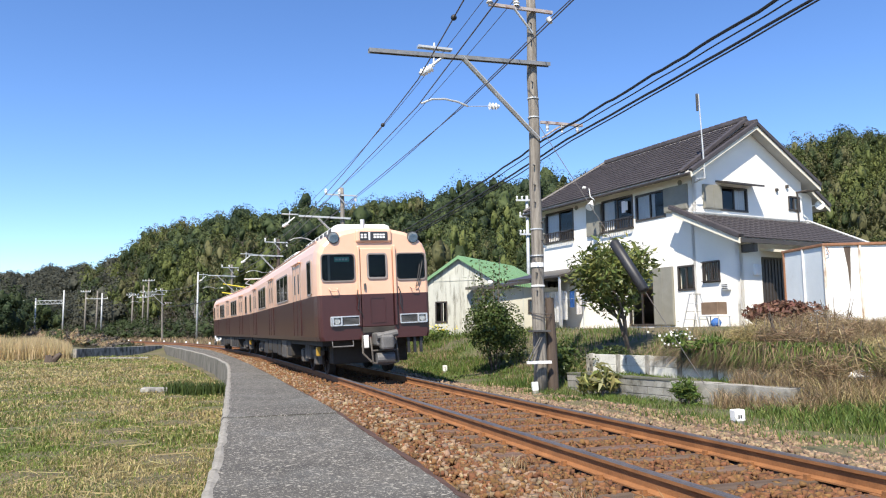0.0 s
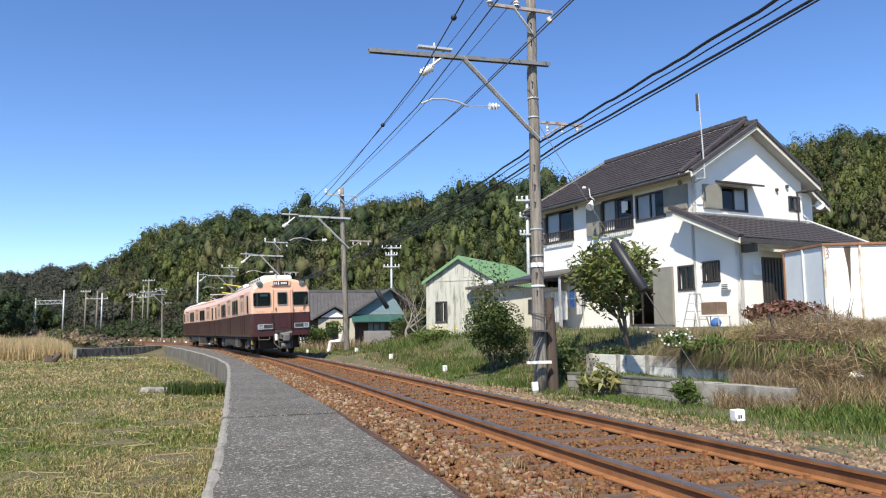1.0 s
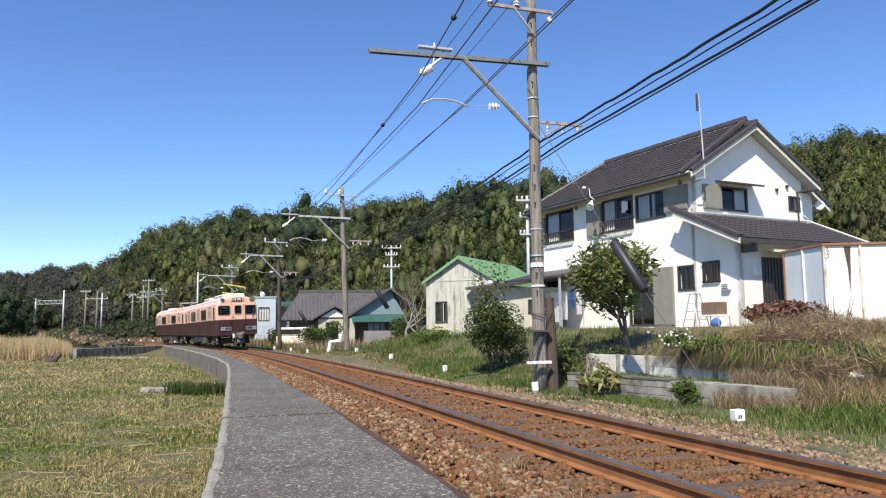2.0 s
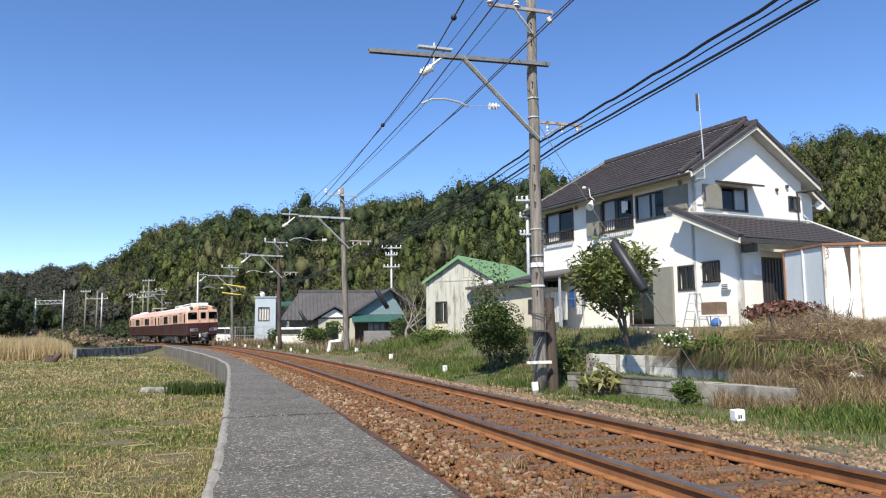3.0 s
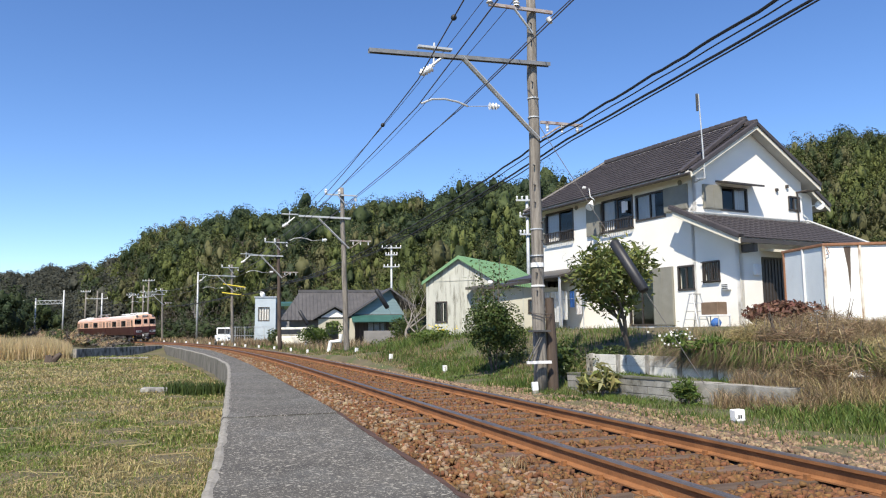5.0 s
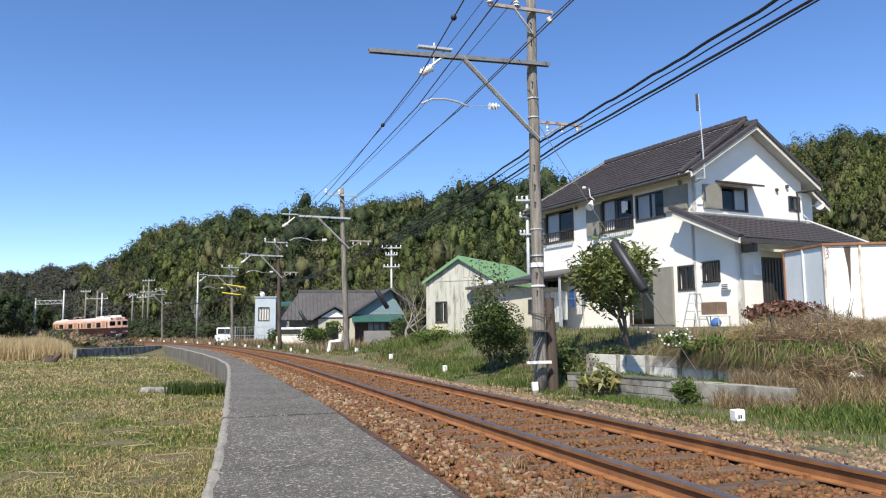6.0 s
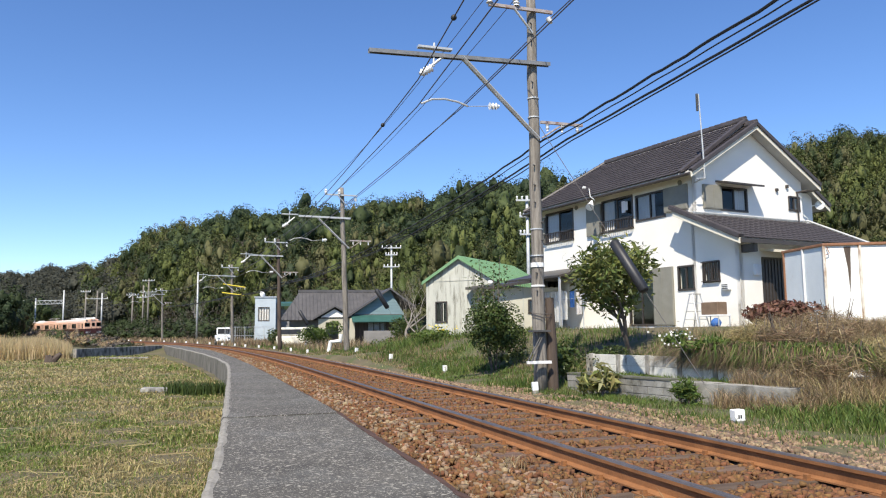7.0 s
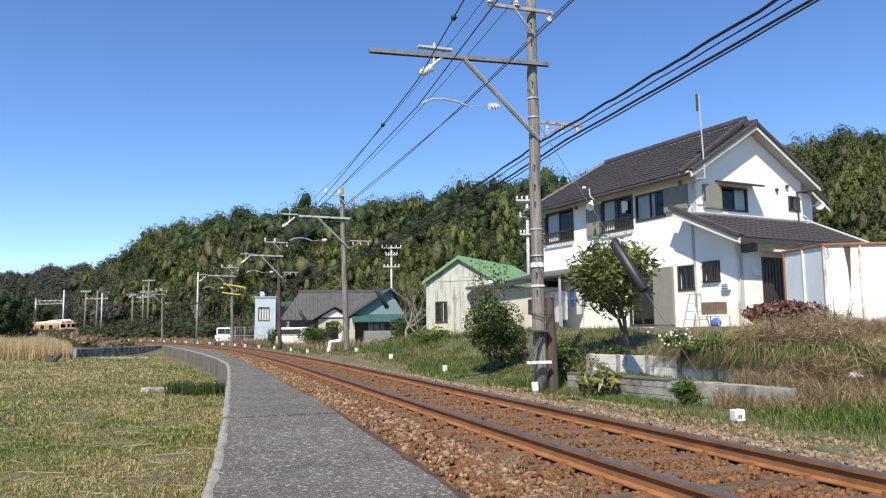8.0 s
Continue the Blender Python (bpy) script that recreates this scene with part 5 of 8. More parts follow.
def build_shed():
    s = empty("shed", pose(-0.83, 37.0, 0.40, 0, 0, -27))
    tagged(s, "weathered cement-board shed with a green sheet roof", "shed")
    W, L, T, R = 3.65, 7.0, 3.05, 4.12
    hole = [(0.50, 1.12, 1.02, 2.02)]
    bm = bmesh.new()
    wall_mesh(bm, W, -0.4, T, hole, 0.12)
    a = [bm.verts.new(p) for p in ((0, 0, T), (W, 0, T), (W / 2, 0, R))]
    b = [bm.verts.new((v.co.x, 0.12, v.co.z)) for v in a]
    bm.faces.new(a)
    bm.faces.new(b[::-1])
    front = part("front_wall", bm, M["shed_wall"], s, "streaked cement-board gable")
    for x in (0.0, 0.92, 1.83, 2.75, 3.63):
        bm = bmesh.new()
        box(bm, x - 0.02, x + 0.02, -0.015, 0.0, -0.4, T if x in (0.0, 3.63) else T + 0.55 - 0.32 * abs(x - 1.83))
        part("cover_strip", bm, M["shed_wall"], front)
    bm = bmesh.new()
    box(bm, 0, W, -0.02, 0.0, T - 0.04, T + 0.02)
    part("cover_strip", bm, M["shed_wall"], front)
    window(front, Matrix.Identity(4), *hole[0], curtain=0, mull=1, bars=0)
    for x0, x1, y0, y1 in ((0.0, 0.12, 0.12, L), (W - 0.12, W, 0.12, L), (0.12, W - 0.12, L - 0.12, L)):
        bm = bmesh.new()
        box(bm, x0, x1, y0, y1, -0.4, T)
        part("side_wall", bm, M["shed_cream"], s)
    roof = empty("roof")
    roof.parent = s
    k = (R - T) / (W / 2)
    for sx in (0, 1):
        xe = -0.18 if sx == 0 else W + 0.18
        bm = bmesh.new()
        n = 46
        up0, up1 = Vector((xe, -0.15, T - 0.18 * k + 0.06)), Vector((W / 2, -0.15, R + 0.08))
        for j in range(n):
            y0 = (L + 0.3) * j / n
            y1 = (L + 0.3) * (j + 0.5) / n
            y2 = (L + 0.3) * (j + 1) / n
            for ya, yb, dz in ((y0, y1, 0.035), (y1, y2, 0.0)):
                slab(bm, [(xe, up0.y + ya, up0.z + dz), (xe, up0.y + yb, up0.z + dz), (W / 2, up0.y + yb, up1.z + dz), (W / 2, up0.y + ya, up1.z + dz)], 0.04)
        part("roof_sheet", bm, M["green_roof"], roof, "ribbed green roof sheet")
        bm = bmesh.new()
        slab(bm, [(xe, -0.19, up0.z), (W / 2, -0.19, up1.z), (W / 2, -0.15, up1.z), (xe, -0.15, up0.z)], 0.14)
        part("verge_trim", bm, M["green_roof"], roof)
    for j in range(int(L / 0.3)):
        bm = bmesh.new()
        tube(bm, [(W + 0.15, j * 0.3, T - 0.02), (W + 0.30, j * 0.3, T - 0.10), (W + 0.33, j * 0.3, T - 0.28)], 0.06, seg=6)
        part("eave_curl", bm, M["green_roof"], roof)


build_shed()


def build_lean_to():
    s = empty("lean_to", pose(1.75, 33.2, 0.45, 0, 0, 8))
    tagged(s, "cream boarded lean-to with a dark sheet roof", "lean-to")
    hole = [(2.05, 2.60, 1.30, 1.90)]
    bm = bmesh.new()
    wall_mesh(bm, 3.5, -0.4, 2.45, hole, 0.1)
    lw = part("front_wall", bm, M["shed_cream"], s)
    window(lw, Matrix.Identity(4), *hole[0], curtain=0)
    for x in (0.0, 0.9, 1.8, 2.7):
        bm = bmesh.new()
        box(bm, x, x + 0.04, -0.015, 0.0, -0.4, 2.45)
        part("cover_strip", bm, M["shed_wall"], s)
    bm = bmesh.new()
    box(bm, 0.0, 0.1, 0.1, 2.4, -0.4, 2.5)
    part("side_wall", bm, M["shed_cream"], s)
    bm = bmesh.new()
    slab(bm, [(-0.35, -0.45, 2.42), (4.2, -0.45, 3.02), (4.2, 2.6, 3.2), (-0.35, 2.6, 2.62)], 0.12)
    part("roof", bm, M["bronze_frame"], s, "dark sheet roof")
    bm = bmesh.new()
    box(bm, 0.2, 0.4, -0.25, -0.1, 2.62, 2.75, bevel=0.03)
    part("lamp", bm, M["white_post"], s)


build_lean_to()


def build_container():
    c = empty("cargo_box", pose(11.15, 21.85, 1.03, 0, 0, 0))
    tagged(c, "old white steel cargo box with rust streaks", "cargo box")
    ang = -9.0
    m = pose(0, 0, 0, 0, 0, ang)
    Lx, H, Dy = 4.6, 2.38, 2.2
    md = pose(0, 0, 0, 0, 0, 96)
    bm = bmesh.new()
    box(bm, 0.06, Lx, 0.02, 0.06, 0.12, H - 0.02)
    xf(bm, m)
    part("side_panel", bm, M["white_paint"], c, "sunlit white side panel with rust")
    # end turned from the sun: its shade is put into the paint colour
    bm = bmesh.new()
    box(bm, 0.06, Dy, -0.06, -0.02, 0.12, H - 0.02)
    xf(bm, md)
    part("end_panel", bm, M["shaded_white_paint"], c, "white end panel with bluish shade in its colour")
    bm = bmesh.new()
    box(bm, 0.06, Lx, 0.06, Dy, H - 0.10, H - 0.03)
    xf(bm, m)
    part("roof_panel", bm, M["white_paint"], c)
    for x in (0.0, 0.98, 2.0, 3.0):
        bm = bmesh.new()
        box(bm, x - 0.03, x + 0.05, -0.03, 0.05, 0.0, H, bevel=0.012)
        xf(bm, m)
        part("post", bm, M["rust_white"], c)
    for x in (1.05, 2.1):
        bm = bmesh.new()
        box(bm, x - 0.025, x + 0.035, -0.02, 0.03, 0.05, H - 0.02, bevel=0.01)
        xf(bm, md)
        part("post", bm, M["white_paint"] if x < 2 else M["rusty"], c)
    for dm, ln in ((m, Lx), (md, Dy)):
        bm = bmesh.new()
        box(bm, -0.03, ln, -0.045, 0.03, H - 0.03, H + 0.05, bevel=0.015)
        xf(bm, dm)
        part("top_rail", bm, M["rusty"], c, "rusted top rail")
        bm = bmesh.new()
        box(bm, 0.0, ln, -0.02, 0.03, 0.08, 0.16, bevel=0.01)
        xf(bm, dm)
        part("sill", bm, M["rust_white"], c)
    bm = bmesh.new()
    tube(bm, [m @ Vector(p) for p in ((0.08, -0.05, H - 0.05), (0.14, -0.07, H - 0.25), (0.05, -0.06, H - 0.30))], 0.014)
    part("hook", bm, M["rusty"], c)
    # rust run below a hole in the side
    bm = bmesh.new()
    pts = [(0.56, H - 0.06), (0.76, H - 0.06), (0.74, H - 0.3), (0.725, H - 0.75), (0.70, H - 1.1), (0.675, H - 1.42), (0.66, H - 1.1), (0.645, H - 0.7), (0.60, H - 0.35)]
    a = [bm.verts.new((x, 0.014, z)) for x, z in pts]
    b = [bm.verts.new((x, 0.02, z)) for x, z in pts]
    bm.faces.new(a)
    for k in range(len(pts)):
        j = (k + 1) % len(pts)
        bm.faces.new((a[j], a[k], b[k], b[j]))
    xf(bm, m)
    part("rust_streak", bm, M["dark_wood"], c, "dark rust streak")
    for x in (0.2, 1.3, 2.4, 3.5):
        bm = bmesh.new()
        box(bm, x, x + 0.2, 0.0, Dy * 0.9, -0.25, 0.10)
        xf(bm, m)
        part("bearer", bm, M["concrete_wall"], c)


build_container()


def build_far_houses():
    h = empty("bungalow", pose(-12.6, 60.0, -0.15, 0, 0, 12))
    tagged(h, "single-storey house with grey tiled roofs and a blue gable", "house")
    def hip(x0, x1, y0, y1, z0, z1, mat, name="roof", gable=False):
        bm = bmesh.new()
        ym, ins = (y0 + y1) / 2, 0.0 if gable else min((y1 - y0) / 2, 1.6)
        lo = [bm.verts.new(p) for p in ((x0, y0, z0), (x1, y0, z0), (x1, y1, z0), (x0, y1, z0))]
        hi = [bm.verts.new((x0 + ins, ym, z1)), bm.verts.new((x1 - ins, ym, z1))]
        bm.faces.new((lo[0], lo[1], hi[1], hi[0]))
        bm.faces.new((lo[2], lo[3], hi[0], hi[1]))
        bm.faces.new((lo[1], lo[2], hi[1]))
        bm.faces.new((lo[3], lo[0], hi[0]))
        bm.faces.new(lo[::-1])
        bmesh.ops.recalc_face_normals(bm, faces=bm.faces)
        box(bm, x0 + ins - 0.1, x1 - ins + 0.1, ym - 0.12, ym + 0.12, z1 - 0.05, z1 + 0.18)
        r = part(name, bm, M[mat], h)
        n = int((x1 - x0) / 0.3)
        for j in range(1, n):
            x = x0 + (x1 - x0) * j / n
            f = min(1.0, min(x - x0, x1 - x) / max(ins, 0.01))
            bm = bmesh.new()
            tube(bm, [(x, y0, z0 + 0.03), (x, y0 + (ym - y0) * f, z0 + (z1 - z0) * f + 0.03)], 0.035, seg=5)
            part("tile_course", bm, M[mat], r)
    for x0, x1, y0, y1 in ((0.3, 7.6, 0.8, 5.0),):
        bm = bmesh.new()
        box(bm, x0, x1, y0, y1, 0, 2.6)
        part("wall", bm, M["block"], h)
    hip(-0.5, 9.7, -0.2, 5.8, 2.1, 4.5, "tile_grey")
    # entrance gable
    bm = bmesh.new()
    wall_mesh(bm, 2.6, 0, 2.2, [(0.6, 1.6, 0.0, 1.9)], 0.15)
    xf(bm, pose(2.5, -0.9, 0))
    part("porch_wall", bm, M["beige_wall"], h)
    bm = bmesh.new()
    for sx in (0, 1):
        xe = 2.1 if sx == 0 else 5.5
        slab(bm, [(xe, -1.3, 2.25), (3.8, -1.3, 3.25), (3.8, 2.5, 3.25), (xe, 2.5, 2.25)], 0.14)
    part("porch_roof", bm, M["tile_grey"], h)
    bm = bmesh.new()
    a = [bm.verts.new(p) for p in ((2.7, -1.0, 2.3), (4.9, -1.0, 2.3), (3.8, -1.0, 2.95))]
    b = [bm.verts.new(p) for p in ((2.7, -0.85, 2.3), (4.9, -0.85, 2.3), (3.8, -0.85, 2.95))]
    bm.faces.new(a)
    bm.faces.new(b[::-1])
    part("porch_gable", bm, M["white_wall"], h)
    # right wing with a blue gable and teal lean-to
    bm = bmesh.new()
    wall_mesh(bm, 3.9, 0, 2.5, [(1.1, 2.6, 0.7, 1.9)], 0.15)
    xf(bm, pose(5.3, -1.1, 0))
    wing = part("wall", bm, M["dark_wood"], h)
    window(wing, pose(5.3, -1.1, 0), 1.1, 2.6, 0.7, 1.9, curtain=0.9, mull=2)
    bm = bmesh.new()
    box(bm, 5.3, 9.2, -0.9, 4.0, 0, 2.4)
    part("wall", bm, M["beige_wall"], h)
    bm = bmesh.new()
    a = [bm.verts.new(p) for p in ((5.3, -1.0, 2.5), (9.4, -1.0, 2.5), (8.2, -1.0, 4.5))]
    b = [bm.verts.new(p) for p in ((5.3, -0.85, 2.5), (9.4, -0.85, 2.5), (8.2, -0.85, 4.5))]
    bm.faces.new(a)
    bm.faces.new(b[::-1])
    part("blue_gable", bm, M["gable_blue"], h, "pale blue boarded gable")
    bm = bmesh.new()
    slab(bm, [(4.6, -1.5, 2.3), (8.2, -1.5, 4.65), (8.2, 5.5, 4.65), (4.6, 5.5, 2.3)], 0.16)
    slab(bm, [(8.2, -1.5, 4.65), (10.2, -1.5, 3.2), (10.2, 5.5, 3.2), (8.2, 5.5, 4.65)], 0.16)
    part("wing_roof", bm, M["tile_grey"], h)
    bm = bmesh.new()
    slab(bm, [(5.1, -2.2, 1.95), (9.3, -2.2, 1.95), (9.3, -1.0, 2.5), (5.1, -1.0, 2.5)], 0.08)
    part("teal_canopy", bm, M["teal"], h, "teal sheet canopy")
    bm = bmesh.new()
    box(bm, 4.95, 5.35, -1.6, -1.2, 0, 2.2)
    part("corner_pier", bm, M["beige_wall"], h)

    g = empty("garden_wall", pose(-5.9, 55.5, -0.3, 0, 0, 8))
    tagged(g, "low grey block garden wall before the house", "garden wall")
    bm = bmesh.new()
    box(bm, 0, 2.9, 0, 0.15, 0, 1.35)
    part("wall", bm, M["block"], g)

    b = empty("flat_roofed_house", pose(-19.6, 78.0, 0.1, 0, 0, 10))
    tagged(b, "pale blue two-storey flat-roofed house", "house")
    bm = bmesh.new()
    wall_mesh(bm, 2.1, 0, 4.5, [(0.35, 1.45, 2.1, 3.5)], 0.15)
    fw = part("wall", bm, M["blue_wall"], b)
    window(fw, Matrix.Identity(4), 0.35, 1.45, 2.1, 3.5, curtain=1.0, mull=3)
    bm = bmesh.new()
    box(bm, 0.0, 0.15, 0.15, 8, 0, 4.5)
    box(bm, 1.95, 2.1, 0.15, 8, 0, 4.5)
    box(bm, 0.15, 1.95, 7.85, 8, 0, 4.5)
    part("wall", bm, M["blue_wall"], b)
    bm = bmesh.new()
    box(bm, -0.08, 2.18, -0.08, 8.08, 4.5, 4.62)
    part("parapet", bm, M["alu"], b)
    bm = bmesh.new()
    rod(bm, (0.7, 0.5, 4.9), (0.85, 0.35, 4.95), 0.35, 0.1, seg=16)
    rod(bm, (0.7, 0.6, 4.6), (0.7, 0.6, 4.9), 0.03)
    part("satellite_dish", bm, M["white_post"], b)
    bm = bmesh.new()
    box(bm, 2.12, 9.5, 2.0, 8, 0, 3.3)
    part("annex", bm, M["block"], b)
    bm = bmesh.new()
    slab(bm, [(2.2, 1.2, 3.95), (9.8, 1.2, 3.95), (9.8, 8.5, 4.4), (2.2, 8.5, 4.4)], 0.30)
    part("teal_roof", bm, M["teal"], b, "teal sheet annex roof")


build_far_houses()


def build_retaining_walls():
    ang = math.degrees(math.atan2(WALL_D.y, WALL_D.x))
    r7 = random.Random(7)
    # lower wall: courses of hollow blocks, then plain cast panels
    w = empty("retaining_wall", pose(WALL_A.x, WALL_A.y, 0, 0, 0, ang))
    tagged(w, "stained low concrete block terrace wall with a mossy top", "retaining wall", kind="structure")
    bm = bmesh.new()
    box(bm, -1.1, 4.4, 0.03, 0.42, -0.7, 0.035)
    part("core", bm, M["concrete_wall"], w)
    for row in range(4):
        x = -1.1 - (0.2 if row % 2 else 0.0)
        while x < 1.75:
            e = min(x + 0.4, 1.9)
            bm = bmesh.new()
            o = r7.uniform(-0.006, 0.006)
            box(bm, max(x, -1.1) + 0.006, e - 0.006, o, 0.06, -0.56 + row * 0.15 + 0.006, -0.56 + (row + 1) * 0.15 - 0.004, bevel=0.006)
            part("block", bm, M["wall_block"], w)
            x += 0.4
    x = 1.9
    while x < 4.35:
        e = min(x + r7.uniform(0.48, 0.66), 4.4)
        bm = bmesh.new()
        box(bm, x + 0.008, e - 0.008, r7.uniform(-0.01, 0.01), 0.06, -0.62, 0.04 + r7.uniform(-0.012, 0.008), bevel=0.01)
        part("concrete_panel", bm, M["wall_block"], w)
        x = e
    bm = bmesh.new()
    n = 28
    for k in range(n):
        a, b = -1.1 + 3.0 * k / n, -1.1 + 3.0 * (k + 1) / n
        box(bm, a, b - 0.004, -0.015, 0.30, 0.03, 0.055 + r7.uniform(0, 0.02), bevel=0.006)
    part("mossy_cap", bm, M["moss_cap"], w, "dark moss-grown top course")
    # upper wall: pairs of pale boards between posts
    w = empty("garden_retaining_wall", pose(WALL_A.x - WALL_D.y * 1.25, WALL_A.y + WALL_D.x * 1.25, 0, 0, 0, ang))
    tagged(w, "pale concrete board garden wall between square posts", "retaining wall", kind="structure")
    bm = bmesh.new()
    box(bm, -1.9, 4.6, 0.06, 0.40, -0.3, 0.42)
    part("core", bm, M["concrete_wall"], w)
    x = -1.65
    while x < 4.5:
        bm = bmesh.new()
        box(bm, x - 0.055, x + 0.055, -0.03, 0.07, -0.3, 0.46 + r7.uniform(-0.01, 0.015), bevel=0.008)
        part("post", bm, M["concrete_wall"], w)
        for z0, z1 in ((-0.25, 0.20), (0.206, 0.44)):
            bm = bmesh.new()
            box(bm, x + 0.05, min(x + 0.85, 4.6), r7.uniform(-0.004, 0.006), 0.065, z0, z1, bevel=0.008)
            part("board", bm, M["pale_board"], w)
        x += 0.9


build_retaining_walls()
# ---- overhead line ----
def insulator(bm, p, d, r=0.075, n=3):
    """Stack of porcelain discs along d."""
    p, d = Vector(p), Vector(d).normalized()
    for k in range(n):
        a = p + d * (k * 0.075)
        rod(bm, a, a + d * 0.04, r, r * 0.55, seg=12)
        rod(bm, a + d * 0.04, a + d * 0.075, r * 0.5, r * 0.5, seg=8)


def wood_pole(s, lat, zb, zt, lean=0.0, lateral_beam=-0.5, beam_z=7.1, top_z=8.4, brace_z=5.35, r=0.155, fine=True, dark=False):
    o = on_track(s, lat)
    t = float(np.interp(s, S_ALL, _th))
    p = empty("line_pole", pose(o.x, o.y, 0, 0, 0, math.degrees(t)))
    tagged(p, "weathered wooden overhead-line pole with a bracket arm", "pole", "overhead line poles")
    bm = bmesh.new()
    n = 12
    tube(bm, [(lean * k / n + 0.012 * math.sin(k * 1.9), 0.01 * math.sin(k * 2.3), zb + (zt - zb) * k / n) for k in range(n + 1)], [r * (1.0 - 0.32 * k / n) for k in range(n + 1)], seg=14)
    part("shaft", bm, M["dark_wood"] if dark else M["wood_pole"], p, smooth=True)
    lx = lateral_beam - lat
    rise = -0.10
    bm = bmesh.new()
    for a, b, c, d in ((-0.06, 0.06, 0.02, 0.036), (-0.06, -0.045, -0.05, 0.02), (0.045, 0.06, -0.05, 0.02)):
        vs = box(bm, lx, 0.35 if fine else 0.12, a - 0.15, b - 0.15, beam_z + c, beam_z + d)
    for v in bm.verts:
        v.co.z += 0.03 * v.co.x if fine else -0.01 * v.co.x
    part("bracket_arm", bm, M["galv_dull"] if fine else M["galv"], p, "grey channel-steel bracket arm")
    bx = lx * 0.46 if fine else lx * 0.62
    for dy in (-0.19, -0.11):
        bm = bmesh.new()
        rod(bm, (bx, dy, beam_z - 0.04), (0.05, dy * 0.8, brace_z), 0.042, seg=4)
        part("brace", bm, M["galv"], p, "galvanised diagonal brace")
    # top arm with pin insulators
    bm = bmesh.new()
    box(bm, -1.15, 0.45, -0.2, -0.13, top_z - 0.04, top_z + 0.03)
    part("cross_arm", bm, M["galv_rust"] if fine else M["galv"], p, "rust-marked cross arm")
    bm = bmesh.new()
    rod(bm, (-0.52, -0.2, top_z - 0.05), (-0.06, -0.15, top_z - 0.55), 0.03, seg=6)
    part("arm_brace", bm, M["galv"], p)
    for x in (-1.12, -0.46):
        bm = bmesh.new()
        insulator(bm, (x, -0.165, top_z + 0.04), (0, 0, 1), 0.085)
        part("pin_insulator", bm, M["porcelain"], p, "white porcelain insulator")
    bm = bmesh.new()
    insulator(bm, (0.34, -0.2, top_z - 0.18), (0.1, -0.3, -0.5), 0.07, 2)
    part("feeder_insulator", bm, M["porcelain"], p)
    # contact-wire gear
    hx = (0.93 if fine else 0.62) - lat
    bm = bmesh.new()
    box(bm, hx - 0.40, hx + 0.38, -0.24, -0.10, beam_z + 0.052, beam_z + 0.10)
    rod(bm, (hx - 0.02, -0.17, beam_z + 0.20), (hx - 0.04, -0.17, beam_z - 0.34), 0.025)
    rod(bm, (hx + 0.22, -0.17, beam_z - 0.06), (hx - 0.22, -0.17, beam_z - 0.44), 0.032)
    part("hanger", bm, M["galv"], p)
    bm = bmesh.new()
    insulator(bm, (hx - 0.10, -0.17, beam_z - 0.38), (-0.8, 0, -0.5), 0.095, 4)
    part("hanger_insulator", bm, M["porcelain"], p)
    bm = bmesh.new()
    z5 = beam_z - 1.12
    tube(bm, [(0.60 - lat, -0.17, z5 - 0.08), (0.85 - lat, -0.17, z5 + 0.04), (1.15 - lat, -0.17, z5 + 0.07), (1.45 - lat, -0.17, z5 + 0.03), (1.68 - lat, -0.17, z5 - 0.05)], 0.022)
    rod(bm, (1.68 - lat, -0.17, z5 - 0.05), (2.2 - lat, -0.17, z5), 0.008)
    part("steady_arm", bm, M["galv"], p, "curved pull-off arm")
    bm = bmesh.new()
    insulator(bm, (2.2 - lat, -0.17, z5), (1, 0, 0.05), 0.085, 3)
    part("steady_insulator", bm, M["porcelain"], p)
    # low-voltage arm on the outer side
    bm = bmesh.new()
    box(bm, 0.08, 1.15, -0.2, -0.14, brace_z + 0.36, brace_z + 0.42)
    rod(bm, (0.1, -0.17, brace_z + 0.02), (0.62, -0.17, brace_z + 0.36), 0.02, seg=6)
    part("cable_arm", bm, M["galv_rust"], p, "rusty cable arm")
    for x in (0.25, 0.62, 1.02):
        bm = bmesh.new()
        insulator(bm, (x, -0.17, brace_z + 0.34), (0, 0, -1), 0.05, 2)
        part("spool_insulator", bm, M["porcelain"], p)
    if fine:
        for z in (1.9, 2.3, 3.05, 3.45, 3.9, 4.3, 4.75, 6.7, 7.7, 8.1):
            bm = bmesh.new()
            d = -1 if int(z * 10) % 2 else 0.6
            rod(bm, (d * 0.06, -0.10, z), (d * 0.14, -0.19, z), 0.016, seg=6)
            part("step_bolt", bm, M["steel_dark"], p)
        for z, w, hgt, mat in ((2.70, 0.13, 0.015, "galv"), (2.49, 0.11, 0.05, "white_post"), (2.02, 0.12, 0.02, "porcelain"), (3.3, 0.14, 0.014, "galv"), (5.9, 0.125, 0.015, "galv"), (7.2, 0.12, 0.02, "galv"), (6.35, 0.12, 0.015, "galv")):
            bm = bmesh.new()
            rod(bm, (lean * (z + 0.3) / 9, 0, z - hgt), (lean * (z + 0.3) / 9, 0, z + hgt), r * (1.02 - 0.3 * z / 9) + 0.012, seg=14)
            part("band", bm, M[mat], p)
        # leaning stub post, step plates and strut at the foot
        bm = bmesh.new()
        tube(bm, [(0.30, -0.05, zb - 0.1), (0.27, -0.05, 0.8), (0.24, -0.05, 1.75)], [0.12, 0.115, 0.10], seg=12)
        part("stub_post", bm, M["dark_wood"], p, "dark stub post lashed to the pole")
        bm = bmesh.new()
        box(bm, -0.30, 0.14, -0.30, -0.05, 0.99, 1.03)
        part("shelf_plate", bm, M["steel_dark"], p)
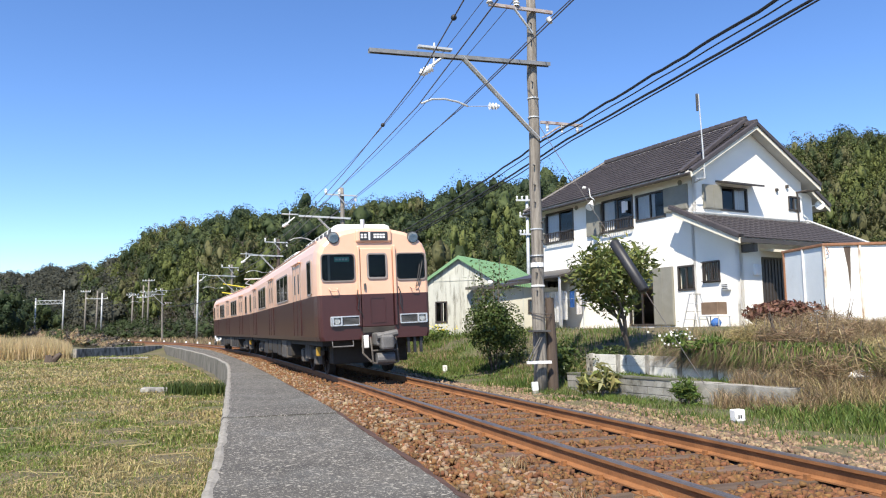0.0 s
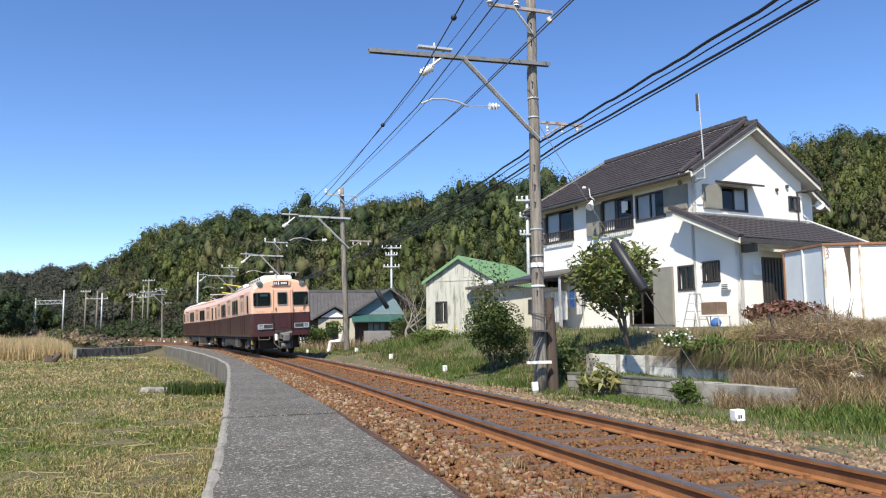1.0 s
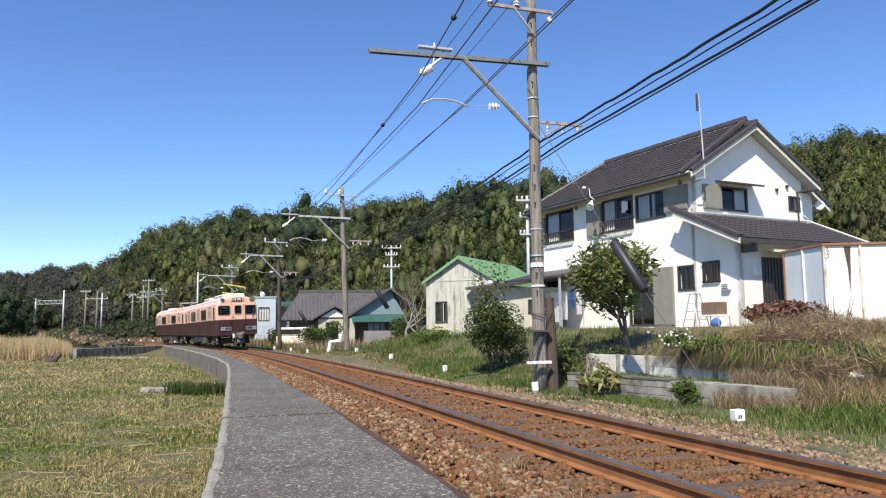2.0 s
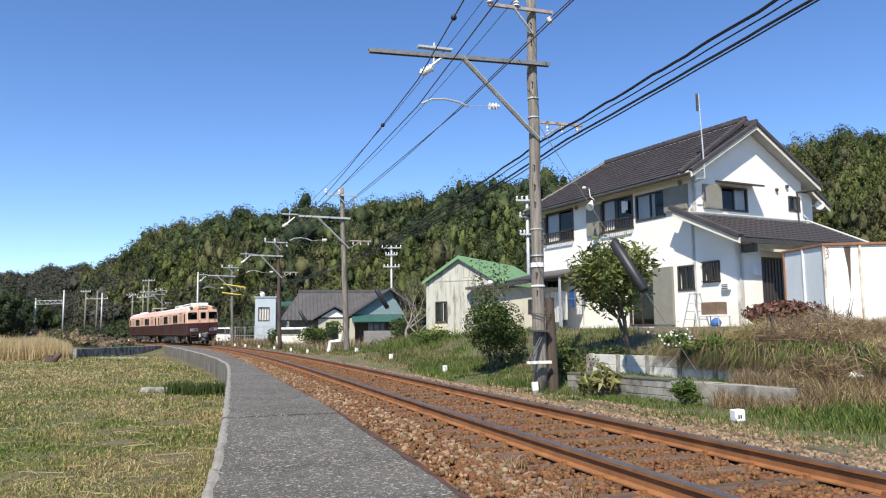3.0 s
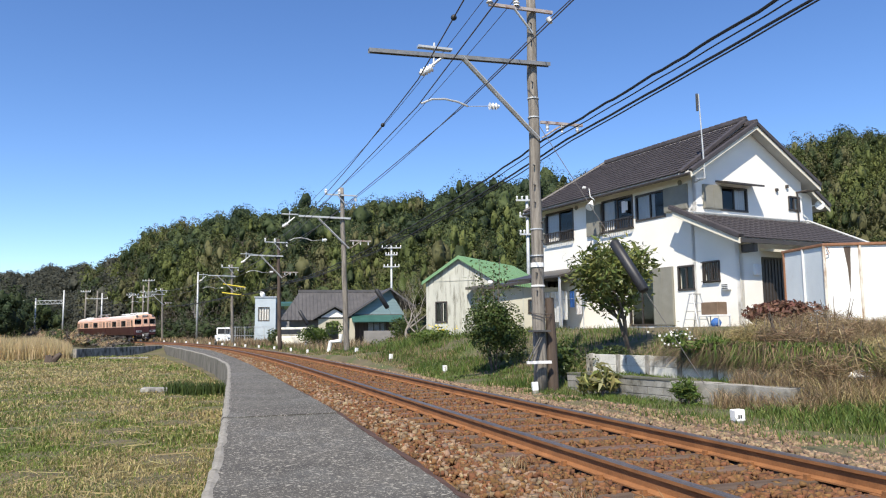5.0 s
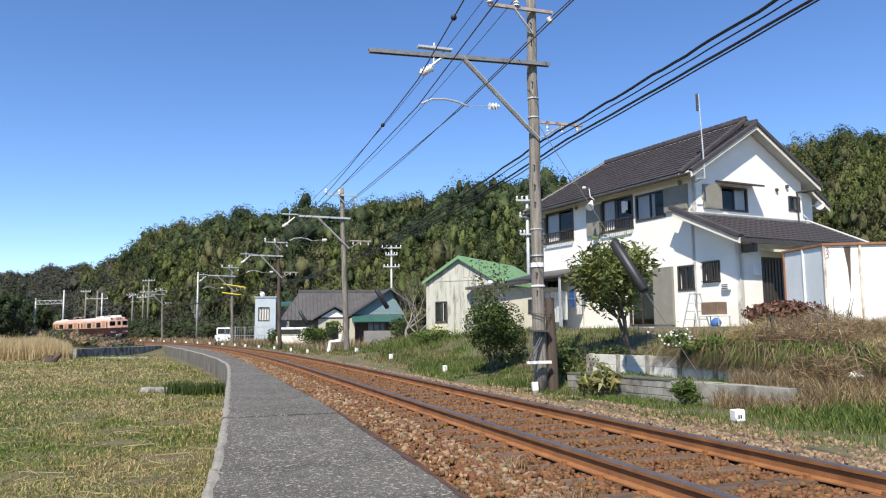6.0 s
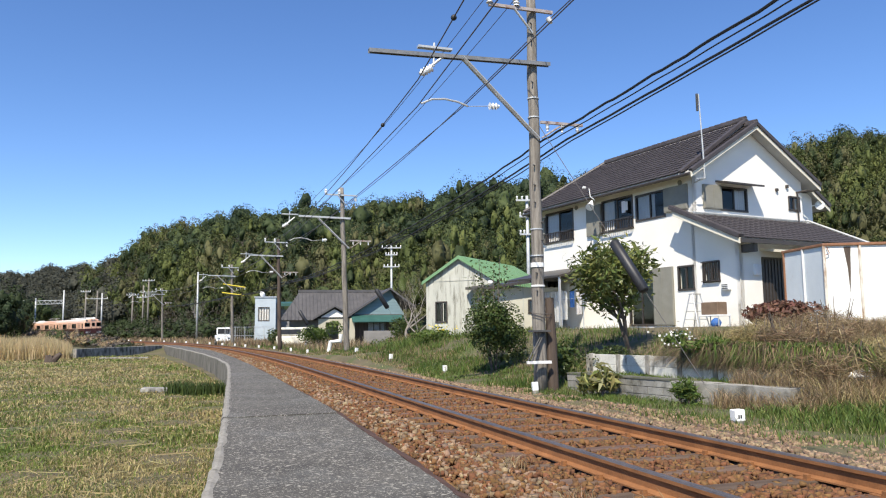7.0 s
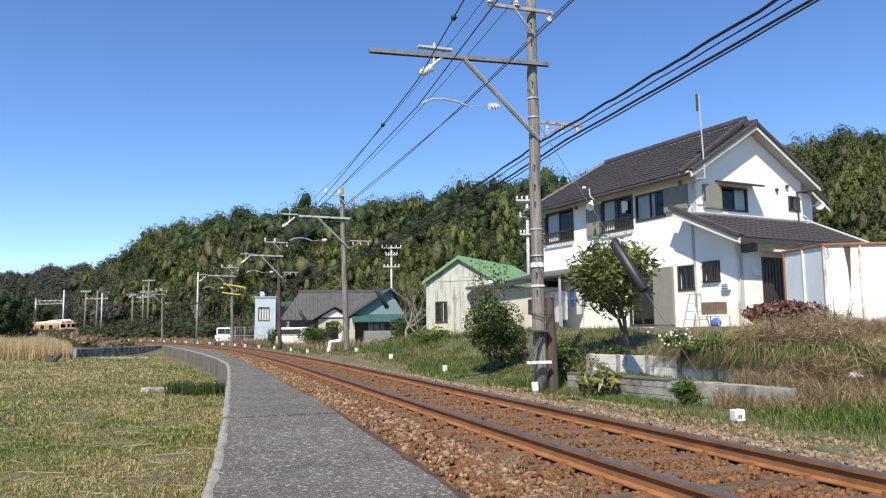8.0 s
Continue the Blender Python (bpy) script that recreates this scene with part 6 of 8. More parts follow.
        bm = bmesh.new()
        box(bm, -0.44, 0.13, -0.32, -0.24, 0.30, 0.36)
        part("step_plate", bm, M["white_paint"], p)
        for x0, x1 in ((-0.42, 0.0), (-0.33, 0.04)):
            bm = bmesh.new()
            rod(bm, (x0, -0.26, 0.35), (x1, -0.2, 1.0), 0.018, seg=6)
            part("strut", bm, M["steel_dark"], p)
        bm = bmesh.new()
        for z in (1.35, 1.42):
            tube(bm, [(0.06 + 0.24 * math.cos(a), -0.02 + 0.2 * math.sin(a), z + 0.04 * math.sin(a)) for a in np.linspace(0, 6.28, 17)], 0.008, seg=5)
        part("lashing", bm, M["wire"], p)
    return p


POLES = [(13.0, 3.37, -0.5, 9.3, -0.02, -0.56, 7.15, 8.42, 5.37), (34.0, 3.48, -0.45, 8.15, -0.3, 1.05, 6.6, 7.75, 5.1),
         (50.0, 2.98, -0.4, 7.45, -0.2, 0.75, 6.25, 7.2, 4.75), (70.5, 3.4, -0.4, 7.4, -0.2, 1.0, 6.3, 7.1, 4.85), (112.0, 5.0, -0.4, 7.4, -0.2, 2.4, 6.55, 7.1, 5.0)]
for k, (s, lat, zb, zt, lean, lb, bz, tz, brz) in enumerate(POLES):
    wood_pole(s, lat, zb, zt, lean, lb, bz, tz, brz, r=0.155 if k == 0 else 0.15, fine=k == 0, dark=k == 2)


def plain_pole(x, y, z0, z1, arms=(), r=0.13, mat="wood_pole", label="plain grey utility pole with cross arms"):
    p = empty("utility_pole", pose(x, y, 0))
    tagged(p, label, "pole", "utility poles")
    bm = bmesh.new()
    tube(bm, [(0, 0, z0), (0, 0, z1)], [r, r * 0.7], seg=10)
    part("shaft", bm, M[mat], p, smooth=True)
    for z, w in arms:
        bm = bmesh.new()
        box(bm, -w, w, -0.22, -0.14, z - 0.05, z + 0.05)
        part("cross_arm", bm, M["galv"], p)
        for q in (-0.9, -0.45, 0.5, 0.95):
            bm = bmesh.new()
            insulator(bm, (q * w, -0.18, z + 0.05), (0, 0, 1), 0.08, 3)
            part("insulator", bm, M["porcelain"], p)
    return p


p5 = on_track(93, 4.65)
plain_pole(p5.x, p5.y, -0.4, 8.4, mat="galv", label="tall pale concrete pole beside the line")
plain_pole(-5.2, 75, -0.5, 9.6, [(9.3, 1.0), (8.6, 0.6), (7.4, 0.8)], mat="galv")
plain_pole(5.2, 45.5, 0.2, 9.2, [(8.9, 0.7), (7.9, 0.5), (6.8, 0.5)], mat="galv")
for x, y, z0, z1, arms in ((-61.8, 149, -0.4, 8.9, [(8.6, 1.2)]), (-57.5, 146, 0, 11.6, [(11.2, 1.2), (9.0, 1.6), (8.2, 1.2)]), (-58.9, 147, 0, 10.4, [(8.0, 1.2)]), (-71.6, 150, -0.4, 9.8, [(9.4, 1.0)]),
                          (-69.3, 150, -0.4, 9.6, [(8.0, 2.2)]), (-68.8, 151, -0.4, 9.2, []), (-76.0, 150, -0.4, 9.8, []), (-81.6, 150, -0.4, 8.2, []), (-84.0, 150, -0.4, 7.9, [])):
    plain_pole(x, y, z0, z1, arms, r=0.2, mat="galv" if not arms or x < -75 else "wood_pole")
# lattice beam between two masts
bm = bmesh.new()
for z in (7.0, 7.7):
    rod(bm, (-81.6, 150, z), (-76, 150, z + 0.1), 0.06, seg=6)
for k in range(10):
    x = -81.6 + k * 0.56
    rod(bm, (x, 150, 7.0 + (k % 2) * 0.7), (x + 0.56, 150, 7.7 - (k % 2) * 0.7), 0.05, seg=5)
beam = link("lattice_beam", bm, M["galv"])
tagged(beam, "grey lattice beam between two far masts", "gantry")


for a, b in (((-20.6, 70.0, 5.55), (-18.7, 70.6, 5.25)), ((-20.7, 70.0, 4.75), (-18.8, 70.6, 4.5))):
    bm = bmesh.new()
    rod(bm, a, b, 0.05, seg=6)
    tagged(link("cable_guard", bm, M["flower_yellow"]), "yellow insulating sleeve on an overhead cable", "cable guard")


# wires: knots of (s, lateral, z), sagging between
def wire(name, knots, r, sag, label, mat="wire", seg=5, wave=0.0):
    pts = []
    n = 90 if wave else 12
    for (s0, l0, z0), (s1, l1, z1) in zip(knots[:-1], knots[1:]):
        a, b = on_track(s0, l0, z0), on_track(s1, l1, z1)
        for k in range(n):
            f = k / n
            p = a.lerp(b, f)
            p.z -= 4 * sag * f * (1 - f) * min(1.0, (b - a).length / 25)
            if wave:
                q = f * (b - a).length
                p += Vector((0.4, 0, 1)) * wave * (math.sin(q * 3.4) + 0.5 * math.sin(q * 7.9 + 1))
            pts.append(p)
    pts.append(on_track(*knots[-1]))
    bm = bmesh.new()
    tube(bm, pts, r, seg=seg)
    tagged(link(name, bm, M[mat]), label, "wire", "wires along the line")


wire("messenger_wire", [(-18, -2.84, 7.3), (13, 0.58, 6.54), (34, 0.85, 6.1), (50, 0.8, 5.85), (70.5, 1.0, 5.9), (92, 1.2, 6.0), (112, 2.4, 6.1), (150, 2, 6.2)], 0.013, 0.22, "thin dark messenger wire above the track")
wire("contact_wire", [(-18, -1.88, 6.0), (13, 0.56, 5.93), (34, 0.6, 5.45), (50, 0.4, 5.2), (70.5, 0.5, 5.15), (92, 0.6, 5.2), (112, 1.0, 5.2), (150, 0.4, 5.2)], 0.012, 0.03, "taut dark contact wire above the track")
wire("contact_wire", [(-18, 0.0, 6.3), (13, 1.66, 6.05), (34, 1.3, 5.55), (50, 1.1, 5.3), (70.5, 1.4, 5.3)], 0.012, 0.05, "taut dark contact wire above the track")
wire("feeder_wire", [(-18, 2.02, 8.6), (13, 3.76, 8.25), (34, 3.8, 7.6), (50, 3.4, 7.1), (70.5, 3.8, 7.0), (112, 5.2, 7.0)], 0.014, 0.25, "dark feeder wire on pole insulators")
for lat, z in ((2.22, 8.66), (2.90, 8.64)):
    wire("line_wire", [(-18, lat - 0.3, z + 0.2), (13, lat, z), (34, lat, z - 0.65), (50, lat - 0.35, z - 1.2), (70.5, lat + 0.05, z - 1.3)], 0.009, 0.35, "thin wire on pin insulators")
for lat, z, r, l0, z0, wv in ((3.62, 5.41, 0.024, 1.0, 5.50, 0.014), (3.78, 5.385, 0.012, 1.0, 5.40, 0.006), (4.2, 5.455, 0.024, 4.9, 7.65, 0.005), (4.35, 5.45, 0.015, 5.5, 8.05, 0.003)):
    wire("service_cable", [(-18, l0, z0), (13, lat, z), (34, lat + 0.0, z - 0.75), (50, lat - 0.6, z - 1.0), (70.5, lat - 0.3, z - 0.9), (112, lat + 1.2, z - 0.6)], r, 0.26, "black sagging service cable", "cable", 6, wv)


for x, y, z in ((0.235, 12.702, 6.537), (-1.532, 19.032, 6.377)):
    bm = bmesh.new()
    bmesh.ops.create_uvsphere(bm, u_segments=12, v_segments=8, radius=0.055, matrix=pose(x, y, z))
    tagged(link("wire_bead", bm, M["cable"], smooth=True), "small dark ball clamped on the wire", "wire clamp", "wire clamps")


def guy(top, foot, f0, f1, r=0.075):
    g = empty("guy_wire")
    tagged(g, "steel guy wire with a black protective tube", "guy wire", "guy wires")
    top, foot = Vector(top), Vector(foot)
    bm = bmesh.new()
    rod(bm, top, foot, 0.008, seg=5)
    part("wire", bm, M["wire"], g)
    bm = bmesh.new()
    a, b = top.lerp(foot, f0), top.lerp(foot, f1)
    tube(bm, [a, a.lerp(b, 0.03), a.lerp(b, 0.5), a.lerp(b, 0.97), b], [r * 0.7, r, r, r, r * 0.7], seg=12)
    part("tube", bm, M["black_tube"], g, "black tube on the wire", smooth=True)


guy((2.12, 17.0, 6.0), (4.95, 13.7, -0.4), 0.495, 0.66, 0.105)
guy((-5.3, 41.5, 5.9), (-1.6, 43.0, -0.3), 0.41, 0.58, 0.13)
guy((-11.6, 53.0, 4.8), (-8.4, 53.0, -0.4), 0.44, 0.63, 0.12)


def marker(x, y, h=0.30, w=0.10):
    z = gz(x, y)
    p = empty("marker_post", pose(x, y, z - 0.05, rnd.uniform(-4, 4), rnd.uniform(-4, 4), rnd.uniform(0, 40)))
    tagged(p, "small square trackside post painted white on top", "marker post", "trackside marker posts")
    bm = bmesh.new()
    box(bm, -w / 2, w / 2, -w / 2, w / 2, 0, h * 0.5, bevel=0.006)
    part("shaft", bm, M["concrete_wall"], p)
    bm = bmesh.new()
    box(bm, -w / 2 - 0.003, w / 2 + 0.003, -w / 2 - 0.003, w / 2 + 0.003, h * 0.5, h + 0.05, bevel=0.008)
    part("white_top", bm, M["white_post"], p, "white painted top")


marker(4.27, 11.1, 0.22, 0.15)
bm = bmesh.new()
for k in range(2):
    box(bm, -0.032 + k * 0.034, -0.012 + k * 0.034, -0.084, -0.076, 0.15, 0.20)
sg = link("number_bar", bm, M["sign_dark"])
sg.parent = bpy.data.objects["marker_post"]
marker(1.98, 16.5, 0.27, 0.12)
for k, (s, lat) in enumerate(((19.1, 3.2), (24.7, 3.02), (30.8, 3.15), (40.9, 2.87), (45.8, 2.88), (51.0, 2.8), (56.4, 2.75), (61.0, 2.6), (65.5, 2.6), (71, 2.57), (77, 2.57), (83, 2.57), (89, 2.57), (95, 2.57), (101, 2.57), (107, 2.57), (114, 2.57), (121, 2.57))):
    q = on_track(s, lat)
    marker(q.x, q.y, 0.24 + 0.005 * k, 0.10 + 0.004 * k)

# white bent pipe stand beside the second pole
bm = bmesh.new()
q = on_track(36, 3.5)
tube(bm, [(q.x - 0.55, q.y, -0.3), (q.x - 0.4, q.y, 0.5), (q.x + 0.1, q.y, 0.55), (q.x + 0.16, q.y, 0.9)], 0.11, seg=10)
tagged(link("pipe_stand", bm, M["white_post"]), "white bent pipe stand at the trackside", "pipe")


def small_vehicle(x, y, rz, truck, mat, label, cat):
    v = empty("kei_truck" if truck else "small_car", pose(x, y, gz(x, y), 0, 0, rz))
    tagged(v, label, cat)
    bm = bmesh.new()
    if truck:
        box(bm, -0.7, 0.7, -1.6, -0.5, 0.35, 1.0, bevel=0.08)
        box(bm, -0.66, 0.66, -1.45, -0.5, 1.0, 1.75, bevel=0.12)
    else:
        box(bm, -0.72, 0.72, -1.6, 1.6, 0.3, 0.95, bevel=0.12)
        box(bm, -0.65, 0.65, -1.0, 1.5, 0.95, 1.6, bevel=0.16)
    part("body", bm, M[mat], v)
    bm = bmesh.new()
    if truck:
        box(bm, -0.7, 0.7, -0.45, 1.6, 0.62, 1.0, bevel=0.02)
        part("load_bed", bm, M[mat], v)
        bm = bmesh.new()
        box(bm, -0.58, 0.58, -1.47, -1.40, 1.12, 1.62, bevel=0.02)
    else:
        box(bm, -0.56, 0.56, -1.05, -0.9, 1.05, 1.48, bevel=0.03)
        box(bm, -0.67, 0.67, -0.6, 1.2, 1.08, 1.45, bevel=0.03)
    part("windscreen", bm, M["sign_dark"], v, "dark glazing")
    for sx in (-0.66, 0.66):
        for yy in (-1.05, 1.05):
            bm = bmesh.new()
            rod(bm, (sx - 0.07, yy, 0.27), (sx + 0.07, yy, 0.27), 0.27, seg=16)
            w = part("wheel", bm, M["black_tube"], v)
            bm = bmesh.new()
            rod(bm, (sx - 0.075, yy, 0.27), (sx + 0.075, yy, 0.27), 0.15, seg=12)
            part("rim", bm, M["alu"], w)
    for sx in (-0.5, 0.5):
        bm = bmesh.new()
        box(bm, sx - 0.12, sx + 0.12, -1.63, -1.56, 0.62, 0.76, bevel=0.02)
        part("headlight", bm, M["chrome"], v)


small_vehicle(-22.6, 77.0, 20, True, "white_post", "small white flatbed truck parked by the line", "truck")
small_vehicle(-11.2, 58.0, 70, False, "eave_cream", "small cream car parked before the house", "car")

# mesh fence
bm = bmesh.new()
f = empty("mesh_fence", pose(-21.5, 74.0, -0.3, 0, 0, 35))
tagged(f, "grey pipe and mesh fence beside the line", "fence")
bm.free()
for k in range(6):
    bm = bmesh.new()
    rod(bm, (k * 1.0, 0, 0), (k * 1.0, 0, 1.9), 0.03, seg=6)
    part("post", bm, M["galv"], f)
for z in (0.2, 1.0, 1.85):
    bm = bmesh.new()
    rod(bm, (0, 0, z), (5, 0, z), 0.022, seg=6)
    part("rail", bm, M["galv"], f)
for k in range(24):
    bm = bmesh.new()
    rod(bm, (k * 0.21, 0, 0.2), (k * 0.21, 0, 1.85), 0.008, seg=4)
    part("mesh_wire", bm, M["galv"], f)


# ---- yard things before the house ----
def house_pt(x, y, z=0.0):
    return HOUSE @ Vector((x, y, z))


def stepladder():
    p = house_pt(-0.9, -0.75)
    l = empty("stepladder", pose(p.x, p.y, gz(p.x, p.y), 0, 0, 30))
    tagged(l, "folding aluminium stepladder standing open", "ladder")
    for sy in (-1, 1):
        for sx in (-1, 1):
            bm = bmesh.new()
            rod(bm, (sx * 0.28, sy * 0.34, 0), (sx * 0.18, sy * 0.06, 1.15), 0.022, seg=6)
            part("rail", bm, M["alu"], l)
        for k in range(3):
            z = 0.28 * (k + 1)
            f = z / 1.15
            bm = bmesh.new()
            box(bm, -0.27 + 0.1 * f, 0.27 - 0.1 * f, sy * (0.34 - 0.28 * f) - 0.03, sy * (0.34 - 0.28 * f) + 0.03, z - 0.012, z + 0.012)
            part("tread", bm, M["alu"], l)
    bm = bmesh.new()
    box(bm, -0.2, 0.2, -0.1, 0.1, 1.14, 1.17, bevel=0.01)
    part("top_step", bm, M["alu"], l)


stepladder()
p = house_pt(-0.95, -1.62)
b = empty("wooden_box", pose(p.x, p.y, gz(p.x, p.y), 0, 0, 26))
tagged(b, "brown wooden planter box on a white stand", "box")
bm = bmesh.new()
box(bm, -0.22, 0.22, -0.36, 0.36, 0.42, 0.84, bevel=0.02)
part("body", bm, M["brown_box"], b)
bm = bmesh.new()
box(bm, -0.26, 0.26, -0.46, 0.46, 0.37, 0.42, bevel=0.01)
part("shelf", bm, M["white_post"], b)
for sx in (-0.25, 0.25):
    for sy in (-0.42, 0.42):
        bm = bmesh.new()
        rod(bm, (sx, sy, 0), (sx, sy, 0.375), 0.02, seg=6)
        part("leg", bm, M["alu"], b)
bm = bmesh.new()
p = house_pt(-1.15, -1.85)
bmesh.ops.create_icosphere(bm, subdivisions=2, radius=0.17, matrix=pose(p.x, p.y, gz(p.x, p.y) + 0.16))
for v in bm.verts:
    v.co += noise.noise_vector(v.co * 5) * 0.06
tagged(link("blue_sack", bm, M["blue"], smooth=False), "crumpled blue plastic sack on the bank", "sack")

# washing lines and clutter beside the house
c = house_pt(-1.3, 6.4)
lr = empty("laundry_rack", pose(c.x, c.y, gz(c.x, c.y), 0, 0, 116))
tagged(lr, "metal drying rack with white washing", "laundry rack")
for x in (-1.5, 0, 1.5):
    bm = bmesh.new()
    rod(bm, (x, 0, 0), (x, 0, 1.8), 0.02, seg=6)
    part("post", bm, M["alu"], lr)
for z in (1.4, 1.75):
    bm = bmesh.new()
    rod(bm, (-1.6, 0, z), (1.6, 0, z), 0.015, seg=6)
    part("pole", bm, M["alu"], lr)
for x0, w, h, mat in ((-1.4, 0.4, 1.0, "curtain"), (-0.9, 0.35, 0.7, "blue"), (-0.4, 0.5, 1.2, "white_post"), (0.25, 0.6, 1.3, "white_post"), (0.95, 0.4, 0.9, "curtain")):
    bm = bmesh.new()
    n = 6
    for k in range(n):
        a, b2 = x0 + w * k / n, x0 + w * (k + 1) / n
        ya, yb = 0.03 * math.sin(k * 1.7), 0.03 * math.sin((k + 1) * 1.7)
        z1, z0 = 1.74, 1.74 - h
        q = [bm.verts.new(v) for v in ((a, ya, z0), (b2, yb, z0), (b2, yb, z1), (a, ya, z1))]
        bm.faces.new(q)
    bmesh.ops.solidify(bm, geom=bm.faces[:], thickness=0.01)
    part("garment", bm, M[mat], lr)
# ---- plants ----
rng = np.random.default_rng(11)


def mesh_np(name, V, quads, mat, parent=None, index=None, soft=None):
    """One mesh from arrays of vertices (n, 3) and quads (m, 4)."""
    me = bpy.data.meshes.new(name)
    me.vertices.add(len(V))
    me.vertices.foreach_set("co", np.ascontiguousarray(V, np.float32).ravel())
    m = len(quads)
    me.loops.add(m * 4)
    me.loops.foreach_set("vertex_index", np.ascontiguousarray(quads, np.int32).ravel())
    me.polygons.add(m)
    me.polygons.foreach_set("loop_start", np.arange(0, m * 4, 4, dtype=np.int32))
    me.polygons.foreach_set("loop_total", np.full(m, 4, np.int32))
    for q in (mat if isinstance(mat, (list, tuple)) else [mat]):
        me.materials.append(q)
    if index is not None:
        me.polygons.foreach_set("material_index", np.ascontiguousarray(index, np.int32))
    me.update(calc_edges=True)
    me.validate()
    if soft is not None:
        at = me.attributes.new("custom_normal", "FLOAT_VECTOR", "POINT")
        at.data.foreach_set("vector", np.ascontiguousarray(soft, np.float32).ravel())
    ob = new(name, me)
    if parent:
        ob.parent = parent
    return ob


def leaf_cards(P, size, aspect=2.0, up=0.3, droop=0.0, normals=None, loose=0.6):
    """Diamond leaves at P: length size, random turn, leaning by droop; normals make them face outwards."""
    n = len(P)
    size = np.broadcast_to(np.asarray(size, float), (n,))[:, None]
    d = rng.normal(size=(n, 3))
    d[:, 2] = d[:, 2] * 0.6 - droop
    d /= np.linalg.norm(d, axis=1, keepdims=True)
    if normals is not None:
        nm = normals + rng.normal(0, loose, (n, 3))
        nm /= np.linalg.norm(nm, axis=1, keepdims=True)
        d = d - nm * (d * nm).sum(1, keepdims=True)
        d /= np.linalg.norm(d, axis=1, keepdims=True) + 1e-9
        w = np.cross(nm, d)
    else:
        w = np.cross(d, rng.normal(size=(n, 3)) + np.array([0, 0, up]))
    w /= np.linalg.norm(w, axis=1, keepdims=True) + 1e-9
    nn = np.cross(d, w)
    a = P - d * size / 2
    c = P + d * size / 2
    bend = nn * size * 0.12
    b = P + w * size / aspect / 2 + bend
    e = P - w * size / aspect / 2 + bend
    V = np.stack([a, b, c, e], 1).reshape(-1, 3)
    return V, np.arange(4 * n).reshape(-1, 4)


def blades(X, Y, Z, height, width, lean=0.35):
    """Grass blades: two quads each, bending over."""
    n = len(X)
    az = rng.uniform(0, 2 * np.pi, n)
    tw = rng.uniform(0, 2 * np.pi, n)
    h = np.broadcast_to(height, (n,))
    w = np.broadcast_to(width, (n,))
    ln = rng.uniform(0.1, 1, n) * lean * h
    base = np.stack([X, Y, Z], 1)
    side = np.stack([np.cos(tw), np.sin(tw), 0 * tw], 1) * w[:, None] / 2
    ld = np.stack([np.cos(az), np.sin(az), 0 * az], 1)
    mid = base + ld * (ln * 0.35)[:, None] + np.stack([0 * h, 0 * h, h * 0.55], 1)
    tip = base + ld * ln[:, None] + np.stack([0 * h, 0 * h, h * (1 - 0.25 * lean)], 1)
    V = np.stack([base - side, base + side, mid + side * 0.8, mid - side * 0.8, tip + side * 0.12, tip - side * 0.12], 1).reshape(-1, 3)
    i = np.arange(n)[:, None] * 6
    q = np.concatenate([i + [0, 1, 2, 3], i + [3, 2, 4, 5]])
    return V, q


def patch(x, y, k=0.5, seed=0.0):
    """Smooth pseudo-noise from 0 to 1."""
    return 0.5 + 0.22 * np.sin(x * k + 1.3 + seed + 1.5 * np.sin(y * k * 0.7 + seed)) + 0.18 * np.sin(y * k * 1.3 - 0.7 + seed + np.cos(x * k * 1.9)) + 0.1 * np.sin((x + y) * k * 3.1 + seed)


def scatter_field(n, r0, r1, az0, az1, power=1.0):
    u = rng.random(n)
    r = (r0 ** (1 - power) + u * (r1 ** (1 - power) - r0 ** (1 - power))) ** (1 / (1 - power)) if power != 1 else r0 * (r1 / r0) ** u
    a = np.radians(rng.uniform(az0, az1, n))
    return r * np.sin(a), r * np.cos(a), r


def back_edge(y):
    return np.interp(y, [0, 3, 5, 6.25, 7.9, 10.2, 16.6, 25.7, 34.6, 51, 63], [-0.3, -1.15, -1.64, -1.93, -2.36, -3.0, -4.78, -7.5, -11.2, -18.9, -24.2])


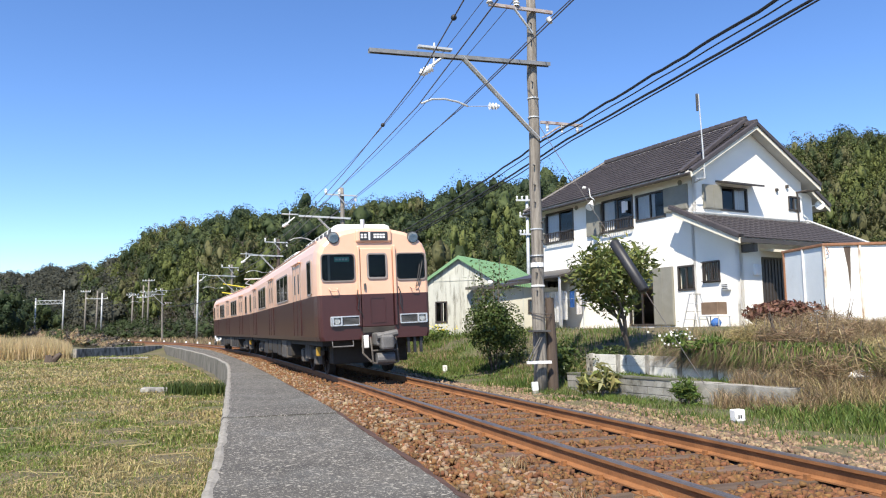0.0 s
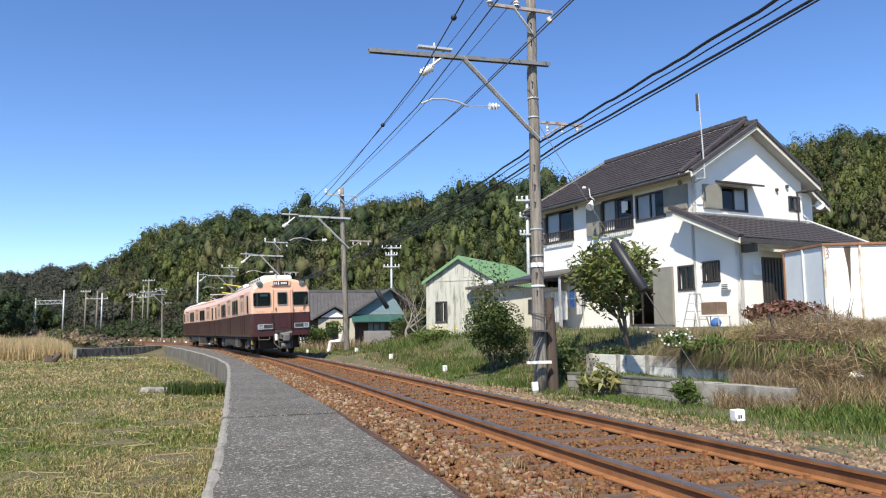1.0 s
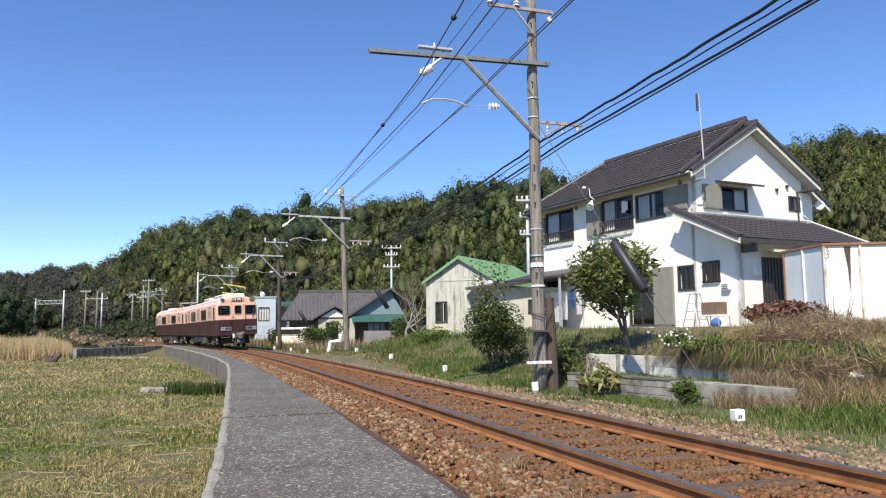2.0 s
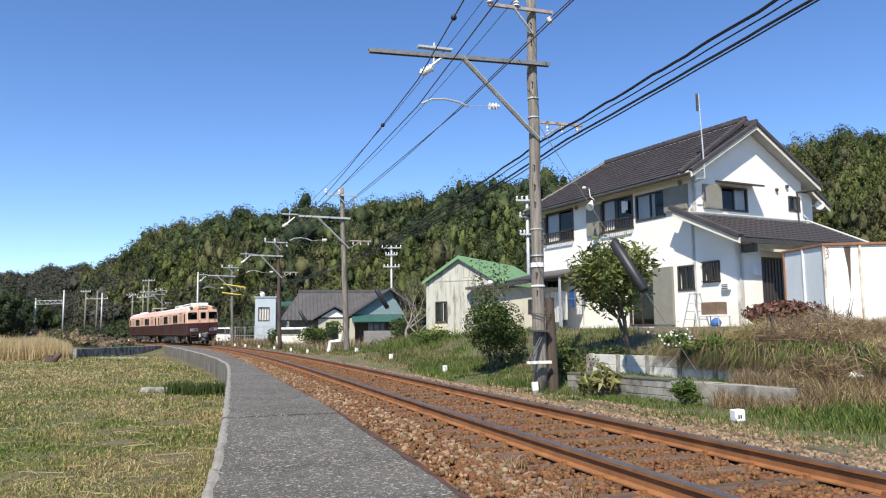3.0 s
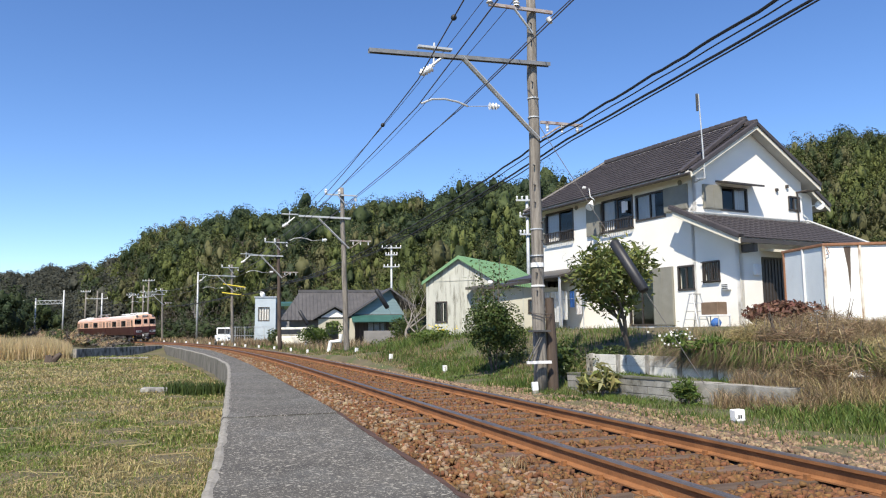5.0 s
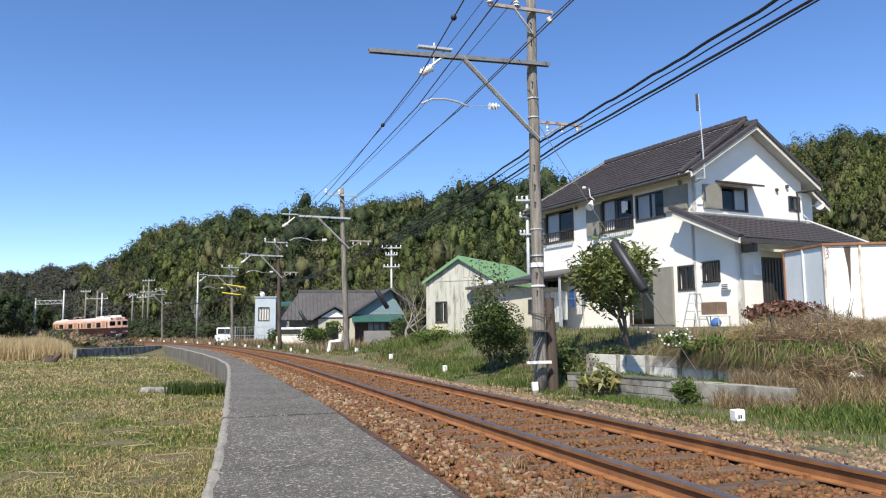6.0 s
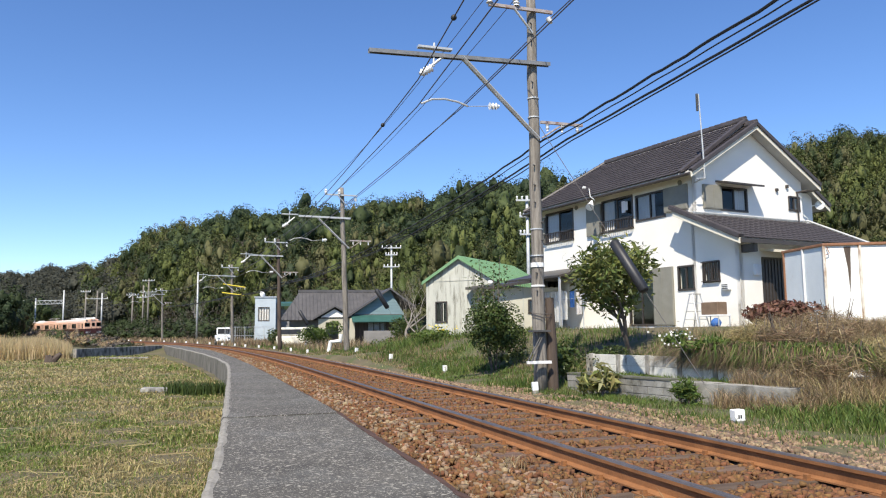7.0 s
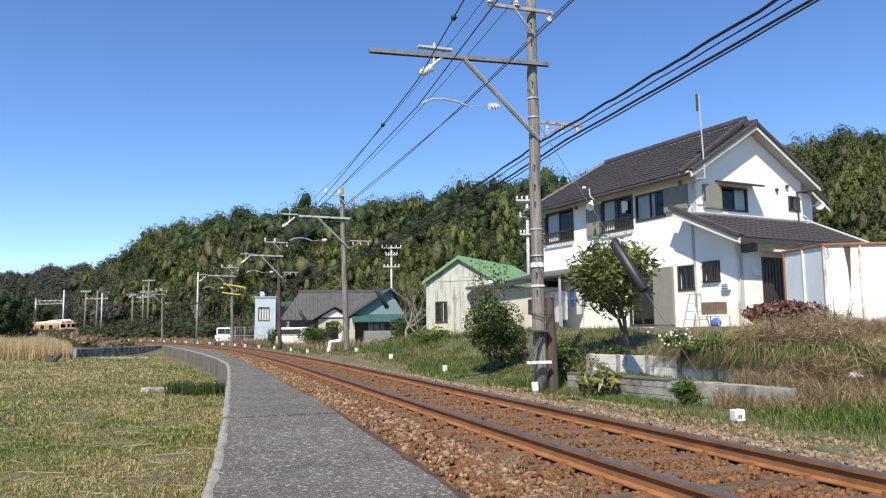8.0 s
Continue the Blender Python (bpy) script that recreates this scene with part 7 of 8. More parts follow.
def build_meadow():
    X, Y, r = scatter_field(270000, 2.2, 62, -44, -6, 0.8)
    keep = X < back_edge(Y) - 0.05
    X, Y, r = X[keep], Y[keep], r[keep]
    Z = ground_z(X, Y) - 0.01
    g = 0.2 + 0.7 * patch(X, Y, 0.55) + 0.5 * patch(X, Y, 1.6, 3) - 0.27 - 0.10 * smooth(7, 5, Y) + rng.normal(0, 0.26, len(X)) - 0.28 * smooth(14, 34, r) - 0.10 * (1 - smooth(5, 9, r))
    green = g > 0.47
    tall = 0.75 + 0.9 * patch(X, Y, 1.7, 5)
    wid = 0.0045 + 0.0011 * r
    V, q = blades(X[green], Y[green], Z[green], (rng.uniform(0.025, 0.085, green.sum()) * tall[green]) * (1 + r[green] / 60), wid[green] * 0.8, 0.9)
    tagged(mesh_np("meadow_grass", V, q, M["grass"]), "short rough green meadow grass", "grass", kind="stuff")
    dry = ~green
    V, q = blades(X[dry], Y[dry], Z[dry], (rng.uniform(0.02, 0.09, dry.sum()) * tall[dry]) * (1 + r[dry] / 60), wid[dry] * 0.8, 1.6)
    tagged(mesh_np("dry_grass", V, q, M["straw"]), "dry yellowed grass lying in the meadow", "grass", kind="stuff")
    # loose dry stalks
    n = 500
    X, Y, r = scatter_field(n, 3.6, 16, -34, -10, 0.6)
    k = X < back_edge(Y) - 0.1
    X, Y = X[k], Y[k]
    Vs, Fs = [], []
    for x, y in zip(X, Y):
        a = rng.uniform(0, np.pi)
        l = rng.uniform(0.15, 0.5)
        d = Vector((math.cos(a), math.sin(a), 0)) * l / 2
        c = Vector((x, y, gz(x, y) + rng.uniform(0.04, 0.09)))
        s = Vector((-math.sin(a), math.cos(a), 0)) * 0.0025
        t = Vector((0, 0, rng.uniform(-0.03, 0.03)))
        b = len(Vs)
        up = Vector((0, 0, 0.006))
        Vs += [c - d - s - t, c - d + s - t, c + d + s + t, c + d - s + t, c - d - t + up, c + d + t + up]
        Fs += [(b, b + 4, b + 5, b + 3), (b + 4, b + 1, b + 2, b + 5)]
    tagged(raw("dry_stalks", [tuple(v) for v in Vs], Fs, M["straw"]), "loose straw stalks lying on the meadow", "stalks", kind="stuff")
    # reed bed
    n = 26000
    az = np.radians(rng.uniform(-38, -26.3, n))
    r = rng.uniform(57, 72, n)
    X, Y = r * np.sin(az), r * np.cos(az)
    V, q = blades(X, Y, ground_z(X, Y), rng.uniform(0.7, 1.75, n) * (0.8 + 0.35 * patch(X, Y, 0.8)) * np.interp(np.degrees(az), [-27.5, -26.3], [1, 0.7]), 0.03, 0.22)
    tagged(mesh_np("reed_bed", V, q, M["reed"]), "stand of tall straw-coloured dry reeds", "reeds", kind="stuff")


build_meadow()


def clump(name, x, y, r, n, h, w, mat, label, cat, lean=0.5, z=None):
    a, rr = rng.uniform(0, 2 * np.pi, n), r * np.sqrt(rng.random(n))
    X, Y = x + rr * np.cos(a), y + rr * np.sin(a)
    V, q = blades(X, Y, ground_z(X, Y) - 0.02 if z is None else np.full(n, z), rng.uniform(0.6, 1.0, n) * h, w, lean)
    return tagged(mesh_np(name, V, q, M[mat]), label, cat)


for x, y, r in ((-6.45, 21.2, 0.36), (-6.95, 21.1, 0.36), (-7.5, 21.4, 0.34)):
    clump("bulb_clump", x, y, r, 230, 0.52, 0.030, "bush_leaf", "dark green clump of strap leaves in the meadow", "plant")
bm = bmesh.new()
box(bm, -0.42, 0.42, -0.20, 0.20, 0.0, 0.12, bevel=0.02, m=pose(-8.45, 22.3, -0.66, 3, 2, 8))
tagged(link("concrete_slab", bm, M["concrete_wall"]), "pale broken concrete slab lying in the grass", "slab")
bm = bmesh.new()
rod(bm, (-24.0, 46.0, -0.75), (-23.95, 46.0, -0.25), 0.38, 0.26, seg=10)
rod(bm, (-23.8, 46.0, -0.55), (-23.4, 46.1, -0.15), 0.24, 0.14, seg=8)
for v in bm.verts:
    v.co += noise.noise_vector(v.co * 4) * 0.12
tagged(link("tree_stump", bm, M["dark_wood"]), "dark burnt tree stump in the field", "stump")
bm = bmesh.new()
box(bm, -1.6, 1.6, -0.06, 0.06, 0, 0.09, bevel=0.01, m=pose(-21.4, 50.5, -0.62, 0, 0, 2))
tagged(link("plank", bm, M["concrete_wall"]), "long pale plank lying across the field", "plank")


def build_ballast():
    """Angular stones, thinning with distance."""
    base = np.array([(-1, -1, -1), (1, -1, -1), (1, 1, -1), (-1, 1, -1), (-1, -1, 1), (1, -1, 1), (1, 1, 1), (-1, 1, 1)], float)
    quads = np.array([(0, 3, 2, 1), (4, 5, 6, 7), (0, 1, 5, 4), (1, 2, 6, 5), (2, 3, 7, 6), (3, 0, 4, 7)])
    def stones(n, s0, s1, l0, l1, size, zoff, name, mat, label):
        u = rng.random(n)
        s = s0 + (s1 - s0) * u ** 2.2
        lat = rng.uniform(l0, l1, n)
        ph = np.abs(((s + 19.2) / 0.66 + 0.5) % 1.0 - 0.5) * 0.66
        on_sl = (ph < 0.12) & (np.abs(lat) < 1.2) & (rng.random(n) < 0.72)
        on_rail = np.abs(np.abs(lat) - 0.75) < 0.085
        k = ~(on_sl | on_rail)
        s, lat = s[k], lat[k]
        n = len(s)
        x, y, t = np.interp(s, S_ALL, X_ALL), np.interp(s, S_ALL, Y_ALL), np.interp(s, S_ALL, _th)
        x, y = x + lat * np.cos(t), y + lat * np.sin(t)
        bed = np.interp(lat, [-2.35, -2.05, -1.6, -1.2, 1.2, 1.75, 2.7, 3.3, 3.6], [-0.36, -0.34, -0.215, -0.19, -0.19, -0.22, -0.40, -0.37, -0.36])
        sz = size * rng.uniform(0.5, 1.25, n) * (1 + 0.012 * s)
        z = bed + zoff * sz + rng.uniform(-0.01, 0.015, n)
        sc = sz[:, None] * rng.uniform(0.55, 1.15, (n, 3)) / 2
        V = base[None] * (1 + rng.uniform(-0.62, 0.18, (n, 8, 3)))
        V = V * sc[:, None, :]
        a, b = rng.uniform(0, 2 * np.pi, n), rng.normal(0, 0.5, n)
        ca, sa, cb, sb = np.cos(a), np.sin(a), np.cos(b), np.sin(b)
        R = np.zeros((n, 3, 3))
        R[:, 0, 0], R[:, 0, 1], R[:, 0, 2] = ca, -sa * cb, sa * sb
        R[:, 1, 0], R[:, 1, 1], R[:, 1, 2] = sa, ca * cb, -ca * sb
        R[:, 2, 1], R[:, 2, 2] = sb, cb
        V = np.einsum("nij,nkj->nki", R, V) + np.stack([x, y, z], 1)[:, None, :]
        q = (np.arange(n)[:, None, None] * 8 + quads[None]).reshape(-1, 4)
        tagged(mesh_np(name, V.reshape(-1, 3), q, M[mat]), label, "ballast", kind="stuff")
    stones(8500, 1.1, -18, -2.2, 2.6, 0.06, 0.25, "ballast", "stone", "rust-coloured angular track ballast")
    stones(60000, 1, 75, -2.25, 1.5, 0.05, 0.25, "ballast", "stone", "rust-coloured angular track ballast")
    stones(5200, 1, 60, -2.25, -1.2, 0.06, 0.25, "ballast", "stone_grey", "paler track ballast beside the platform")
    stones(13000, -1, 60, 1.1, 3.1, 0.055, 0.25, "ballast", "stone_grey", "greyish ballast on the far shoulder")
    stones(5200, 2, 22, 2.3, 3.5, 0.06, 0.25, "ballast", "stone_grey", "stray ballast at the foot of the bank")


build_ballast()


def build_verge():
    def verge(n, s0, s1, l0, l1, h, w, mat, name, label, gap=0.0, lean=0.6):
        s = s0 + (s1 - s0) * rng.random(n) ** 1.7
        lat = rng.uniform(l0, l1, n)
        P = np.array([np.interp(s, S_ALL, X_ALL), np.interp(s, S_ALL, Y_ALL), np.interp(s, S_ALL, _th)])
        X, Y = P[0] + lat * np.cos(P[2]), P[1] + lat * np.sin(P[2])
        keep = patch(X, Y, 1.3, 2) + rng.normal(0, 0.12, n) > gap
        X, Y, s = X[keep], Y[keep], s[keep]
        hh = rng.uniform(0.4, 1, len(X)) * h * (0.5 + patch(X, Y, 0.9, 7))
        V, q = blades(X, Y, ground_z(X, Y) - 0.02, hh, w * (1 + s / 40), lean)
        tagged(mesh_np(name, V, q, M[mat]), label, "weeds", kind="stuff")
    verge(17000, 2, 60, 2.9, 4.6, 0.17, 0.010, "weed", "verge_weeds", "green weeds along the track verge", 0.5)
    verge(9000, 2, 70, 2.4, 5.0, 0.14, 0.010, "straw", "verge_straw", "dry grass mixed in the track verge", 0.5)
    verge(26000, 14, 75, 3.1, 8.5, 0.27, 0.014, "weed", "bank_weeds", "tall green weeds on the bank", 0.36)
    verge(6500, 14, 80, 3.6, 9.0, 0.32, 0.012, "dry_weed", "bank_dry_weeds", "brown dry weeds on the bank", 0.45)
    verge(15000, 11, 60, 2.75, 5.4, 0.17, 0.013, "weed", "low_verge_weeds", "low green weeds beside the ballast", 0.34)
    verge(7000, 60, 140, 3.0, 9.0, 0.8, 0.03, "dry_weed", "far_verge", "brown scrub grass beside the far line", 0.3)
    verge(9000, 36, 78, 3.5, 9.5, 0.85, 0.014, "dry_weed", "roadside_dry_weeds", "brown dead weeds before the far houses", 0.42)
    verge(7000, 26, 62, 3.4, 8.0, 0.5, 0.014, "weed", "roadside_greens", "fresh green weeds before the far houses", 0.45)
    verge(9000, 22, 62, 2.6, 4.6, 0.22, 0.012, "dry_weed", "verge_dry_weeds", "short brown weeds on the far verge", 0.3)
    verge(6000, 22, 62, 2.9, 5.0, 0.28, 0.013, "weed", "verge_greens", "short green weeds on the far verge", 0.34)
    verge(9000, 17, 42, 2.6, 4.6, 0.15, 0.016, "weed", "mid_verge_weeds", "short green weeds on the middle verge", 0.22)
    # dry slope near the cargo box
    def box_area(n, al0, al1, e0, e1, h, w, mat, name, label, lean=0.7, gap=0.0):
        al, e = rng.uniform(al0, al1, n), rng.uniform(e0, e1, n)
        X = WALL_A.x + WALL_D.x * al - WALL_D.y * e
        Y = WALL_A.y + WALL_D.y * al + WALL_D.x * e
        k = patch(X, Y, 1.6, 4) + rng.normal(0, 0.12, n) > gap
        X, Y = X[k], Y[k]
        V, q = blades(X, Y, ground_z(X, Y) - 0.03, rng.uniform(0.35, 1, len(X)) * h * (0.5 + patch(X, Y, 1.4, 9)), w, lean)
        tagged(mesh_np(name, V, q, M[mat]), label, "weeds", kind="stuff")
    box_area(19000, 3.7, 10.5, 0.2, 4.4, 0.72, 0.009, "dry_weed", "dry_slope_weeds", "dense brown dead weeds covering the slope", 0.9)
    box_area(9000, 2.0, 10.5, 4.2, 7.6, 0.34, 0.009, "dry_weed", "upper_slope_weeds", "short brown weeds at the top of the slope", 0.9)
    box_area(11000, 3.7, 10.5, 0.0, 4.6, 0.6, 0.011, "straw", "slope_straw", "pale dry stems in the slope weeds", 0.8)
    box_area(4500, 4.2, 9.0, -1.2, 1.0, 0.34, 0.018, "weed", "slope_greens", "fresh green weeds at the foot of the slope", 0.8, 0.35)
    box_area(8000, 1.4, 4.8, 1.7, 4.2, 0.7, 0.010, "dry_weed", "terrace_weeds", "brown weeds overhanging the terrace wall", 1.1)
    box_area(5000, -1.5, 3.0, 1.45, 4.6, 0.35, 0.014, "weed", "garden_weeds", "green garden weeds behind the terrace wall", 0.7, 0.4)
    box_area(3500, -1.5, 2.4, 1.6, 5.0, 0.5, 0.012, "dry_weed", "garden_dry_weeds", "dry stems in the garden bed", 0.7, 0.45)
    box_area(900, -0.4, 4.0, 0.2, 1.15, 0.22, 0.014, "weed", "ledge_weeds", "small weeds on the wall ledge", 0.8, 0.55)
    # strands that rise behind the upper wall, arch out and hang over its face
    def hanging(n, a0, a1, up, reach, drop, width, mat, name, label):
        al = rng.uniform(a0, a1, n)
        al = al + 0.10 * np.sin(al * 9.0) + rng.normal(0, 0.05, n)
        e = rng.uniform(1.28, 2.3, n)
        X = WALL_A.x + WALL_D.x * al - WALL_D.y * e
        Y = WALL_A.y + WALL_D.y * al + WALL_D.x * e
        base = np.stack([X, Y, np.maximum(ground_z(X, Y), 0.40)], 1)
        out = np.array([WALL_D.y, -WALL_D.x, 0]) + np.array([WALL_D.x, WALL_D.y, 0]) * rng.normal(0, 1.0, n)[:, None]
        rch = ((e - 1.25) + reach * rng.uniform(0.15, 1.0, n))[:, None]
        up_ = (up * rng.uniform(0.3, 1.0, n))[:, None]
        dr_ = (drop * rng.uniform(0.1, 1.0, n) * (0.75 + 0.5 * np.sin(al * 2.3) ** 2))[:, None]
        zz = np.array([0, 0, 1.0])
        p1 = base + out * rch * 0.35 + zz * up_ * 0.9
        p2 = base + out * rch * 0.8 + zz * (up_ * 0.75) + rng.normal(0, 0.05, (n, 3))
        p3 = base + out * rch * 1.05 - zz * dr_ + rng.normal(0, 0.07, (n, 3))
        sd = np.stack([np.full(n, WALL_D.x), np.full(n, WALL_D.y), np.zeros(n)], 1) * (width * rng.uniform(0.6, 1.3, n) / 2)[:, None]
        V = np.stack([base - sd, base + sd, p1 + sd, p1 - sd, p2 + sd, p2 - sd, p3 + sd * 0.25, p3 - sd * 0.25], 1).reshape(-1, 3)
        i = np.arange(n)[:, None] * 8
        q = np.concatenate([i + [0, 1, 2, 3], i + [3, 2, 4, 5], i + [5, 4, 6, 7]])
        tagged(mesh_np(name, V, q, M[mat]), label, "weeds", kind="stuff")
    hanging(5000, 1.6, 4.5, 0.34, 0.20, 0.15, 0.012, "dead_weed", "hanging_grass", "dead brown grass hanging thickly over the terrace wall")
    hanging(900, 1.7, 4.7, 0.40, 0.24, 0.22, 0.014, "dry_weed", "hanging_straw", "paler dry stems hanging over the terrace wall")
    hanging(900, 2.0, 4.6, 0.42, 0.25, 0.10, 0.018, "weed", "trailing_greens", "green leaves trailing at the terrace edge")
    box_area(3800, -1.5, 4.4, -1.1, -0.05, 0.17, 0.011, "weed", "wall_foot_greens", "green weeds along the foot of the block wall", 0.8, 0.42)
    n = 2400
    s_ = 0.4 + 14 * rng.random(n) ** 1.3
    k = 0.5 + 0.5 * np.sin(s_ * 5.1 + 2 * np.sin(s_ * 1.7))
    lat = np.interp(s_, [0, 3.1, 6, 9], [-2.40, -2.22, -2.12, -2.07]) + rng.normal(0.02, 0.05, n)
    X, Y, T = (np.interp(s_, S_ALL, a) for a in (X_ALL, Y_ALL, _th))
    V, q = blades(X + lat * np.cos(T), Y + lat * np.sin(T), np.full(n, -0.36), rng.uniform(0.12, 0.40, n) * (0.35 + 0.75 * k), 0.005, 1.0)
    tagged(mesh_np("edge_dead_grass", V, q, M["dead_weed"]), "dead grass tufts along the platform's track edge", "weeds", kind="stuff")
    box_area(3000, 3.0, 5.0, -0.3, 0.7, 0.55, 0.010, "dry_weed", "wall_end_weeds", "brown weeds crowding the end of the low wall", 0.9)


build_verge()


def limbs(bm, p, d, length, r, depth, tips, spread=0.6, up=0.25):
    """Branching limbs; collects the tips."""
    pts, rad = [Vector(p)], [r]
    q, v = Vector(p), Vector(d).normalized()
    for k in range(3):
        v = (v + Vector((rnd.gauss(0, 0.14), rnd.gauss(0, 0.14), rnd.gauss(0.03, 0.08)))).normalized()
        q = q + v * length / 3
        pts.append(q.copy())
        rad.append(r * (1 - 0.16 * (k + 1)))
    tube(bm, pts, rad, seg=6 if r > 0.02 else 4)
    if depth == 0:
        tips.append(q)
        return
    tips.append(pts[2])
    for k in range(rnd.choice((2, 3, 3))):
        a = Vector((rnd.gauss(0, spread), rnd.gauss(0, spread), rnd.uniform(-0.1, 0.5) + up))
        limbs(bm, pts[-1 if k else 2], (v + a), length * rnd.uniform(0.6, 0.85), rad[-1] * 0.7, depth - 1, tips, spread, up)


def leafy_tree(name, x, y, trunk, length, r, depth, leaf, nleaf, cloud, mat, label, cat, spread=0.6, aspect=2.6, stems=1, droop=0.2, z=None):
    base = gz(x, y) - 0.05 if z is None else z
    t = empty(name, pose(x, y, base))
    tagged(t, label, cat)
    bm = bmesh.new()
    tips = []
    for k in range(stems):
        d = Vector((rnd.gauss(0, 0.12 if stems == 1 else 0.4), rnd.gauss(0, 0.12 if stems == 1 else 0.4), 1))
        top = Vector((0, 0, trunk)) + Vector((d.x, d.y, 0)) * trunk * 0.5
        tube(bm, [(0.04 * k, 0, 0), Vector((0.04 * k, 0, 0)).lerp(top, 0.5), top], [r * 1.15, r, r * 0.85], seg=8)
        for j in range(3):
            limbs(bm, top, d * 0.6 + Vector((rnd.gauss(0, spread), rnd.gauss(0, spread), 0.5)), length, r * 0.6, depth, tips, spread)
    part("trunk", bm, M["bark"] if nleaf else M["pale_bark"], t)
    if nleaf:
        T = np.array([tuple(p) for p in tips])
        P = T[rng.integers(0, len(T), nleaf)] + rng.normal(0, cloud, (nleaf, 3))
        V, q = leaf_cards(P, rng.uniform(0.6, 1.2, nleaf) * leaf, aspect, 0.6, droop)
        mesh_np("crown", V, q, M[mat], t)
    return t


def bush(name, x, y, rx, ry, rz, n, leaf, mat, label, cat="shrub", stick=0, z=None, aspect=2.0, lobes=9, shoots=0):
    base = gz(x, y) if z is None else z
    t = empty(name, pose(x, y, base))
    tagged(t, label, cat)
    C = rng.normal(0, 0.42, (lobes, 3)) * np.array([rx, ry, rz * 0.6]) + np.array([0, 0, rz * 0.95])
    R = rng.uniform(0.35, 0.6, lobes)
    i = rng.integers(0, lobes, n)
    d = rng.normal(size=(n, 3))
    d /= np.linalg.norm(d, axis=1, keepdims=True)
    P = C[i] + d * (R[i] * rng.uniform(0.7, 1.05, n))[:, None] * np.array([rx, ry, rz])
    P[:, 2] = np.abs(P[:, 2])
    if shoots:
        for k in range(shoots):
            a = rng.uniform(0, 6.28)
            q0 = np.array([rx * 0.3 * np.cos(a), ry * 0.3 * np.sin(a), rz * 0.8])
            q1 = np.array([rx * rng.uniform(0.3, 0.9) * np.cos(a), ry * 0.6 * np.sin(a), rz * rng.uniform(1.9, 2.7)])
            f = rng.random(26)[:, None]
            P = np.concatenate([P, q0 + (q1 - q0) * f + rng.normal(0, 0.07, (26, 3))])
            d = np.concatenate([d, rng.normal(size=(26, 3))])
    n = len(P)
    V, q = leaf_cards(P, rng.uniform(0.6, 1.3, n) * leaf, aspect, 0.5, 0.0, d if aspect < 6 else None, 0.7)
    mesh_np("foliage", V, q, M[mat], t)
    bm = bmesh.new()
    for k in range(max(stick, 5)):
        a = rnd.uniform(0, 6.28)
        h = rz * (rnd.uniform(1.5, 2.6) if k < stick else rnd.uniform(0.8, 1.4))
        tube(bm, [(0.1 * math.cos(a), 0.1 * math.sin(a), 0), (rx * 0.4 * math.cos(a), ry * 0.4 * math.sin(a), h * 0.6), (rx * 0.55 * math.cos(a), ry * 0.55 * math.sin(a), h)], [0.02, 0.012, 0.005], seg=5)
    tagged(part("stems", bm, M["bark"], t), kind="stuff")
    return t


leafy_tree("loquat_tree", 4.75, 19.6, 0.95, 0.80, 0.05, 2, 0.29, 3300, 0.17, "leaf", "evergreen garden tree with long glossy leaves", "tree", 0.66, 4.2, 4, 0.5)
bush("dark_bush", 1.45, 21.6, 0.92, 0.92, 1.28, 7500, 0.10, "bush_leaf", "dense dark green bush with upright shoots", stick=9, shoots=22, lobes=14)
bush("spotted_shrub", 3.15, 15.6, 0.36, 0.34, 0.36, 230, 0.30, "aucuba", "yellow-green spotted shrub with long leaves by the wall", aspect=4.6)
bush("garden_hedge", 3.9, 18.6, 0.9, 0.6, 0.33, 1300, 0.09, "bush_leaf", "low dark garden hedge behind the terrace")
bush("pole_shrub", 2.75, 18.2, 0.45, 0.5, 0.6, 900, 0.12, "bush_leaf", "dark shrub behind the pole foot")
bush("verge_shrub", -0.6, 30.5, 1.0, 0.8, 0.35, 900, 0.12, "weed", "low green verge shrub")
bush("round_bush", -9.0, 54.0, 1.4, 1.1, 1.05, 3200, 0.16, "weed", "yellow-green rounded bush before the house")
bush("verge_bush", -3.2, 44.0, 0.9, 0.8, 0.5, 700, 0.16, "weed", "green bush on the verge")
bush("teal_house_bush", -2.9, 54.0, 1.0, 1.0, 1.4, 3000, 0.15, "bush_leaf", "olive-green bush beside the blue gable")
bush("garden_pine", -13.4, 62.5, 1.0, 0.8, 0.9, 1300, 0.2, "bush_leaf", "clipped dark garden tree before the house", "tree")
leafy_tree("bare_tree", -2.6, 52.0, 1.3, 1.65, 0.11, 5, 0.1, 0, 0, "bare", "leafless grey tree with fine branches", "tree", 0.6)
leafy_tree("bare_tree", -1.7, 49.0, 1.0, 1.3, 0.09, 5, 0.1, 0, 0, "bare", "leafless grey tree with fine branches", "tree", 0.6)
leafy_tree("bare_tree", -41.0, 126.0, 2.0, 2.2, 0.16, 3, 0.1, 0, 0, "bare", "leafless grey tree at the foot of the wood", "tree", 0.7)
leafy_tree("bare_tree", -38.0, 122.0, 2.0, 2.0, 0.16, 3, 0.1, 0, 0, "bare", "leafless grey tree at the foot of the wood", "tree", 0.7)
bush("reddish_shrub", 8.35, 18.6, 0.95, 0.5, 0.42, 1500, 0.16, "red_weed", "low reddish-brown dry shrub by the entrance", aspect=2.5)
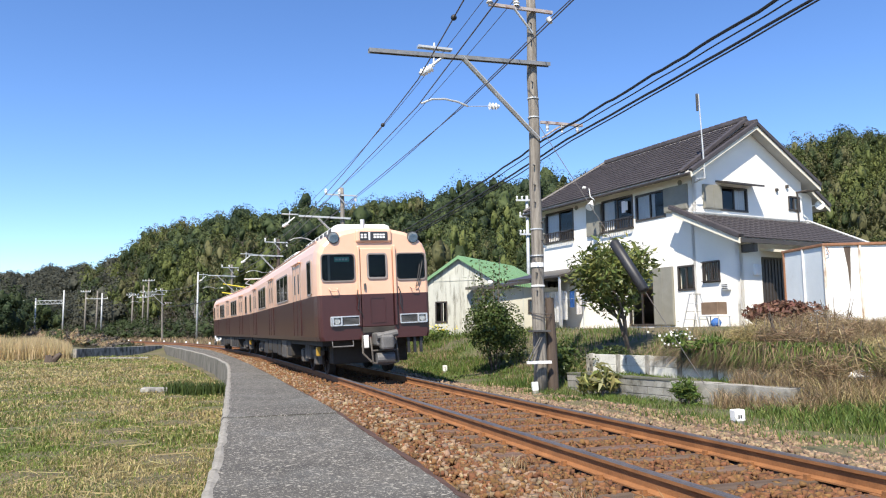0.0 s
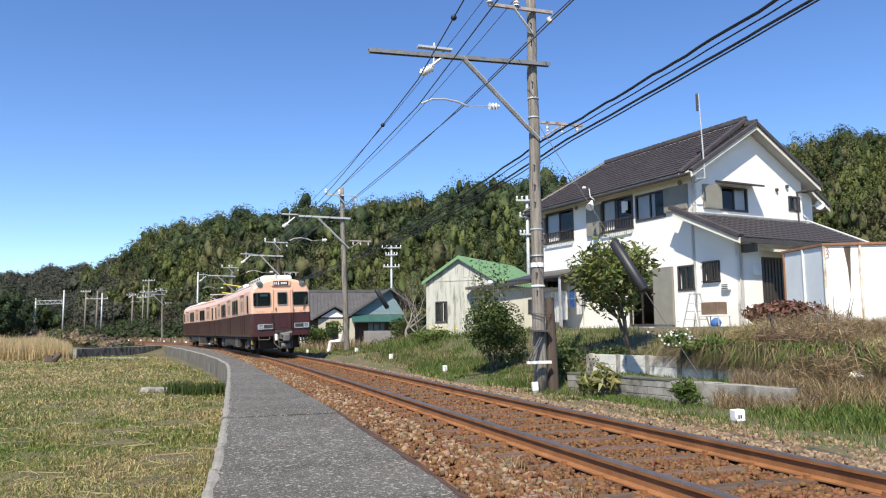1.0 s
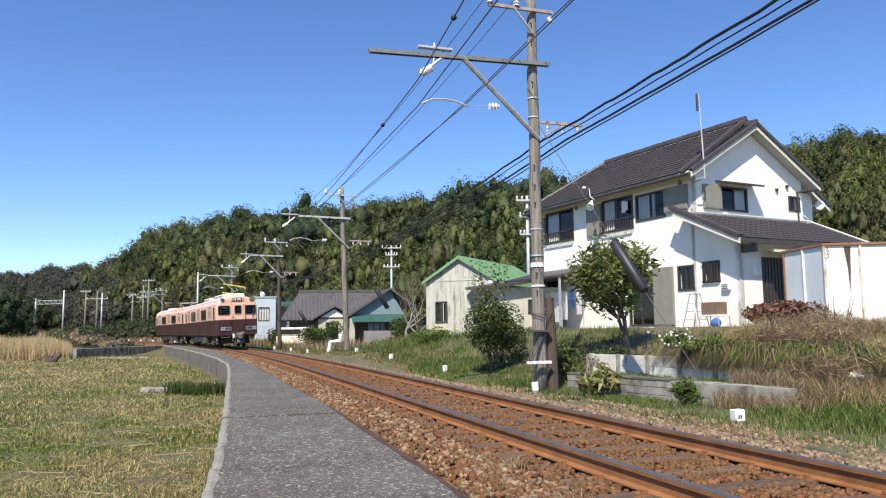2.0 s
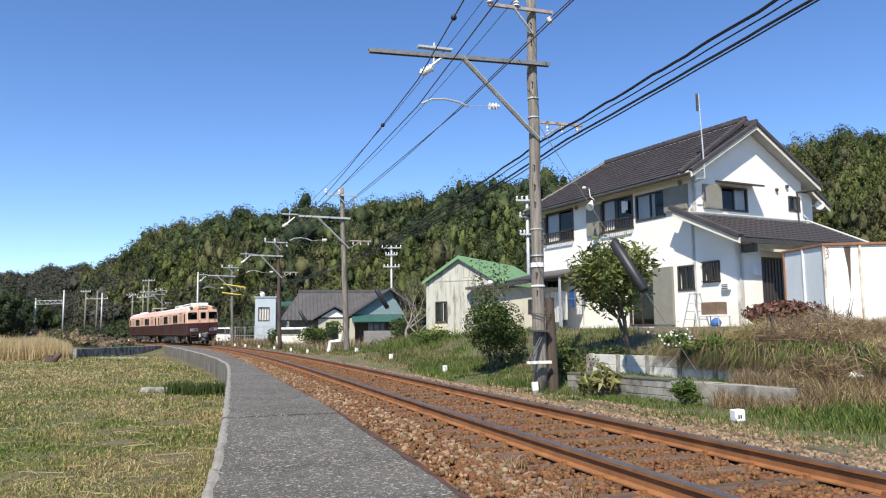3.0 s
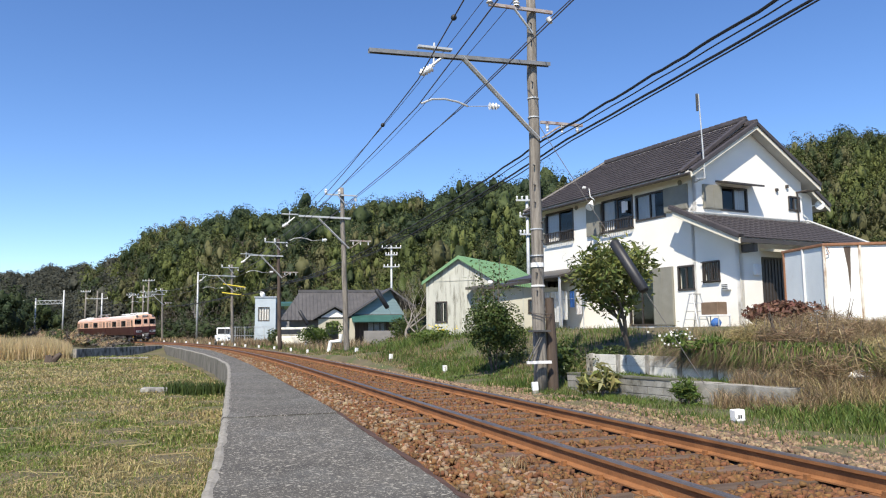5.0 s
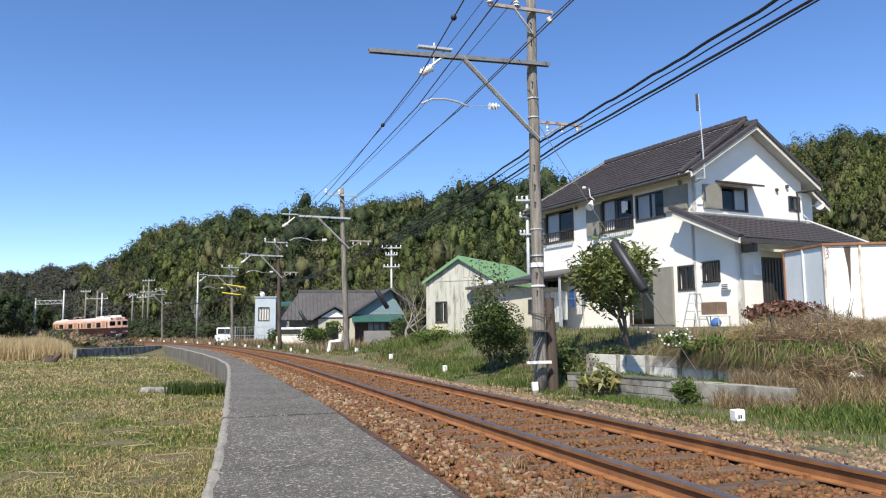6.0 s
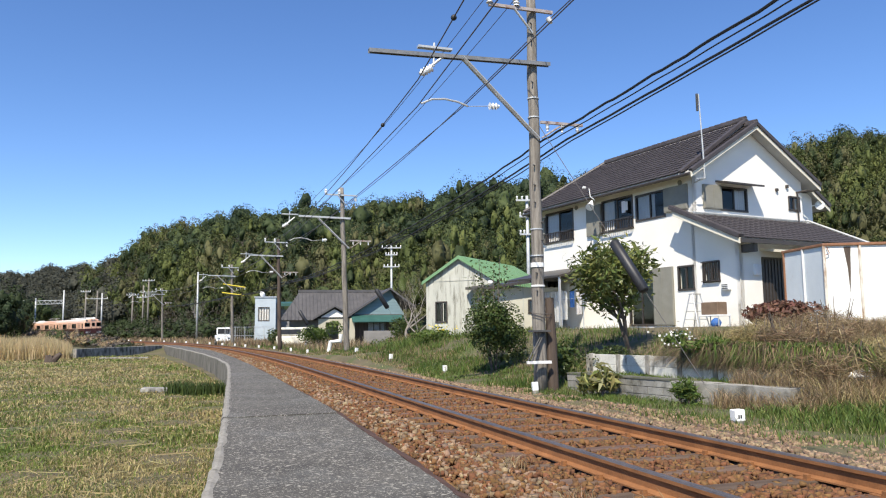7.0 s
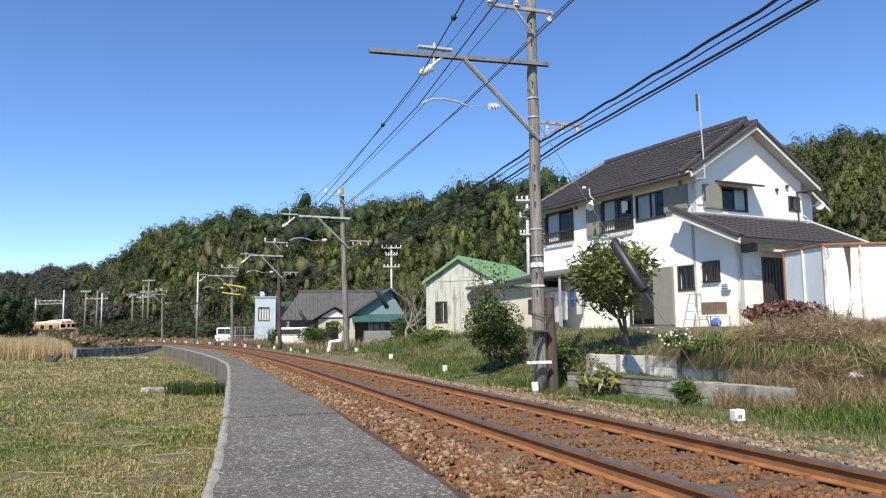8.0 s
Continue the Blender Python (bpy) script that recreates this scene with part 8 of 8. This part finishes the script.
for k, (al, e, rx, rz) in enumerate(((2.3, 2.2, 0.55, 0.36), (3.0, 2.1, 0.6, 0.40), (3.6, 2.2, 0.6, 0.42), (4.2, 2.3, 0.6, 0.36), (3.2, 3.4, 0.8, 0.40), (4.6, 1.2, 0.6, 0.38), (5.4, 1.6, 0.7, 0.45), (6.2, 1.2, 0.8, 0.45), (5.6, 2.8, 0.9, 0.36), (7.0, 2.4, 0.9, 0.40), (6.6, 3.6, 0.8, 0.28), (8.0, 1.8, 0.8, 0.5), (1.5, 3.0, 0.5, 0.3))):
    x, y = WALL_A.x + WALL_D.x * al - WALL_D.y * e, WALL_A.y + WALL_D.y * al + WALL_D.x * e
    bush("dry_weed_mound", x, y, rx, rx * 0.9, rz, 2100, 0.34, "dry_weed" if k % 3 else "straw", "tangled mound of dead brown weeds", "weeds", aspect=30.0, stick=6)
bush("green_tuft", 5.75, 15.6, 0.6, 0.5, 0.28, 420, 0.34, "weed", "grey-green strap-leaved garden plant", aspect=7.0)
bush("wall_foot_weed", 4.38, 13.85, 0.26, 0.24, 0.24, 420, 0.22, "weed", "fresh green weed at the wall's foot", aspect=7.0)
bush("corner_weed", 6.7, 10.6, 0.55, 0.5, 0.3, 700, 0.2, "weed", "bright green leafy weed at the slope's foot", aspect=3.0)
# white flowers
fl = bush("flowering_plant", 5.35, 17.4, 0.35, 0.3, 0.3, 380, 0.16, "weed", "green plant with white flower heads", "flowers")
P = rng.normal(0, 1, (90, 3)) * np.array([0.26, 0.22, 0.10]) + np.array([0, 0, 0.42])
V, q = leaf_cards(P, 0.07, 1.2)
mesh_np("blossom", V, q, M["flower_white"], fl)
yf = bush("yellow_flower", -0.1, 31.0, 0.5, 0.4, 0.3, 260, 0.14, "weed", "green plant with yellow flowers", "flowers")
P = rng.normal(0, 1, (60, 3)) * np.array([0.35, 0.25, 0.12]) + np.array([0, 0, 0.5])
V, q = leaf_cards(P, 0.08, 1.2)
mesh_np("blossom", V, q, M["flower_yellow"], yf)
# dry tufts between platform and rail
for k in range(16):
    q = on_track(1.2 + k * 0.75 + rnd.uniform(-0.3, 0.3), -2.0 + rnd.uniform(-0.05, 0.2))
    clump("dry_tuft", q.x, q.y, 0.10, 45, 0.26, 0.006, "dead_weed", "small dry grass tuft by the platform edge", "tuft", 0.9, -0.33)
for s_, l_ in ((2.2, -1.05), (2.6, -1.35), (1.9, -1.5), (4.0, -1.2)):
    q = on_track(s_, l_)
    clump("dry_tuft", q.x, q.y, 0.13, 60, 0.20, 0.006, "dry_weed", "small dry grass tuft in the ballast", "tuft", 1.0, -0.20)
# crumpled plastic on the slope
bm = bmesh.new()
bmesh.ops.create_icosphere(bm, subdivisions=3, radius=0.17, matrix=pose(7.0, 12.6, gz(7.0, 12.6) + 0.34) @ Matrix.Diagonal((1.5, 0.8, 0.55, 1)))
for v in bm.verts:
    v.co += noise.noise_vector(v.co * 9) * 0.07
tagged(link("plastic_scrap", bm, M["porcelain"]), "crumpled white plastic scrap caught in the weeds", "litter")


def build_woods():
    """Crowns of leaf clumps over the hill, in three kinds of wood."""
    def place(n, az0, az1, f0, f1):
        az = rng.uniform(az0, az1, n)
        foot = np.interp(az, FOOT_AZ, FOOT_R)
        top = np.interp(az, [-180, -60, -30, -24, -18, 8, 22, 31, 60, 180], [900, 900, 620, 430, 300, 260, 235, 225, 210, 300])
        r = np.sqrt((foot * f0) ** 2 + rng.random(n) * ((top * f1) ** 2 - (foot * f0) ** 2))
        a = np.radians(az)
        return r * np.sin(a), r * np.cos(a), r, az, (r - foot) / (top - foot)
    def crowns(name, X, Y, h, wdt, nleaf, leaf, mat, label, aspect=1.6, droop=0.0, lobes=4, core=0.52):
        n = len(X)
        Z = ground_z(X, Y)
        C = rng.normal(0, 0.30, (n, lobes, 3))
        C[:, :, 2] = rng.uniform(-0.30, 0.36, (n, lobes))
        R = rng.uniform(0.38, 0.62, (n, lobes))
        i = rng.integers(0, lobes, (n, nleaf))
        d = rng.normal(size=(n, nleaf, 3))
        d[:, :, 2] = d[:, :, 2] + 0.35
        d /= np.linalg.norm(d, axis=2, keepdims=True)
        row = np.arange(n)[:, None]
        P = C[row, i] + d * (R[row, i] * rng.uniform(0.86, 1.02, (n, nleaf)))[:, :, None]
        P = P * np.stack([wdt, wdt, h * 0.62], 1)[:, None, :] + np.stack([X, Y, Z + h * 0.55], 1)[:, None, :]
        V, q = leaf_cards(P.reshape(-1, 3), np.repeat(leaf, nleaf) * rng.uniform(0.6, 1.3, n * nleaf), aspect, 0.4, droop, d.reshape(-1, 3), 0.32)
        mats = [M[k] for k in (mat if isinstance(mat, tuple) else (mat,))]
        own = rng.integers(0, len(mats), n)
        which = np.repeat(own, nleaf)
        nm = d * 0.75 + (P - P.mean(1, keepdims=True)) / np.maximum(wdt, 1)[:, None, None] * 0.6 + rng.normal(0, 0.22, d.shape)
        nm = (nm / np.linalg.norm(nm, axis=2, keepdims=True)).reshape(-1, 3)
        Q = V.reshape(-1, 4, 3)
        back = (np.cross(Q[:, 1] - Q[:, 0], Q[:, 2] - Q[:, 0]) * nm).sum(1) < 0
        q[back] = q[back][:, ::-1]
        soft = np.repeat(nm, 4, 0)
        if core:
            # leafy mass inside each lobe, so that no light shows through the middle of a crown
            ball, sides = [], [(1, 0, 5, 2), (2, 5, 4, 3), (18, 19, 20, 23), (20, 21, 22, 23)]
            for k, zz in enumerate((-0.92, -0.38, 0.38, 0.92)):
                for m in range(6):
                    a = (m + 0.5 * (k % 2)) * math.pi / 3
                    ball.append(((1 - zz * zz) ** 0.5 * math.cos(a), (1 - zz * zz) ** 0.5 * math.sin(a), zz))
                    if k < 3:
                        sides.append((k * 6 + m, k * 6 + (m + 1) % 6, k * 6 + 6 + (m + 1) % 6, k * 6 + 6 + m))
            ball, sides = np.array(ball), np.array(sides)
            K = C[:, :, None, :] + ball * (R * core)[:, :, None, None] * rng.uniform(0.7, 1.12, (n, lobes, 24, 1))
            K = K * np.stack([wdt, wdt, h * 0.62], 1)[:, None, None, :] + np.stack([X, Y, Z + h * 0.55], 1)[:, None, None, :]
            at = len(V)
            V = np.concatenate([V, K.reshape(-1, 3)])
            q = np.concatenate([q, at + (np.arange(n * lobes)[:, None, None] * 24 + sides).reshape(-1, 4)])
            which = np.concatenate([which, np.repeat(own, lobes * len(sides))])
            rough = np.tile(ball, (n * lobes, 1)) + rng.normal(0, 0.35, (n * lobes * 24, 3))
            soft = np.concatenate([soft, rough / np.linalg.norm(rough, axis=1, keepdims=True)])
        tagged(mesh_np(name, V, q, mats, index=which, soft=soft), label, "woodland", kind="stuff")
    X, Y, r, az, f = place(2500, -26, 36, 0.98, 1.06)
    sel = patch(X, Y, 0.028, 1) + 0.25 * (f - 0.45) + rng.normal(0, 0.07, len(X))
    sel = sel + np.where(az < -9, 0.12, 0) - np.where((az > -8) & (az < 16) & (f < 0.8), 0.14, 0)
    kind = np.where(sel > 0.52, 0, 1)
    kind = np.where((az > 19) & (rng.random(len(X)) < 0.75), 1, kind)
    e = kind == 0
    big = rng.uniform(0.7, 1.35, len(X)) * np.where((rng.random(len(X)) < 0.09) & (az < 8), 1.35, np.where(az > 16, 0.85, 1.0))
    crowns("evergreen_wood", X[e], Y[e], 7.0 * big[e] * rng.uniform(0.75, 1.3, e.sum()), 4.0 * big[e], 270, (0.12 + 0.0019 * r[e]) * 1.0, ("forest", "forest_dark", "forest_dark", "forest_light"), "dark broadleaved evergreen wood on the hill")
    b = kind == 1
    crowns("bamboo_grove", X[b], Y[b], 9.0 * big[b], 2.5 * big[b], 280, (0.2 + 0.0026 * r[b]) * 1.0, ("bamboo", "bamboo_light", "forest", "bamboo_brown"), "yellow-green feathery bamboo grove on the slope", 3.4, 1.3, core=0.40)
    # thinner growth on the ridge and bare trees
    X, Y, r, az, f = place(260, -24, 34, 2.0, 1.02)
    k = (f > 0.9)
    crowns("ridge_trees", X[k], Y[k], rng.uniform(5, 7.5, k.sum()), rng.uniform(2.0, 3.4, k.sum()), 190, 0.2 + 0.0016 * r[k], ("forest", "forest_dark"), "uneven tree tops along the ridge")
    X, Y, r, az, f = place(420, -25, -9, 0.98, 0.75)
    crowns("bare_wood", X, Y, rng.uniform(4, 7, len(X)), rng.uniform(1.5, 2.5, len(X)), 160, 0.3 + 0.0016 * r, "bare", "grey leafless trees at the wood's edge", 9.0, core=0)
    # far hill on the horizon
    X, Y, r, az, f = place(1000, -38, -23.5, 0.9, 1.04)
    crowns("far_wood", X, Y, rng.uniform(6, 11, len(X)), rng.uniform(3.5, 6, len(X)), 210, 0.8 + 0 * r, "forest_far", "far woods behind the field, haze put into their leaf colour")
    # scrub behind the line
    n = 420
    s = rng.uniform(78, 190, n)
    lat = rng.uniform(-4.5, -3.0, n) - rng.random(n) * 3
    P = np.array([np.interp(s, S_ALL, X_ALL), np.interp(s, S_ALL, Y_ALL), np.interp(s, S_ALL, _th)])
    X, Y = P[0] + lat * np.cos(P[2]), P[1] + lat * np.sin(P[2])
    crowns("line_scrub", X, Y, rng.uniform(0.7, 1.5, n) * np.interp(s, [78, 100, 120, 190], [0.5, 1.1, 1.7, 2.2]), rng.uniform(0.6, 1.3, n), 90, 0.22 + 0 * X, ("forest_light", "bare", "dry_weed"), "scrub bushes beside the far line", 2.0)
    n = 700
    s = rng.uniform(78, 190, n)
    lat = rng.uniform(7.5, 26, n)
    P = np.array([np.interp(s, S_ALL, X_ALL), np.interp(s, S_ALL, Y_ALL), np.interp(s, S_ALL, _th)])
    X, Y = P[0] + lat * np.cos(P[2]), P[1] + lat * np.sin(P[2])
    kk = rng.random(n) < 0.55
    hh = rng.uniform(1.5, 4.2, n) * np.interp(lat, [7.5, 14, 26], [0.6, 1, 1.3])
    crowns("edge_scrub", X[kk], Y[kk], hh[kk], rng.uniform(1.2, 2.4, n)[kk], 110, 0.4 + 0 * X[kk], "forest", "green scrub at the foot of the wood", 2.0)
    crowns("edge_bare_scrub", X[~kk], Y[~kk], hh[~kk], rng.uniform(1.2, 2.2, n)[~kk], 110, 0.6 + 0 * X[~kk], "bare", "grey leafless scrub at the foot of the wood", 10.0, core=0)
    # trees left of the line, far
    n = 160
    az = np.radians(rng.uniform(-38, -27.5, n))
    r = np.where(az < math.radians(-29.0), rng.uniform(124, 240, n), rng.uniform(178, 270, n))
    crowns("field_trees", r * np.sin(az), r * np.cos(az), rng.uniform(5, 10, n), rng.uniform(3, 5, n), 320, 0.42 + 0 * r, ("forest", "forest_dark"), "dark trees beyond the reed bed")


build_woods()


motions()
